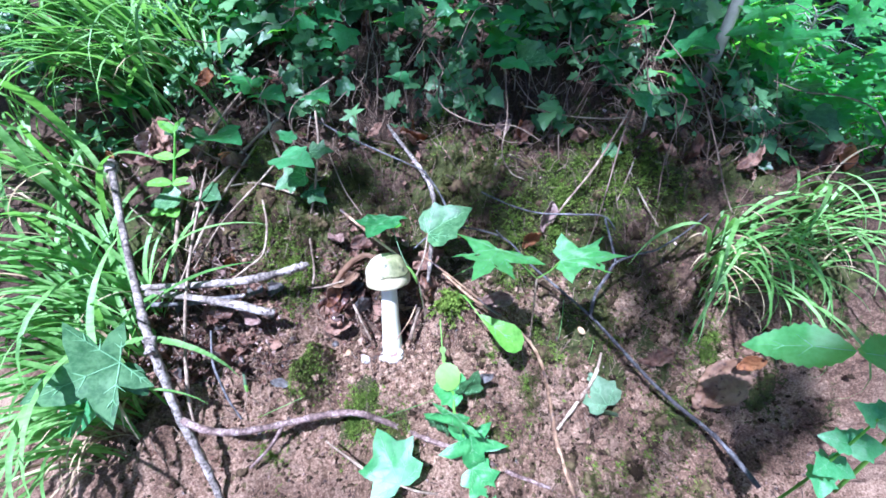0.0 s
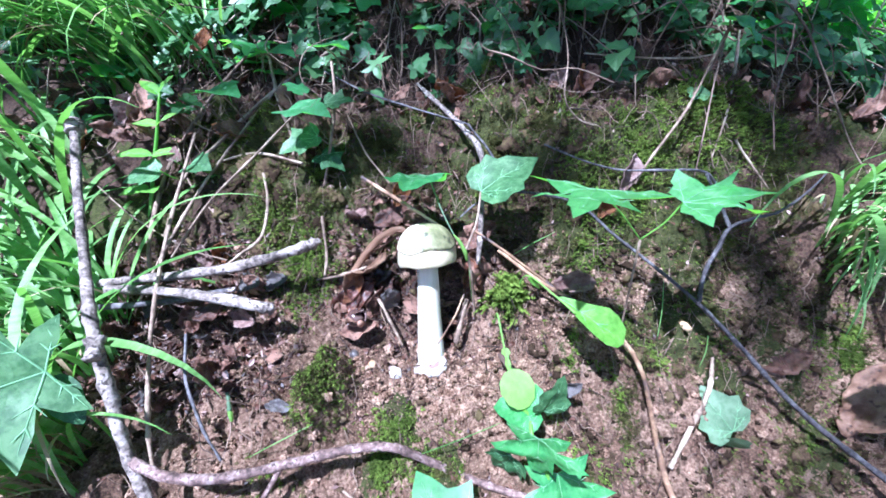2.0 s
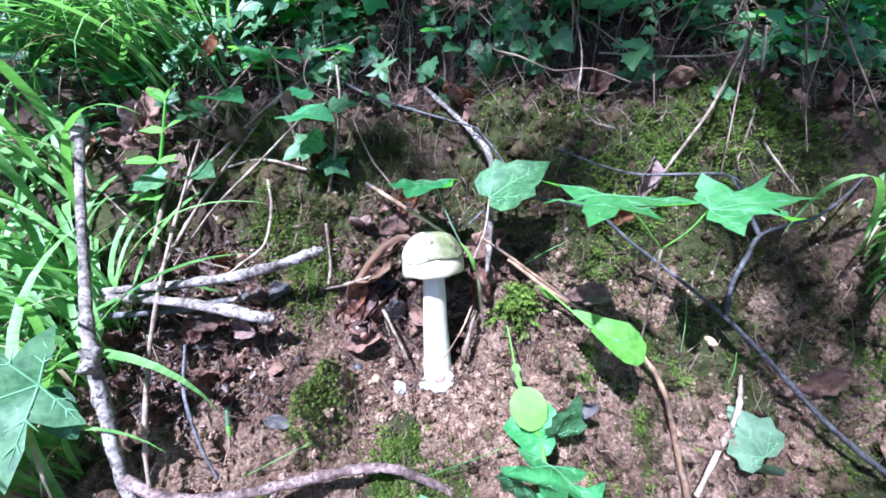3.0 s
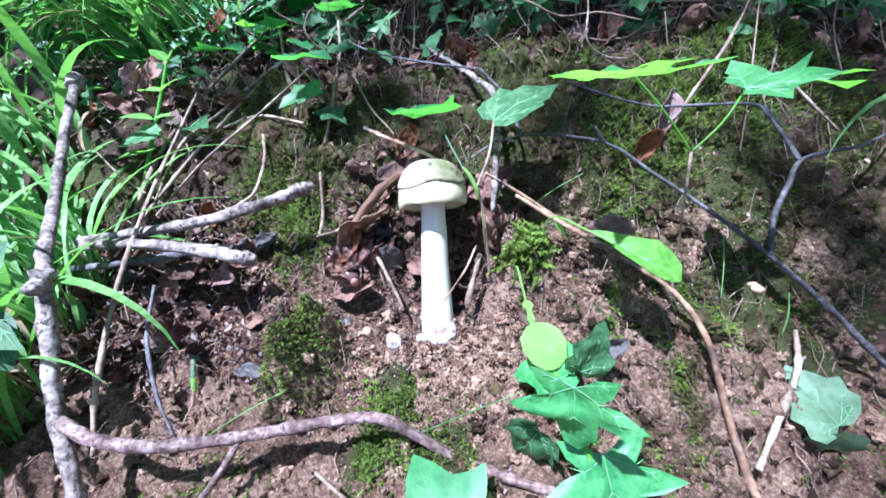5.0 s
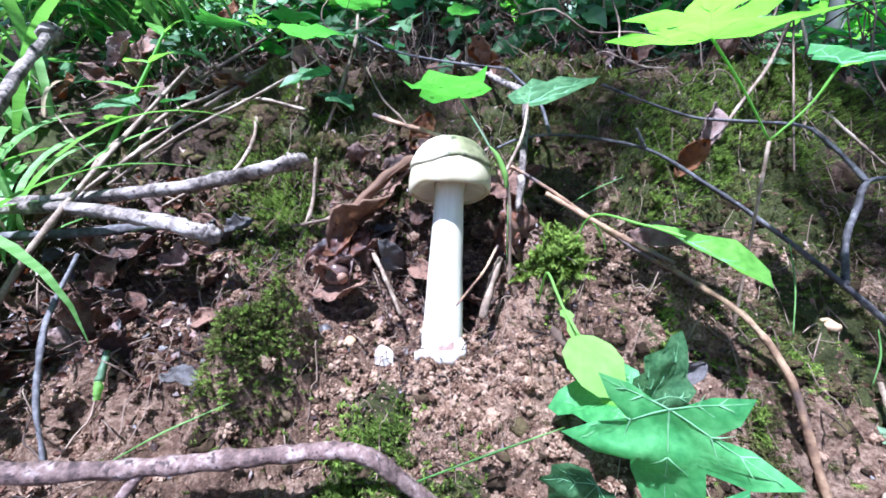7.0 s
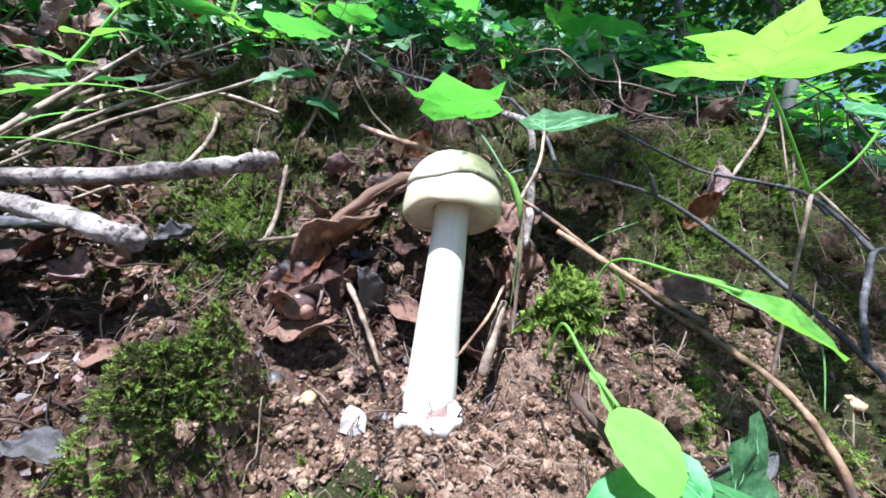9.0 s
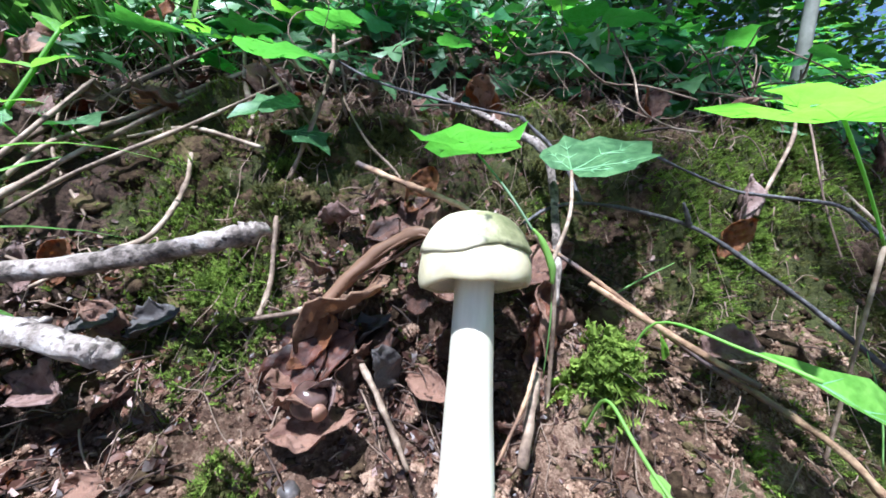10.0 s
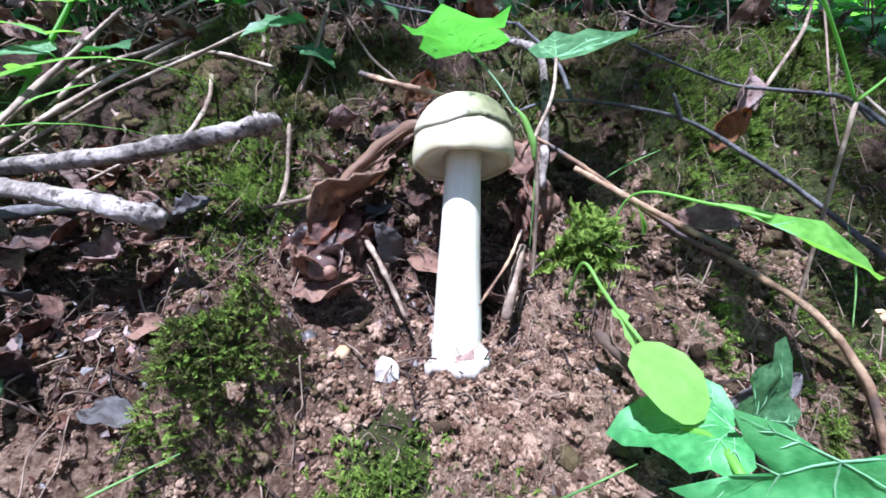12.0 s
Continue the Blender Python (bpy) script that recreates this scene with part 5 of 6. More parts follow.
DEAD = [dead_leaf_mesh(o, m, c, k * 3.3) for k, (o, m, c) in enumerate([(OVAL, M_DEAD, 2.4), (OAK, M_DEAD, 1.6), (OVAL, M_DEAD_PALE, 2.6), (OVAL, M_DEAD, 4.0), (OAK, M_DEAD_PALE, 2.0), (OVAL, M_DEAD_ORANGE, 2.2), (IVY_BROAD, M_DEAD, 1.8), (LANCE, M_DEAD, 3.0), (IVY_BROAD, M_SHELL, 2.6), (IVY_BROAD, M_DEAD_WET, 0.7), (LANCE, M_DEAD_BROWN, 7.0), (OAK, M_DEAD_WET, 1.0), (OVAL, M_DEAD_BROWN, 1.8), (OVAL, M_SHELL, 5.0), (OVAL, M_DEAD_WET, 2.2)])]


def dead_leaf(kind, at, way, normal, size, label, group="leaf litter"):
    ob = new("dead_leaf", DEAD[kind])
    ob.matrix_basis = leaf_pose(at, way, normal, size)
    return tagged(ob, label, "dead leaf", group)


for kind, at, way, normal, size, label in (
        (0, (-0.132, 0.335, 0.083), (0.95, 0.1, 0.05), (-0.1, -0.25, 0.95), 0.036, "purplish brown dead leaf under a snail shell"),
        (9, (-0.142, 0.36, 0.096), (0.8, 0.1, 0.35), (-0.2, -0.75, 0.6), 0.046, "shiny dark reddish brown dead leaf beside the mushroom"),
        (12, (-0.132, 0.362, 0.103), (0.76, 0.03, 0.62), (-0.5, 0.3, 0.77), 0.056, "broad rolled brown dead leaf arching to the mushroom cap"),
        (3, (-0.1, 0.405, 0.145), (0.5, -0.1, 0.2), (0, -0.6, 0.8), 0.028, "pinkish curled dead leaf edge behind the mushroom"),
        (6, (-0.075, 0.385, 0.125), (0.4, 0.1, 0.5), (0.2, -0.9, 0.3), 0.04, "dark brown dead leaf behind the mushroom stem"),
        (14, (-0.025, 0.36, 0.1), (0.1, 0.1, 0.8), (0.3, -0.9, 0.2), 0.032, "rusty curled dead leaf beside the stem"),
        (2, (-0.222, 0.345, 0.098), (0.5, -0.3, 0.1), (-0.1, -0.6, 0.75), 0.034, "pinkish dry dead leaf among grass blades"),
        (8, (-0.2, 0.366, 0.112), (0.8, 0.0, 0.2), (0, -0.6, 0.8), 0.026, "grey-purple flat dead leaf under a stick"),
        (8, (-0.225, 0.37, 0.112), (0.7, -0.2, 0.1), (0.1, -0.6, 0.8), 0.03, "grey-purple dead leaf under pale sticks"),
        (0, (-0.25, 0.335, 0.1), (0.6, 0.3, 0.2), (0, -0.5, 0.85), 0.04, "dark wet dead leaf in the litter"),
        (5, (-0.245, 0.385, 0.122), (0.1, 0.1, 0.9), (0.3, -0.9, 0.1), 0.026, "upright ochre dead leaf behind a stick"),
        (2, (-0.255, 0.383, 0.12), (-0.2, 0.1, 0.9), (0.1, -0.9, 0.1), 0.024, "upright pinkish dead leaf behind a stick"),
        (14, on_ground(-0.142, 0.346, 0.004), (0.6, 0.25, 0.75), (-0.15, -0.85, 0.4), 0.042, "wet red-brown dead leaf standing beside the mushroom"),
        (5, (-0.128, 0.352, 0.1), (0.5, 0.5, 0.6), (-0.3, -0.7, 0.5), 0.03, "orange-brown curled dead leaf"),
        (10, (-0.125, 0.372, 0.108), (0.75, 0.35, 0.52), (-0.2, -0.7, 0.6), 0.04, "rolled brown dead leaf behind the mushroom"),
        (5, (-0.085, 0.4, 0.165), (0.3, 0.2, 0.6), (0.2, -0.8, 0.4), 0.03, "bright orange dead leaf behind the mushroom"),
        (0, (-0.105, 0.395, 0.15), (0.6, 0.2, 0.3), (0, -0.7, 0.6), 0.045, "dark red dead leaf behind the mushroom"),
        (3, (-0.02, 0.365, 0.14), (0.2, 0.1, -0.8), (0.2, -0.9, 0.2), 0.045, "curled brown dead leaf behind the stem"),
        (0, (0.0, 0.385, 0.155), (-0.6, -0.1, -0.4), (0, -0.7, 0.6), 0.04, "brown dead leaf on the bank"),
        (2, (0.04, 0.347, 0.118), (0.9, 0.05, 0.0), (0, -0.6, 0.8), 0.034, "pinkish dry curled leaf on the soil"),
        (2, (0.105, 0.405, 0.165), (0.2, 0.1, 0.8), (0.3, -0.8, 0.4), 0.035, "pinkish dry leaf caught under a twig"),
        (5, (0.085, 0.395, 0.15), (0.4, 0.0, 0.7), (0.2, -0.8, 0.4), 0.03, "brown curled dead leaf on the moss"),
        (2, (0.055, 0.49, 0.235), (0.5, 0.1, 0.6), (-0.2, -0.8, 0.5), 0.03, "pinkish dry dead leaf on the bank"),
        (13, (-0.176, 0.284, 0.062), (0.9, -0.1, -0.05), (0, -0.5, 0.85), 0.022, "grey curved bark flake on the soil"),
        (13, (0.033, 0.288, 0.064), (0.7, 0.0, 0.5), (-0.1, -0.8, 0.5), 0.022, "grey curled bark flake on the soil"),
        (0, (0.215, 0.345, 0.03), (0.85, 0.1, 0.1), (-0.2, -0.6, 0.7), 0.045, "dark purple-brown dead leaf on the soil slope"),
        (12, (0.292, 0.322, -0.03), (0.55, 0.3, 0.75), (-0.45, -0.75, 0.45), 0.082, "large reddish brown dead leaf on the soil slope"),
        (5, (0.322, 0.335, 0.028), (0.5, 0.0, 0.5), (-0.2, -0.7, 0.6), 0.032, "orange-brown curled leaf on the soil slope"),
        (1, (-0.36, 0.47, 0.23), (0.6, 0.2, 0.5), (0, -0.7, 0.6), 0.06, "pinkish brown oak leaf under the grass"),
        (5, (-0.3, 0.53, 0.295), (0.7, 0.1, 0.4), (0, -0.8, 0.5), 0.034, "orange-brown dead leaf under ivy"),
        (2, (-0.35, 0.46, 0.235), (0.5, 0.0, 0.7), (0, -0.8, 0.5), 0.035, "pale dry leaf beside the grass")):
    dead_leaf(kind, at, way, normal, size, label)

v, f = [], []
for k, (dx, dz, w) in enumerate(((0, 0, 1.2), (0.002, -0.003, 0.3), (-0.002, -0.003, 0.24), (0.003, -0.005, 0.2))):
    line = [(-0.132, 0.362, 0.104), (-0.122, 0.367, 0.119), (-0.108, 0.373, 0.136), (-0.093, 0.375, 0.15), (-0.078, 0.371, 0.158), (-0.068, 0.367, 0.156)]
    line = [(x + dx * (1 + 0.8 * math.sin(i * 2.1 + k)), y - 0.001 * (k % 3), z + dz * (1 + 0.8 * math.cos(i * 1.7 + k))) for i, (x, y, z) in enumerate(line)]
    tv, tf = tube_data(line, [q * w for q in (0.0012, 0.0022, 0.0026, 0.0022, 0.0024, 0.0012)], 9, 6, 0.6, 0.2, 3.0 + k)
    f += [tuple(i + len(v) for i in q) for q in tf]
    v += tv
tagged(new("dead_leaf", mesh_of("dead_leaf", v, f, M_DEAD_BROWN)), "fibrous rolled brown dead leaf arching to the mushroom cap", "dead leaf", "leaf litter")
r = random.Random(11)
LITTER_LABEL = ["dark brown dead leaf in the litter", "lobed brown dead leaf in the litter", "pinkish dry dead leaf in the litter", "curled dark dead leaf in the litter", "lobed pinkish dead leaf in the litter", "orange dead leaf in the litter", "broad brown dead leaf in the litter", "narrow brown dead leaf in the litter", "grey dead leaf in the litter"]
for k in range(278):
    zone = r.random()
    if zone < 0.24:
        x, y = r.uniform(-0.33, -0.195), r.uniform(0.29, 0.38)
        size = r.uniform(0.01, 0.03)
    elif zone < 0.4:
        x, y = r.uniform(-0.13, -0.02), r.uniform(0.345, 0.41)
        size = r.uniform(0.014, 0.03)
    else:
        x, y = r.uniform(-0.5, 0.55), 0.465 + 0.2 * r.random() ** 1.5
        size = r.uniform(0.016, 0.038)
    n = ground_normal(x, y)
    kind = r.choice((0, 0, 1, 2 if zone < 0.4 else 7, 3, 3, 6, 7, 5 if zone > 0.5 else 0, 8 if zone < 0.33 else 1))
    way = Vector((r.uniform(-1, 1), r.uniform(-1, 1), 0))
    way -= n * way.dot(n)
    dead_leaf(kind, on_ground(x, y, 0.002), way + n * r.uniform(-0.1, 0.9), n + Vector((r.gauss(0, 0.6), r.gauss(0, 0.6), 0)), size, LITTER_LABEL[kind])

# snail shell
bm = bmesh.new()
bmesh.ops.create_uvsphere(bm, u_segments=24, v_segments=16, radius=0.0072)
for v in bm.verts:
    a = math.atan2(v.co.y, v.co.x)
    v.co *= 1 + 0.05 * math.sin(a + v.co.z * 700)
snail = thing("snail_shell", (-0.116, 0.34, 0.095), "", "")
whorl = part("whorl", bm, M_SNAIL, snail)
whorl.location = (-0.116, 0.34, 0.095)
# Reddish disc standing for the dead leaf's reflection on the glossy shell.
v, f = tube_data([(-0.1125, 0.3355, 0.094), (-0.1105, 0.333, 0.0936)], [0.0028, 0.003], 14, 3, 0.05)
attach(new("aperture", mesh_of("aperture", v, f, M_DEAD)), snail)
tagged(snail, "dark glossy empty snail shell on a dead leaf", "shell")


# ---- moss, crumbs, roots ----
def joined(name, pieces, mat, label, category, smooth=True):
    """Many small pieces (verts, faces) as one mesh."""
    verts, faces = [], []
    for v, f in pieces:
        b = len(verts)
        verts += v
        faces += [tuple(i + b for i in q) for q in f]
    ob = new(name, mesh_of(name, verts, faces, mat, smooth))
    return tagged(ob, label, category, kind="stuff")


def moss_sprig(at, way, length, r, n=5, broad=0.16):
    """A feathery shoot: a thin axis with rows of tiny leaflets."""
    way = Vector(way).normalized()
    side = way.orthogonal().normalized()
    side.rotate(Matrix.Rotation(r.uniform(0, 6.28), 3, way))
    up = way.cross(side)
    p = Vector(at)
    verts, faces = [], []
    bend = Vector((r.gauss(0, 0.3), r.gauss(0, 0.3), r.gauss(-0.1, 0.2)))
    for i in range(n):
        k = i / n
        q = p + way * (length * k) + bend * (length * k * k * 0.6)
        ll = length * 0.42 * (1 - 0.6 * k)
        for s in (-1, 1):
            out = side * s + up * r.uniform(-0.7, 0.7)
            tip = q + (out * 0.75 + way * 0.7) * ll
            w = way.cross(out).normalized() * ll * broad + way * ll * 0.14
            b = len(verts)
            verts += [tuple(q - w), tuple(tip), tuple(q + w)]
            faces.append((b, b + 1, b + 2))
    b = len(verts)
    verts += [tuple(p - side * length * 0.05), tuple(p + side * length * 0.05), tuple(p + way * length + bend * length * 0.6)]
    faces.append((b, b + 1, b + 2))
    return verts, faces


r = random.Random(21)
bright, old = [], []
for px, py, rad, dens, share in MOSS_PATCHES:
    near = 1.0 if py < 0.46 else 0.6
    for k in range(int(1500 * dens * near * (rad / 0.035) ** 2)):
        a, d = r.uniform(0, 6.283), rad * abs(r.gauss(0, 0.55))
        x, y = px + d * math.cos(a), py + d * math.sin(a)
        if noise.noise((x * 60, y * 60, 2.0)) < -0.12:
            continue
        n = ground_normal(x, y) + Vector((r.gauss(0, 0.45), r.gauss(0, 0.45) - 0.2, r.gauss(0, 0.3)))
        fresh = noise.noise((x * 35, y * 35, 8.0)) * 0.9 + 0.5 < share
        (bright if fresh else old).append(moss_sprig(on_ground(x, y, -0.0005), n, r.uniform(0.0025, 0.0068) * (1.15 if fresh else 0.9), r))
for k in range(14000):
    x, y = r.uniform(-0.34, 0.44), r.uniform(0.36, 0.53)
    if x > 0.07 and r.random() < 0.5:
        y = r.uniform(0.22, 0.4)
    if noise.noise((x * 16, y * 16, 2.0)) * 0.8 + 0.4 * noise.noise((x * 50, y * 50, 4.0)) < -0.12:
        continue
    n = ground_normal(x, y) + Vector((r.gauss(0, 0.5), r.gauss(0, 0.5), r.gauss(0, 0.3)))
    (bright if r.random() < 0.16 else old).append(moss_sprig(on_ground(x, y, -0.0005), n, r.uniform(0.002, 0.0052), r))
BALLS = []
for levels in (2, 3):
    bm = bmesh.new()
    bmesh.ops.create_icosphere(bm, subdivisions=levels, radius=1.0)
    BALLS.append(([v.co.copy() for v in bm.verts], [tuple(v.index for v in f.verts) for f in bm.faces]))
    bm.free()
clods = []
for k in range(620):  # uneven clods of earth, most of them grown over with moss
    u = r.random()
    if u < 0.6:
        x, y = r.uniform(-0.2, 0.3), 0.375 + 0.14 * r.random()
    elif u < 0.85:
        x, y = r.uniform(0.07, 0.33), r.uniform(0.21, 0.4)
    else:
        x, y = r.uniform(-0.32, -0.15), r.uniform(0.36, 0.46)
    big = 0.003 + 0.0065 * r.random() ** 2
    if abs(x + 0.055) < 0.035 and y < 0.4:
        continue
    verts, faces = BALLS[1 if big > 0.006 else 0]
    n = ground_normal(x, y)
    p = Vector(on_ground(x, y)) - n * big * 0.4
    wide = (r.uniform(0.8, 1.5), r.uniform(0.7, 1.2), r.uniform(0.45, 0.8))
    q = n.to_track_quat("Z", "Y").to_matrix() @ Euler((0, 0, r.uniform(0, 6.3))).to_matrix()
    off = Vector((k * 1.7, k * 0.3, 0))
    out, ways = [], []
    for v in verts:
        d = 1 + 0.55 * noise.noise(v * 1.4 + off) + 0.3 * noise.noise(v * 3.6 + off) + 0.14 * noise.noise(v * 8 + off)
        w = q @ Vector((v.x * wide[0], v.y * wide[1], v.z * wide[2]))
        out.append(p + w * d * big)
        ways.append(w.normalized())
    clods.append(([tuple(v) for v in out], faces))
    lush = 0.5 + 0.9 * noise.noise((x * 16, y * 16, 2.0)) + 0.25 * (x > 0.06) + 0.2 * (y > 0.4)
    for j in range(int(max(0.0, lush) * 70 * (big / 0.007) ** 1.5)):
        i = r.randrange(len(out))
        if ways[i].dot(n) < -0.1:
            continue
        way = ways[i] + Vector((r.gauss(0, 0.4), r.gauss(0, 0.4) - 0.15, r.gauss(0, 0.3)))
        (bright if r.random() < 0.1 + 0.35 * max(0.0, noise.noise((x * 35, y * 35, 8.0))) else old).append(moss_sprig(out[i] + ways[i] * -0.0004 + Vector((r.gauss(0, 0.0005), r.gauss(0, 0.0005), 0)), way, r.uniform(0.002, 0.005), r))
for k in range(2600):  # small bare clods
    u = r.random()
    x, y = (r.uniform(0.03, 0.46), r.uniform(0.17, 0.4)) if u < 0.62 else (r.uniform(-0.33, 0.06), r.uniform(0.2, 0.42))
    if cover(x, y)[0] > 0.8 or math.hypot(x + 0.057, y - 0.325) < 0.02:
        continue
    big = 0.0012 + 0.0026 * r.random() ** 2.5
    verts, faces = BALLS[0]
    p = Vector(on_ground(x, y, -0.3 * big))
    off = Vector((k * 1.1, k * 0.7, 5))
    wide = Vector((r.uniform(0.7, 1.5), r.uniform(0.7, 1.3), r.uniform(0.6, 1.0))) * big
    clods.append(([tuple(p + Vector((v.x * wide.x, v.y * wide.y, v.z * wide.z)) * (1 + 0.8 * noise.noise(v * 1.5 + off) + 0.6 * noise.noise(v * 4 + off))) for v in verts], faces))
joined("soil_clods", clods, M_CLOD, "uneven mossy clods of brown earth", "soil")
joined("moss", bright, M_MOSS, "bright green feathery moss on the soil", "moss")
joined("old_moss", old, M_MOSS_DARK, "olive brown moss on the bank", "moss")
extra, old_extra = [], []
for k in range(170):  # the long fern-like moss beside the stem
    x, y = r.gauss(0.006, 0.007), r.gauss(0.356, 0.004)
    extra.append(moss_sprig(on_ground(x, y, 0.0), (r.gauss(0.1, 0.6), -0.8 + r.gauss(0, 0.3), 0.6 + r.gauss(0, 0.4)), r.uniform(0.007, 0.016), r, 8, 0.26))
for k in range(1900):  # shaggy moss on the small ridge in front
    q = r.random()
    x, y = r.gauss(-0.145 + 0.016 * q, 0.007), r.gauss(0.279 + 0.023 * q, 0.006)
    n = ground_normal(x, y) + Vector((r.gauss(0, 0.6), -0.7 + r.gauss(0, 0.5), r.gauss(0.0, 0.4)))
    (extra if r.random() < 0.4 else old_extra).append(moss_sprig(on_ground(x, y, 0.0), n, r.uniform(0.003, 0.0065), r))
for cx, cy, sx in ((-0.165, 0.375, 0.016), (-0.185, 0.392, 0.018), (0.235, 0.447, 0.016), (0.09, 0.415, 0.014), (0.125, 0.425, 0.018), (0.17, 0.445, 0.02), (0.21, 0.46, 0.016), (0.08, 0.395, 0.012), (0.0, 0.515, 0.01), (-0.08, 0.28, 0.01), (-0.068, 0.262, 0.011), (-0.172, 0.388, 0.018), (-0.145, 0.372, 0.012), (-0.19, 0.41, 0.014), (-0.23, 0.47, 0.016)):
    for k in range(int(22000 * sx)):  # thick cushions
        x, y = r.gauss(cx, sx), r.gauss(cy, sx * 0.55)
        n = ground_normal(x, y) + Vector((r.gauss(0, 0.5), -0.3 + r.gauss(0, 0.4), r.gauss(0.2, 0.3)))
        (extra if r.random() < 0.7 else old_extra).append(moss_sprig(on_ground(x, y, 0.0), n, r.uniform(0.003, 0.007), r))
joined("old_moss", old_extra, M_MOSS_DARK, "shaggy olive moss on the soil ridge", "moss")
joined("feather_moss", extra, M_MOSS, "long bright feather moss beside the mushroom", "moss")


def crumb(at, size, r):
    pts = [(1, 0, 0), (-1, 0, 0), (0, 1, 0), (0, -1, 0), (0, 0, 1), (0, 0, -1)]
    pts += [(0.6 * a, 0.6 * b, 0.6 * c) for a in (-1, 1) for b in (-1, 1) for c in (-1, 1)]
    v = []
    wide = [r.uniform(0.6, 1.3) for _ in range(3)]
    q = Euler((r.uniform(0, 6), r.uniform(0, 6), r.uniform(0, 6))).to_matrix()
    for p in pts:
        s = size * r.uniform(0.55, 1.25)
        p = (p[0] * wide[0], p[1] * wide[1], p[2] * wide[2])
        v.append(tuple(Vector(at) + q @ (Vector(p) * s)))
    corner = {(a, b, c): 6 + i for i, (a, b, c) in enumerate((a, b, c) for a in (-1, 1) for b in (-1, 1) for c in (-1, 1))}
    f = []
    for axis, (plus, minus) in enumerate(((0, 1), (2, 3), (4, 5))):
        for s, apex in ((1, plus), (-1, minus)):
            ring = []
            for u, w in ((1, 1), (-1, 1), (-1, -1), (1, -1)):
                key = [0, 0, 0]
                key[axis], key[(axis + 1) % 3], key[(axis + 2) % 3] = s, u, w
                ring.append(corner[tuple(key)])
            for i in range(4):
                t = (apex, ring[i], ring[(i + 1) % 4])
                f.append(t if s > 0 else t[::-1])
    return v, f


crumbs = []


def soil_spot(r):
    u = r.random()
    if u < 0.32:
        return r.gauss(-0.05, 0.045), r.gauss(0.3, 0.025)
    if u < 0.48:
        return r.uniform(-0.27, -0.13), r.uniform(0.24, 0.37)
    if u < 0.78:
        return r.uniform(-0.28, 0.3), r.uniform(0.2, 0.4)
    return r.gauss(0.1, 0.06), r.gauss(0.36, 0.02)


for k in range(30000):
    x, y = soil_spot(r)
    if cover(x, y)[0] > 0.5 and r.random() < 0.8:
        continue
    size = 0.0003 + 0.0007 * r.random() ** 3
    crumbs.append(crumb(on_ground(x, y, size * 0.2), size, r))
for k in range(1300):  # clods: lumps of crumbs stuck together
    x, y = soil_spot(r)
    if cover(x, y)[0] > 0.5:
        continue
    big = 0.001 + 0.0042 * r.random() ** 2.5
    p = Vector(on_ground(x, y, big * 0.3))
    crumbs.append(crumb(p, big * 0.75, r))
    for j in range(int(7 + big * 4000)):
        d = Vector((r.gauss(0, 1), r.gauss(0, 1), r.gauss(0, 0.8))).normalized()
        crumbs.append(crumb(p + d * big * r.uniform(0.55, 0.85), big * r.uniform(0.14, 0.38), r))
joined("soil_crumbs", crumbs, M_CRUMB, "loose reddish brown soil crumbs", "soil", smooth=False)


def root_line(x, y, heading, length, r, lift=0.002):
    pts = []
    for i in range(8):
        pts.append(on_ground(x, y, lift * r.uniform(0.5, 1.4) + (0.008 * r.random() if r.random() < 0.4 else 0.0)))
        heading += r.gauss(0, 0.5)
        x += math.cos(heading) * length / 7
        y += math.sin(heading) * length / 7
    return pts


roots = []
for k in range(700):
    u = r.random()
    if u < 0.5:
        x, y, length = r.uniform(-0.4, 0.6), r.uniform(0.48, 0.66), r.uniform(0.03, 0.11)
        rad, lift = r.uniform(0.0002, 0.0006), r.uniform(0.002, 0.025)
    elif u < 0.57:
        x, y, length = r.uniform(-0.34, -0.17), r.uniform(0.24, 0.4), r.uniform(0.03, 0.09)
        rad, lift = r.uniform(0.00015, 0.0005), r.uniform(0.001, 0.008)
    else:
        x, y, length = r.uniform(-0.2, 0.28), r.uniform(0.28, 0.47), r.uniform(0.015, 0.06)
        rad, lift = r.uniform(0.00012, 0.00035), r.uniform(0.0005, 0.005)
    pts = root_line(x, y, r.gauss(4.7, 1.4) if u < 0.5 else r.uniform(0, 6.283), length, r, lift)
    roots.append(tube_data(pts, [rad, rad, rad * 0.5], 4, 3, 0.1, seed=k))
for k in range(34):  # hanging fringe below the ivy
    x, y = r.uniform(-0.25, 0.5), r.uniform(0.47, 0.56)
    z = ground_z(x, y) + r.uniform(0.03, 0.1)
    pts = [(x, y + 0.03, z)]
    for i in range(4):
        x += r.gauss(0, 0.016)
        y -= r.uniform(0.004, 0.016)
        z = max(z - r.uniform(0.008, 0.03), ground_z(x, y) + 0.001)
        pts.append((x, y, z))
    rad = r.uniform(0.0002, 0.0005)
    roots.append(tube_data(pts, [rad, rad, rad * 0.6], 4, 4, 0.1, seed=k))
joined("rootlets", roots, M_ROOT, "tangle of thin brown roots on the bank", "roots")


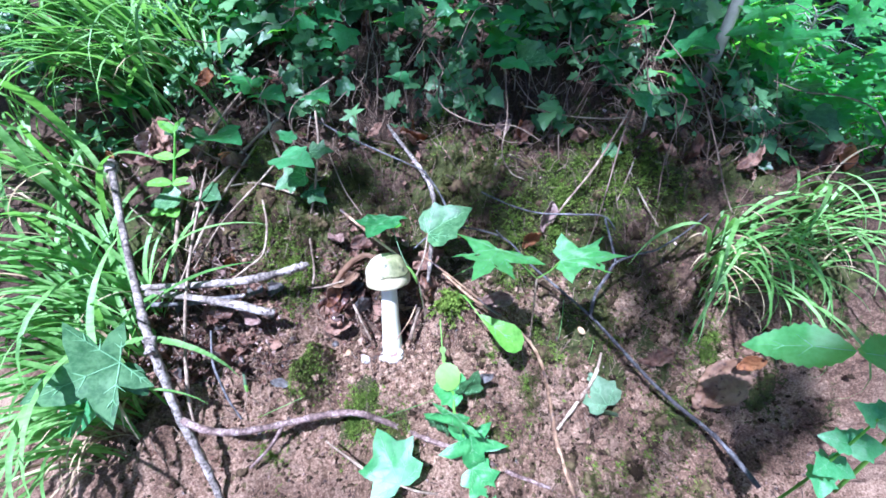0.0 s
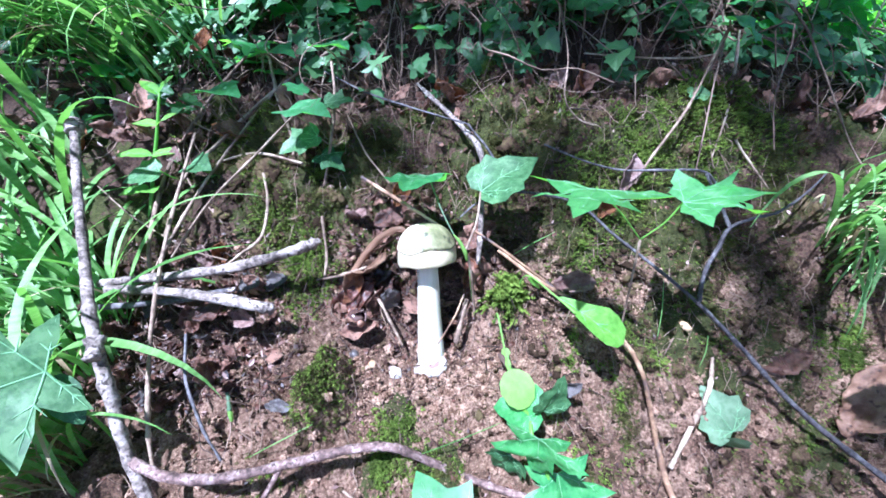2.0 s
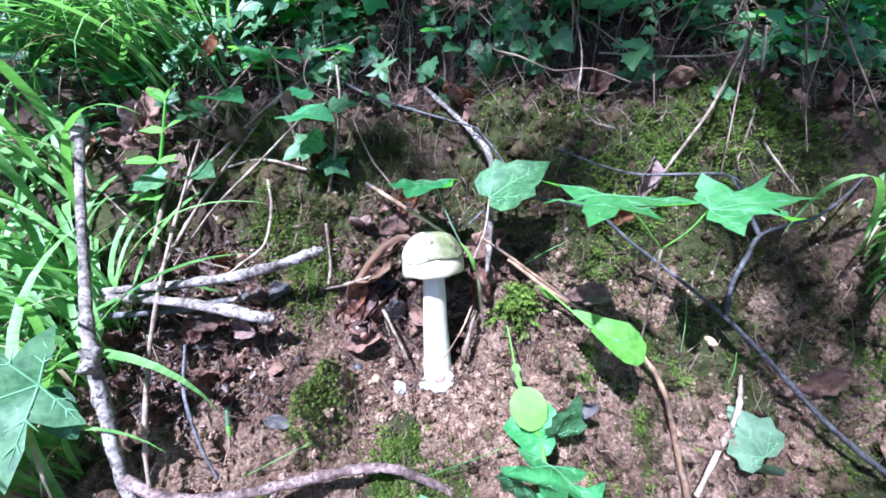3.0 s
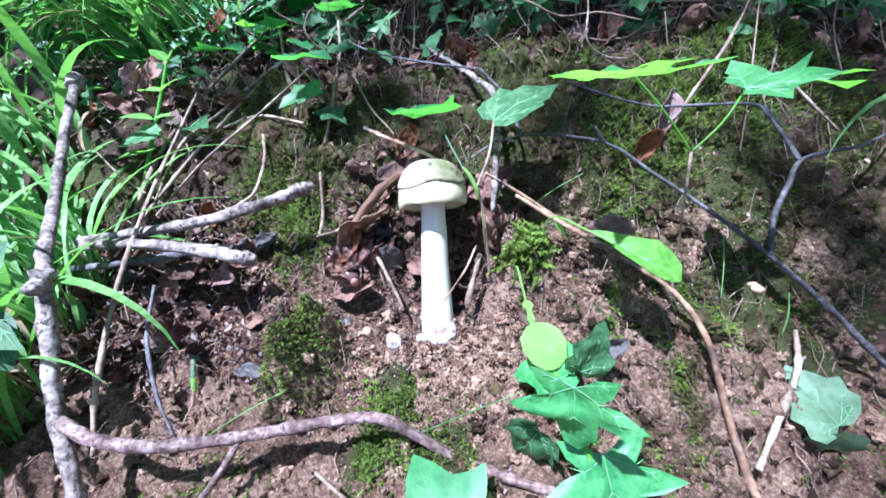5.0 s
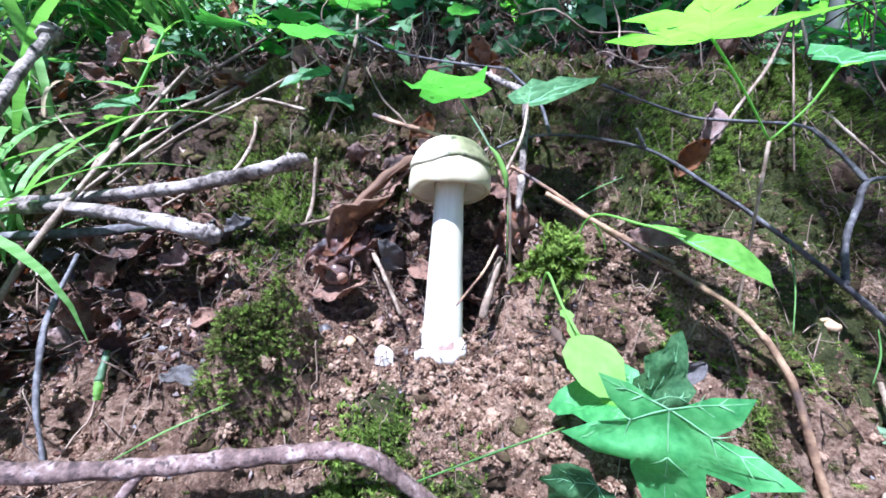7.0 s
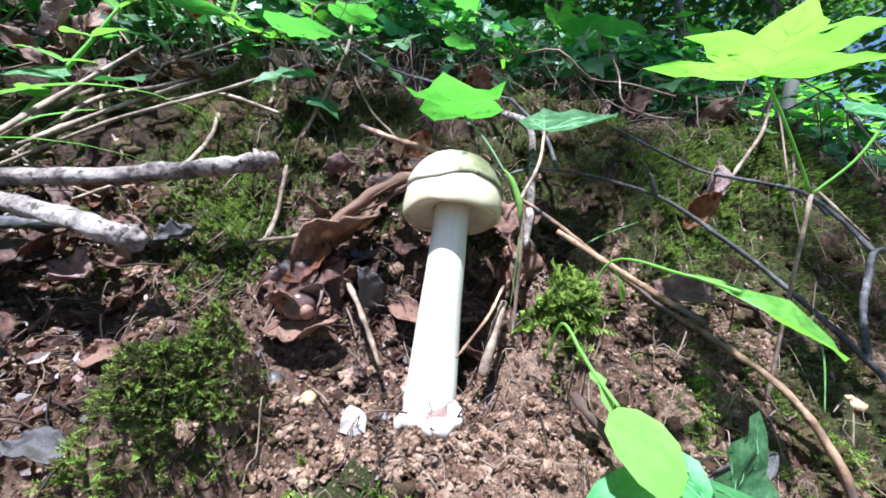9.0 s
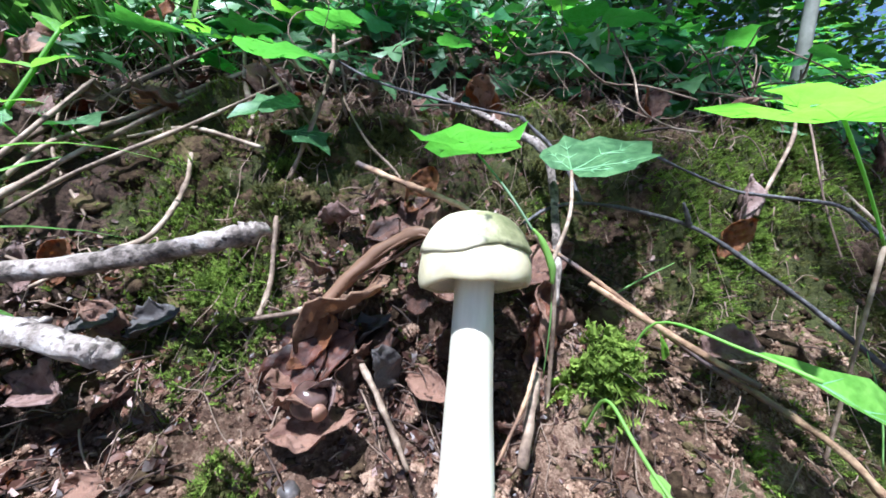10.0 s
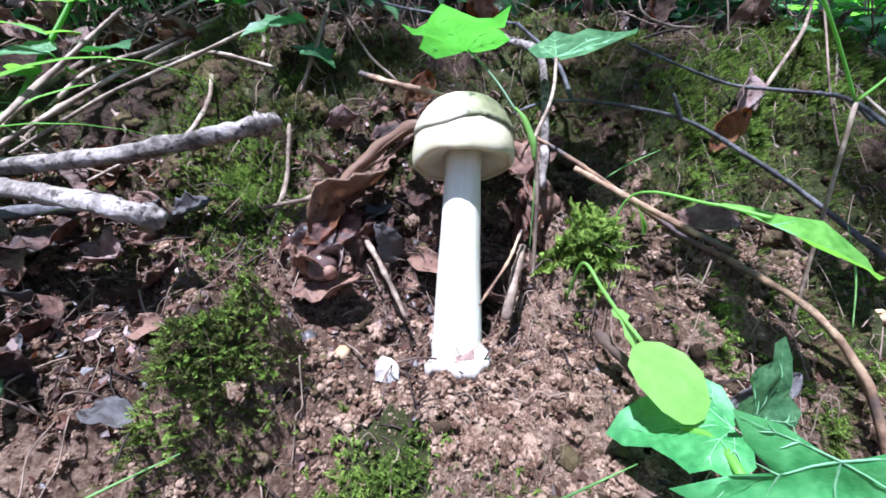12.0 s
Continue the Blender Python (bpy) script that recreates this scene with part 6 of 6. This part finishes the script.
def flake(at, normal, size, r):
    n = Vector(normal).normalized()
    a = n.orthogonal().normalized()
    a.rotate(Matrix.Rotation(r.uniform(0, 6.28), 3, n))
    b = n.cross(a)
    k = r.randint(4, 6)
    c = Vector(at)
    pts = []
    for i in range(k):
        t = 6.283 * i / k
        pts.append(tuple(c + a * math.cos(t) * size * r.uniform(0.6, 1.3) + b * math.sin(t) * size * r.uniform(0.3, 0.8) + n * size * r.uniform(-0.1, 0.5)))
    return [tuple(c)] + pts, [(0, 1 + i, 1 + (i + 1) % k) for i in range(k)]


flakes = {"dark": [], "pale": []}
straws = []
for k in range(7000):
    u = r.random()
    if u < 0.25:
        x, y, big = r.uniform(-0.34, -0.16), r.uniform(0.29, 0.4), 1.3
    elif u < 0.42:
        x, y, big = r.gauss(-0.07, 0.04), r.gauss(0.37, 0.025), 1.2
    elif u < 0.8:
        x, y, big = r.uniform(-0.3, 0.45), r.uniform(0.2, 0.5), 1.0
    else:
        x, y, big = r.uniform(-0.4, 0.5), r.uniform(0.46, 0.75), 2.4
    n = ground_normal(x, y) + Vector((r.gauss(0, 0.5), r.gauss(0, 0.5), 0))
    flakes["pale" if r.random() < 0.05 else "dark"].append(flake(on_ground(x, y, 0.001), n, big * r.uniform(0.001, 0.003), r))
    if k % (9 if big == 1.3 else 5) == 0:
        q = Vector((r.gauss(0, 1), r.gauss(0, 1), r.gauss(0, 0.35))).normalized() * r.uniform(0.004, 0.02) * big
        p = Vector(on_ground(x + r.gauss(0, 0.02), y + r.gauss(0, 0.01), 0.002))
        straws.append(tube_data([p, p + q * 0.5 + Vector((0, 0, 0.001)), p + q], [0.00035 * big, 0.0004 * big, 0.0002], 4, 2, 0.1, seed=k))
joined("leaf_fragments", flakes["dark"], M_DEAD, "crumbled dark brown leaf fragments in the soil", "litter", smooth=False)
joined("leaf_fragments", flakes["pale"], M_DEAD_PALE, "crumbled pinkish leaf fragments in the soil", "litter", smooth=False)
joined("straw_bits", straws, M_ROOT, "short broken twigs and straws on the soil", "litter")


# ---- ivy cover on the upper bank ----
def ivy_place(x, y, r, lift):
    n = Vector((r.gauss(0, 0.35), -0.55 + r.gauss(0, 0.3), 0.85))
    way = Vector((r.gauss(0, 0.7), -0.6 + r.gauss(0, 0.5), -0.25 + r.gauss(0, 0.3)))
    return leaf_pose((x, y, ground_z(x, y) + lift), way, n, 1.0)


IVY_MESHES = [leaf_mesh("leaf", o, (0, 0.25), m, rings=2, fold=f, droop=0.2, ripple=0.1, seed=k * 2.2) for k, (o, m, f) in enumerate([(IVY, M_IVY, 0.12), (IVY_BROAD, M_IVY, 0.2), (IVY, M_IVY_BRIGHT, 0.1), (IVY_STAR, M_IVY, 0.12), (IVY_BROAD, M_IVY, 0.1)])]
r = random.Random(31)
ivy = thing("ivy", on_ground(0.0, 0.62), "dark green ivy trailing over the upper bank", "ivy")
count = 0
while count < 300:
    x, y = r.uniform(-0.55, 0.62), 0.49 + 0.33 * r.random() ** 0.8
    lift = r.uniform(0.015, 0.085) * min(1.0, (y - 0.44) / 0.12)
    if noise.noise((x * 17, y * 17, 5.0)) < 0.1 - 0.9 * (y - 0.52):
        continue
    ob = new("leaf", r.choice(IVY_MESHES))
    attach(ob, ivy)
    ob.matrix_basis = ivy_place(x, y, r, lift) @ Matrix.Scale(r.uniform(0.013, 0.036), 4)
    count += 1
for k in range(110):
    x, y = r.uniform(-0.4, 0.6), r.uniform(0.54, 0.9)
    pts = root_line(x, y, r.uniform(3.6, 5.8), r.uniform(0.1, 0.25), r, r.uniform(0.02, 0.06))
    stick("vine", pts, [0.0008, 0.0008, 0.0006], M_STRAW if k % 4 == 0 else M_ROOT, ivy, sides=5, per=3)


CREST_LEAVES = [leaf_mesh("leaf", o, (0, 0.25), m, rings=3, fold=0.1, droop=0.18, ripple=0.16, seed=k * 3.1) for k, (o, m) in enumerate([(IVY, M_IVY_BRIGHT), (IVY_BROAD, M_IVY_BRIGHT), (IVY, M_IVY), (MAPLE, M_MAPLE)])]
for k in range(34):  # leafy shoots standing along the crest
    x, y = -0.5 + 1.0 * (k + r.random()) / 34, r.uniform(0.53, 0.74)
    x *= 0.8 + 0.7 * (y - 0.5)
    foot = Vector(on_ground(x, y, -0.004))
    tall = r.uniform(0.035, 0.09)
    shoot = thing("ivy_shoot", foot, "upright leafy shoot with lobed green leaves on the crest", "ivy", "shoots on the crest")
    top = foot + Vector((r.gauss(0, 0.012), r.gauss(-0.012, 0.01), tall))
    stick("stem", [tuple(foot), tuple(foot.lerp(top, 0.5) + Vector((r.gauss(0, 0.005), 0, 0))), tuple(top)], [0.0008, 0.0008, 0.0006], M_DULL, shoot, sides=5, per=4)
    for j in range(r.randint(2, 4)):
        p = foot.lerp(top, 1.0 - 0.22 * j)
        ob = new("leaf", r.choice(CREST_LEAVES))
        attach(ob, shoot)
        a = r.uniform(0, 6.283)
        ob.matrix_basis = leaf_pose(p, (math.cos(a), math.sin(a) - 0.5, r.uniform(-0.15, 0.2)), (r.gauss(0, 0.2), -0.15 + r.gauss(0, 0.2), 1), r.uniform(0.028, 0.044))


def leaf_piece(me, m):
    return [tuple(m @ v.co) for v in me.vertices], [tuple(p.vertices) for p in me.polygons]


far_dark, far_light = [], []
for k in range(10500):
    y = 0.6 + 2.8 * r.random() ** 2.0
    x = r.uniform(-1.1, 1.2) * (0.45 + y * 0.8)
    if noise.noise((x * 13, y * 13, 6.0)) < -0.08 + 0.14 * (y < 0.8):
        continue
    me = r.choice(IVY_MESHES)
    piece = leaf_piece(me, ivy_place(x, y, r, r.uniform(0.01, 0.07)) @ Matrix.Scale(r.uniform(0.013, 0.036) * min(1.5, 0.8 + 0.3 * y), 4))
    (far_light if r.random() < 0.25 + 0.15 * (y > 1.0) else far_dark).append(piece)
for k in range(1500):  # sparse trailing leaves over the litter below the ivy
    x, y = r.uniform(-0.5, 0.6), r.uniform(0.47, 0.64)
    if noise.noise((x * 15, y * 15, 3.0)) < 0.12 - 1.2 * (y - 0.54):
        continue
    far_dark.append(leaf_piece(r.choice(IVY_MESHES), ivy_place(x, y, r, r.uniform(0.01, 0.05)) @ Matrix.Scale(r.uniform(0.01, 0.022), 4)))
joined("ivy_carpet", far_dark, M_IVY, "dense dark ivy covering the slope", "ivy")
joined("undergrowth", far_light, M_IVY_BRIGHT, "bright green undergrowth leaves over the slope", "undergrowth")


# ---- plants on the flank of the bank ----
def leafy_plant(name, at, height, lean, leaves, size, outline, mat, label, seed, category="shrub", twig=M_WOOD_FAR, thick=0.003):
    r = random.Random(seed)
    root = thing(name, on_ground(*at), label, category)
    base = Vector(on_ground(at[0], at[1], -0.01))
    top = base + Vector((lean[0], lean[1], height))
    line = spline([base, base.lerp(top, 0.5) + Vector((r.gauss(0, 0.02), r.gauss(0, 0.02), 0)) * height, top], 10)
    stick("stem", [tuple(p) for p in line[::4]] + [tuple(top)], [thick, thick * 0.7, thick * 0.4], twig, root)
    me = leaf_mesh("leaf", outline, (0, 0.3), mat, rings=2, fold=0.1, droop=0.15, ripple=0.1, seed=seed)
    for k in range(leaves):
        p = line[r.randrange(len(line) // 4, len(line))]
        a = r.uniform(0, 6.283)
        out = Vector((math.cos(a), math.sin(a), r.uniform(-0.1, 0.5)))
        reach = height * r.uniform(0.08, 0.4)
        tip = p + out * reach
        if k % 3 == 0:
            stick("twig", [tuple(p), tuple(p.lerp(tip, 0.5) + Vector((0, 0, 0.01))), tuple(tip)], [thick * 0.35, thick * 0.3, thick * 0.2], twig, root, sides=4, per=2)
        ob = new("leaf", me)
        attach(ob, root)
        ob.matrix_basis = leaf_pose(tip, out + Vector((0, -0.3, -0.4)), (r.gauss(0, 0.3), -0.3 + r.gauss(0, 0.3), 1), size * r.uniform(0.6, 1.2))
    return root


herb = thing("leafy_plant", on_ground(0.32, 0.22), "small light green leafy plant on the slope", "plant")
stick("stem", [on_ground(0.325, 0.23, -0.004), (0.318, 0.222, 0.02), (0.308, 0.216, 0.09), (0.305, 0.215, 0.135)], [0.0014, 0.0012, 0.001, 0.0007], M_FRESH, herb)
for k, (at, way, size) in enumerate((((0.307, 0.216, 0.1), (-0.8, 0.2, 0.1), 0.024), ((0.307, 0.216, 0.1), (0.8, -0.2, 0.2), 0.03), ((0.305, 0.215, 0.133), (-0.5, 0.3, 0.5), 0.022), ((0.305, 0.215, 0.133), (0.7, 0.1, 0.4), 0.03), ((0.311, 0.218, 0.07), (-0.6, -0.4, 0.1), 0.028), ((0.312, 0.218, 0.068), (0.6, -0.4, -0.1), 0.026), ((0.315, 0.22, 0.05), (-0.3, -0.7, -0.1), 0.03))):
    big_leaf(IVY_BROAD, (0, 0.35), M_IVY_BRIGHT, [(0, 1.0)], leaf_pose(at, way, (0, -0.5, 0.9), size * 0.75), herb, "leaf", vein=0.014, seed=k * 1.1)
nettle = thing("leafy_plant", on_ground(0.46, 0.27), "green plant with a large toothed leaf", "plant")
stick("stem", [on_ground(0.46, 0.27, -0.005), (0.41, 0.26, 0.06), (0.35, 0.256, 0.13), (0.312, 0.256, 0.158)], [0.002, 0.0018, 0.0014, 0.001], M_FRESH, nettle)
TOOTHED = mirrored([(0, 0)] + [(0.27 * math.sin(math.pi * (k / 22) ** 0.8) * (1.08 if k % 2 else 0.94), k / 22) for k in range(1, 22)] + [(0, 1.0)])
big_leaf(TOOTHED, (0, 0.45), M_MAPLE, [(0, 1.0)], leaf_pose((0.312, 0.256, 0.156), (-0.85, 0.45, -0.3), (0.0, -0.4, 0.9), 0.066), nettle, "leaf", "large toothed green leaf", 0.01, seed=1.0, rings=4)
big_leaf(TOOTHED, (0, 0.45), M_MAPLE, [(0, 1.0)], leaf_pose((0.314, 0.256, 0.154), (0.9, 0.0, -0.1), (0.1, -0.45, 0.9), 0.06), nettle, "leaf", "large toothed green leaf", 0.01, seed=2.0, rings=4)
for k, (x, y, h, lx, ly, n) in enumerate(((0.5, 0.66, 0.2, -0.04, -0.03, 50), (0.6, 0.7, 0.24, -0.05, -0.06, 55), (0.76, 0.85, 0.36, -0.08, -0.08, 55), (0.56, 0.86, 0.28, 0.0, -0.06, 50), (0.68, 0.58, 0.26, -0.06, -0.02, 50), (0.95, 1.15, 0.6, -0.05, -0.1, 60), (0.44, 0.8, 0.2, 0.05, -0.05, 40), (0.95, 0.75, 0.45, -0.1, 0.0, 55), (1.3, 1.5, 0.8, -0.1, -0.1, 60), (0.2, 1.3, 0.2, 0.05, -0.05, 16), (-0.5, 1.4, 0.2, 0.05, -0.05, 16), (0.82, 0.6, 0.32, -0.06, 0.0, 50), (0.7, 1.15, 0.5, 0.0, -0.1, 60), (1.1, 0.95, 0.55, -0.1, -0.05, 55), (0.36, 0.95, 0.16, 0.02, -0.05, 24))):
    leafy_plant("maple_sapling", (x, y), h, (lx, ly), int(n * 2.0), 0.032, MAPLE, M_MAPLE, "bright green maple sapling on the wooded slope", 40 + k, thick=0.002)
stick("sapling_trunk", [(0.345, 0.62, ground_z(0.345, 0.62) - 0.02), (0.37, 0.64, 0.45), (0.41, 0.67, 0.72), (0.47, 0.7, 1.05), (0.55, 0.74, 1.5)], [0.0075, 0.007, 0.0065, 0.006, 0.005], M_WOOD_FAR, None, "slender pale sapling trunk leaning over the bank", "trunk", per=8)


# ---- woodland behind ----
def tree(at, height, trunk, crown, leaves, seed, leaf=0.12):
    r = random.Random(seed)
    base = Vector(on_ground(at[0], at[1], -0.1))
    root = thing("tree", base, "tall leafy woodland tree on the slope", "tree", "woodland trees")
    top = base + Vector((r.gauss(0, 0.3), r.gauss(0, 0.3), height))
    stick("trunk", [tuple(base), tuple(base.lerp(top, 0.4) + Vector((r.gauss(0, 0.1), 0, 0))), tuple(top)], [trunk, trunk * 0.75, trunk * 0.3], M_WOOD_FAR, root, sides=10)
    pieces = []
    for k in range(26):
        p = base.lerp(top, r.uniform(0.08, 1.0))
        a = r.uniform(0, 6.283)
        end = p + Vector((math.cos(a), math.sin(a), r.uniform(-0.1, 0.5))) * crown * r.uniform(0.4, 1.0)
        stick("limb", [tuple(p), tuple(p.lerp(end, 0.5) + Vector((0, 0, 0.05))), tuple(end)], [trunk * 0.25, trunk * 0.18, trunk * 0.06], M_WOOD_FAR, root, sides=5, per=3)
        for j in range(leaves // 26):
            q = p.lerp(end, r.uniform(0.25, 1.1)) + Vector((r.gauss(0, 1), r.gauss(0, 1), r.gauss(0, 0.6))) * crown * 0.14
            m = leaf_pose(q, (r.gauss(0, 1), r.gauss(0, 1), r.gauss(-0.3, 0.5)), (r.gauss(0, 0.5), r.gauss(0, 0.5), 1), leaf * r.uniform(0.6, 1.3))
            pieces.append(([tuple(m @ Vector(v)) for v in ((0, 0, 0), (0.35, 0.4, 0.05), (0, 1, -0.1), (-0.35, 0.4, 0.05))], [(0, 1, 2, 3)]))
    verts, faces = [], []
    for v, f in pieces:
        b = len(verts)
        verts += v
        faces += [tuple(i + b for i in q) for q in f]
    attach(new("crown", mesh_of("crown", verts, faces, M_FAR_LEAF)), root)
    return root


for k, (x, y, h, w, c, n) in enumerate(((0.5, 2.7, 3.2, 0.04, 1.1, 5200), (1.6, 3.0, 3.6, 0.05, 1.2, 2400), (-0.8, 3.1, 3.4, 0.05, 1.2, 5200), (2.8, 3.2, 3.6, 0.05, 1.2, 2400), (-2.0, 3.0, 3.4, 0.05, 1.2, 4200), (-2.6, 4.5, 6, 0.1, 1.6, 5200), (-0.9, 5.2, 6, 0.12, 1.7, 5200), (0.6, 4.2, 5, 0.07, 1.5, 5200), (2.0, 4.8, 6, 0.1, 1.6, 5200), (3.6, 4.2, 5.5, 0.08, 1.5, 2600), (-4.5, 4.0, 6, 0.1, 1.6, 4200), (5.2, 5.5, 7, 0.12, 1.8, 4200),
                                          (-2.0, 8.5, 8, 0.14, 2.4, 5200), (1.2, 8.0, 8, 0.12, 2.4, 5200), (4.0, 8.5, 8, 0.14, 2.4, 2600), (-5.5, 8.5, 8, 0.14, 2.4, 4200), (7.5, 8.5, 8, 0.14, 2.4, 4200), (-0.5, 12.5, 10, 0.16, 3.2, 5200), (5.5, 13, 10, 0.16, 3.2, 2600), (-7, 13, 10, 0.16, 3.2, 4200), (11, 13, 10, 0.16, 3.2, 4200))):
    tree((x, y), h, w, c, n, 70 + k, 0.09 if y < 7 else 0.16)


# ---- an unseen tree behind, added so that its bough breaks the sunlight on the bank ----
def added_shade_tree():
    r = random.Random(90)
    base = Vector(on_ground(-1.5, -2.6, -0.1))
    root = thing("tree", base, "unseen leafy tree added to dapple the sunlight on the bank", "tree", "woodland trees")
    hub = Vector((-0.65, -0.95, 1.75))
    stick("trunk", [tuple(base), (-1.48, -2.55, 1.0), (-1.42, -2.5, 2.4), (-1.4, -2.45, 4.5)], [0.12, 0.1, 0.09, 0.05], M_WOOD_FAR, root, sides=12)
    stick("limb", [(-1.45, -2.5, 1.6), (-1.1, -1.8, 1.85), tuple(hub), (-0.3, -0.5, 1.75), (0.1, -0.2, 1.6)], [0.035, 0.028, 0.02, 0.012, 0.006], M_WOOD_FAR, root)
    me = leaf_mesh("leaf", MAPLE, (0, 0.25), M_MAPLE, rings=1, fold=0.1, droop=0.1, ripple=0.1)
    pieces = []
    for k in range(1700):
        x, y = r.uniform(-0.75, 1.0), r.uniform(0.05, 1.5)
        # Leaf density tuned by place: shaded areas filled, sunlit spots kept open.
        shade = 0.1 + 1.0 * noise.noise((x * 7.5, y * 7.5, 12.0)) + 0.45 * step(0.41, 0.48, y) * (1 - step(1.2, 1.5, y)) + 0.08 * step(0.46, 0.5, y) * (1 - step(0.6, 0.7, y)) * step(-0.1, 0.0, x) + 0.7 * math.exp(-((x + 0.22) ** 2 / 0.008 + (y - 0.5) ** 2 / 0.0014)) + 0.15 * step(0.08, 0.2, x) * step(0.36, 0.42, y) - 0.7 * step(-0.12, -0.24, x) - 0.35 * step(0.34, 0.24, y) + 0.2 * step(0.4, 0.46, y) * step(-0.1, 0.05, x) + 0.08 * step(0.2, 0.26, x) * (1 - step(0.5, 0.6, y))
        shade -= sum(1.3 * math.exp(-((x - a) ** 2 + (y - b) ** 2) / (w * w)) for a, b, w in ((0.1, 0.386, 0.05), (0.17, 0.44, 0.04), (-0.055, 0.35, 0.06), (-0.06, 0.28, 0.07), (-0.22, 0.36, 0.07), (-0.165, 0.39, 0.05), (-0.2, 0.29, 0.06), (0.03, 0.27, 0.08), (0.11, 0.3, 0.07), (-0.14, 0.28, 0.08), (0.6, 0.8, 0.25)))
        shade += 0.8 * math.exp(-((x + 0.06) ** 2 + (y - 0.455) ** 2) / 0.0036) + 0.45 * math.exp(-((x - 0.31) ** 2 + (y - 0.4) ** 2) / 0.006) + 0.55 * math.exp(-((x - 0.19) ** 2 + (y - 0.3) ** 2) / 0.004)
        if r.random() > shade:
            continue
        p = Vector((x, y, base_z(x, y))) + sun_way * r.uniform(1.35, 1.95)
        m = leaf_pose(p, (r.gauss(0, 1), r.gauss(0, 1), -0.2), (r.gauss(0, 0.4), r.gauss(0, 0.4) - 0.3, 1), r.uniform(0.04, 0.085))
        pieces.append(leaf_piece(me, m))
        if k % 20 == 0:
            stick("twig", [tuple(hub + Vector((r.uniform(-0.2, 0.5), r.uniform(-0.1, 0.5), 0))), tuple((hub + p) / 2 + Vector((0, 0, 0.05))), tuple(p)], [0.0018, 0.0014, 0.0008], M_WOOD_FAR, root, sides=5, per=4)
    verts, faces = [], []
    for v, f in pieces:
        b = len(verts)
        verts += v
        faces += [tuple(i + b for i in q) for q in f]
    attach(new("crown", mesh_of("crown", verts, faces, M_MAPLE)), root)


added_shade_tree()


def shade_canopy_tree(at, centre, reach, height, seed):
    """A tall tree, its broad high crown unseen and added to shade the wood behind."""
    r = random.Random(seed)
    base = Vector(on_ground(at[0], at[1], -0.1))
    root = thing("tree", base, "tall tree with an unseen high crown, added for shade", "tree", "woodland trees")
    top = Vector((*centre, height + 1.2))
    stick("trunk", [tuple(base), (at[0] + 0.05, at[1], height * 0.4), tuple(top)], [0.13, 0.1, 0.04], M_WOOD_FAR, root, sides=12)
    verts, faces = [], []
    for k in range(22):
        a = k * 2.4
        p = base.lerp(top, 0.55 + 0.4 * k / 22)
        end = Vector((centre[0] + math.cos(a) * reach * r.uniform(0.3, 1.0), centre[1] + math.sin(a) * reach * r.uniform(0.3, 1.0), height + r.uniform(-0.4, 0.9)))
        stick("limb", [tuple(p), tuple(p.lerp(end, 0.5) + Vector((0, 0, 0.15))), tuple(end)], [0.035, 0.025, 0.008], M_WOOD_FAR, root, sides=5, per=3)
        for j in range(95):
            q = p.lerp(end, r.uniform(0.75, 1.1)) + Vector((r.gauss(0, 1), r.gauss(0, 1), r.gauss(0, 0.5))) * reach * 0.16
            m = leaf_pose(q, (r.gauss(0, 1), r.gauss(0, 1), -0.2), (r.gauss(0, 0.4), r.gauss(0, 0.4), 1), r.uniform(0.14, 0.28))
            b = len(verts)
            verts += [tuple(m @ Vector(v)) for v in ((0, 0, 0), (0.4, 0.35, 0.05), (0.25, 0.75, 0.0), (0, 1, -0.1), (-0.25, 0.75, 0.0), (-0.4, 0.35, 0.05))]
            faces.append(tuple(range(b, b + 6)))
    attach(new("crown", mesh_of("crown", verts, faces, M_FAR_LEAF)), root)


shade_canopy_tree((-3.4, 0.2), (-2.6, 0.9), 1.9, 4.6, 5)
shade_canopy_tree((3.0, -0.4), (2.4, 0.6), 1.9, 5.2, 6)
shade_canopy_tree((-0.4, 6.4), (-0.2, 3.4), 2.2, 5.6, 7)
shade_canopy_tree((-2.4, 0.6), (-0.95, 0.42), 0.75, 4.3, 8)
shade_canopy_tree((2.2, 0.2), (0.5, 0.4), 0.75, 4.6, 9)
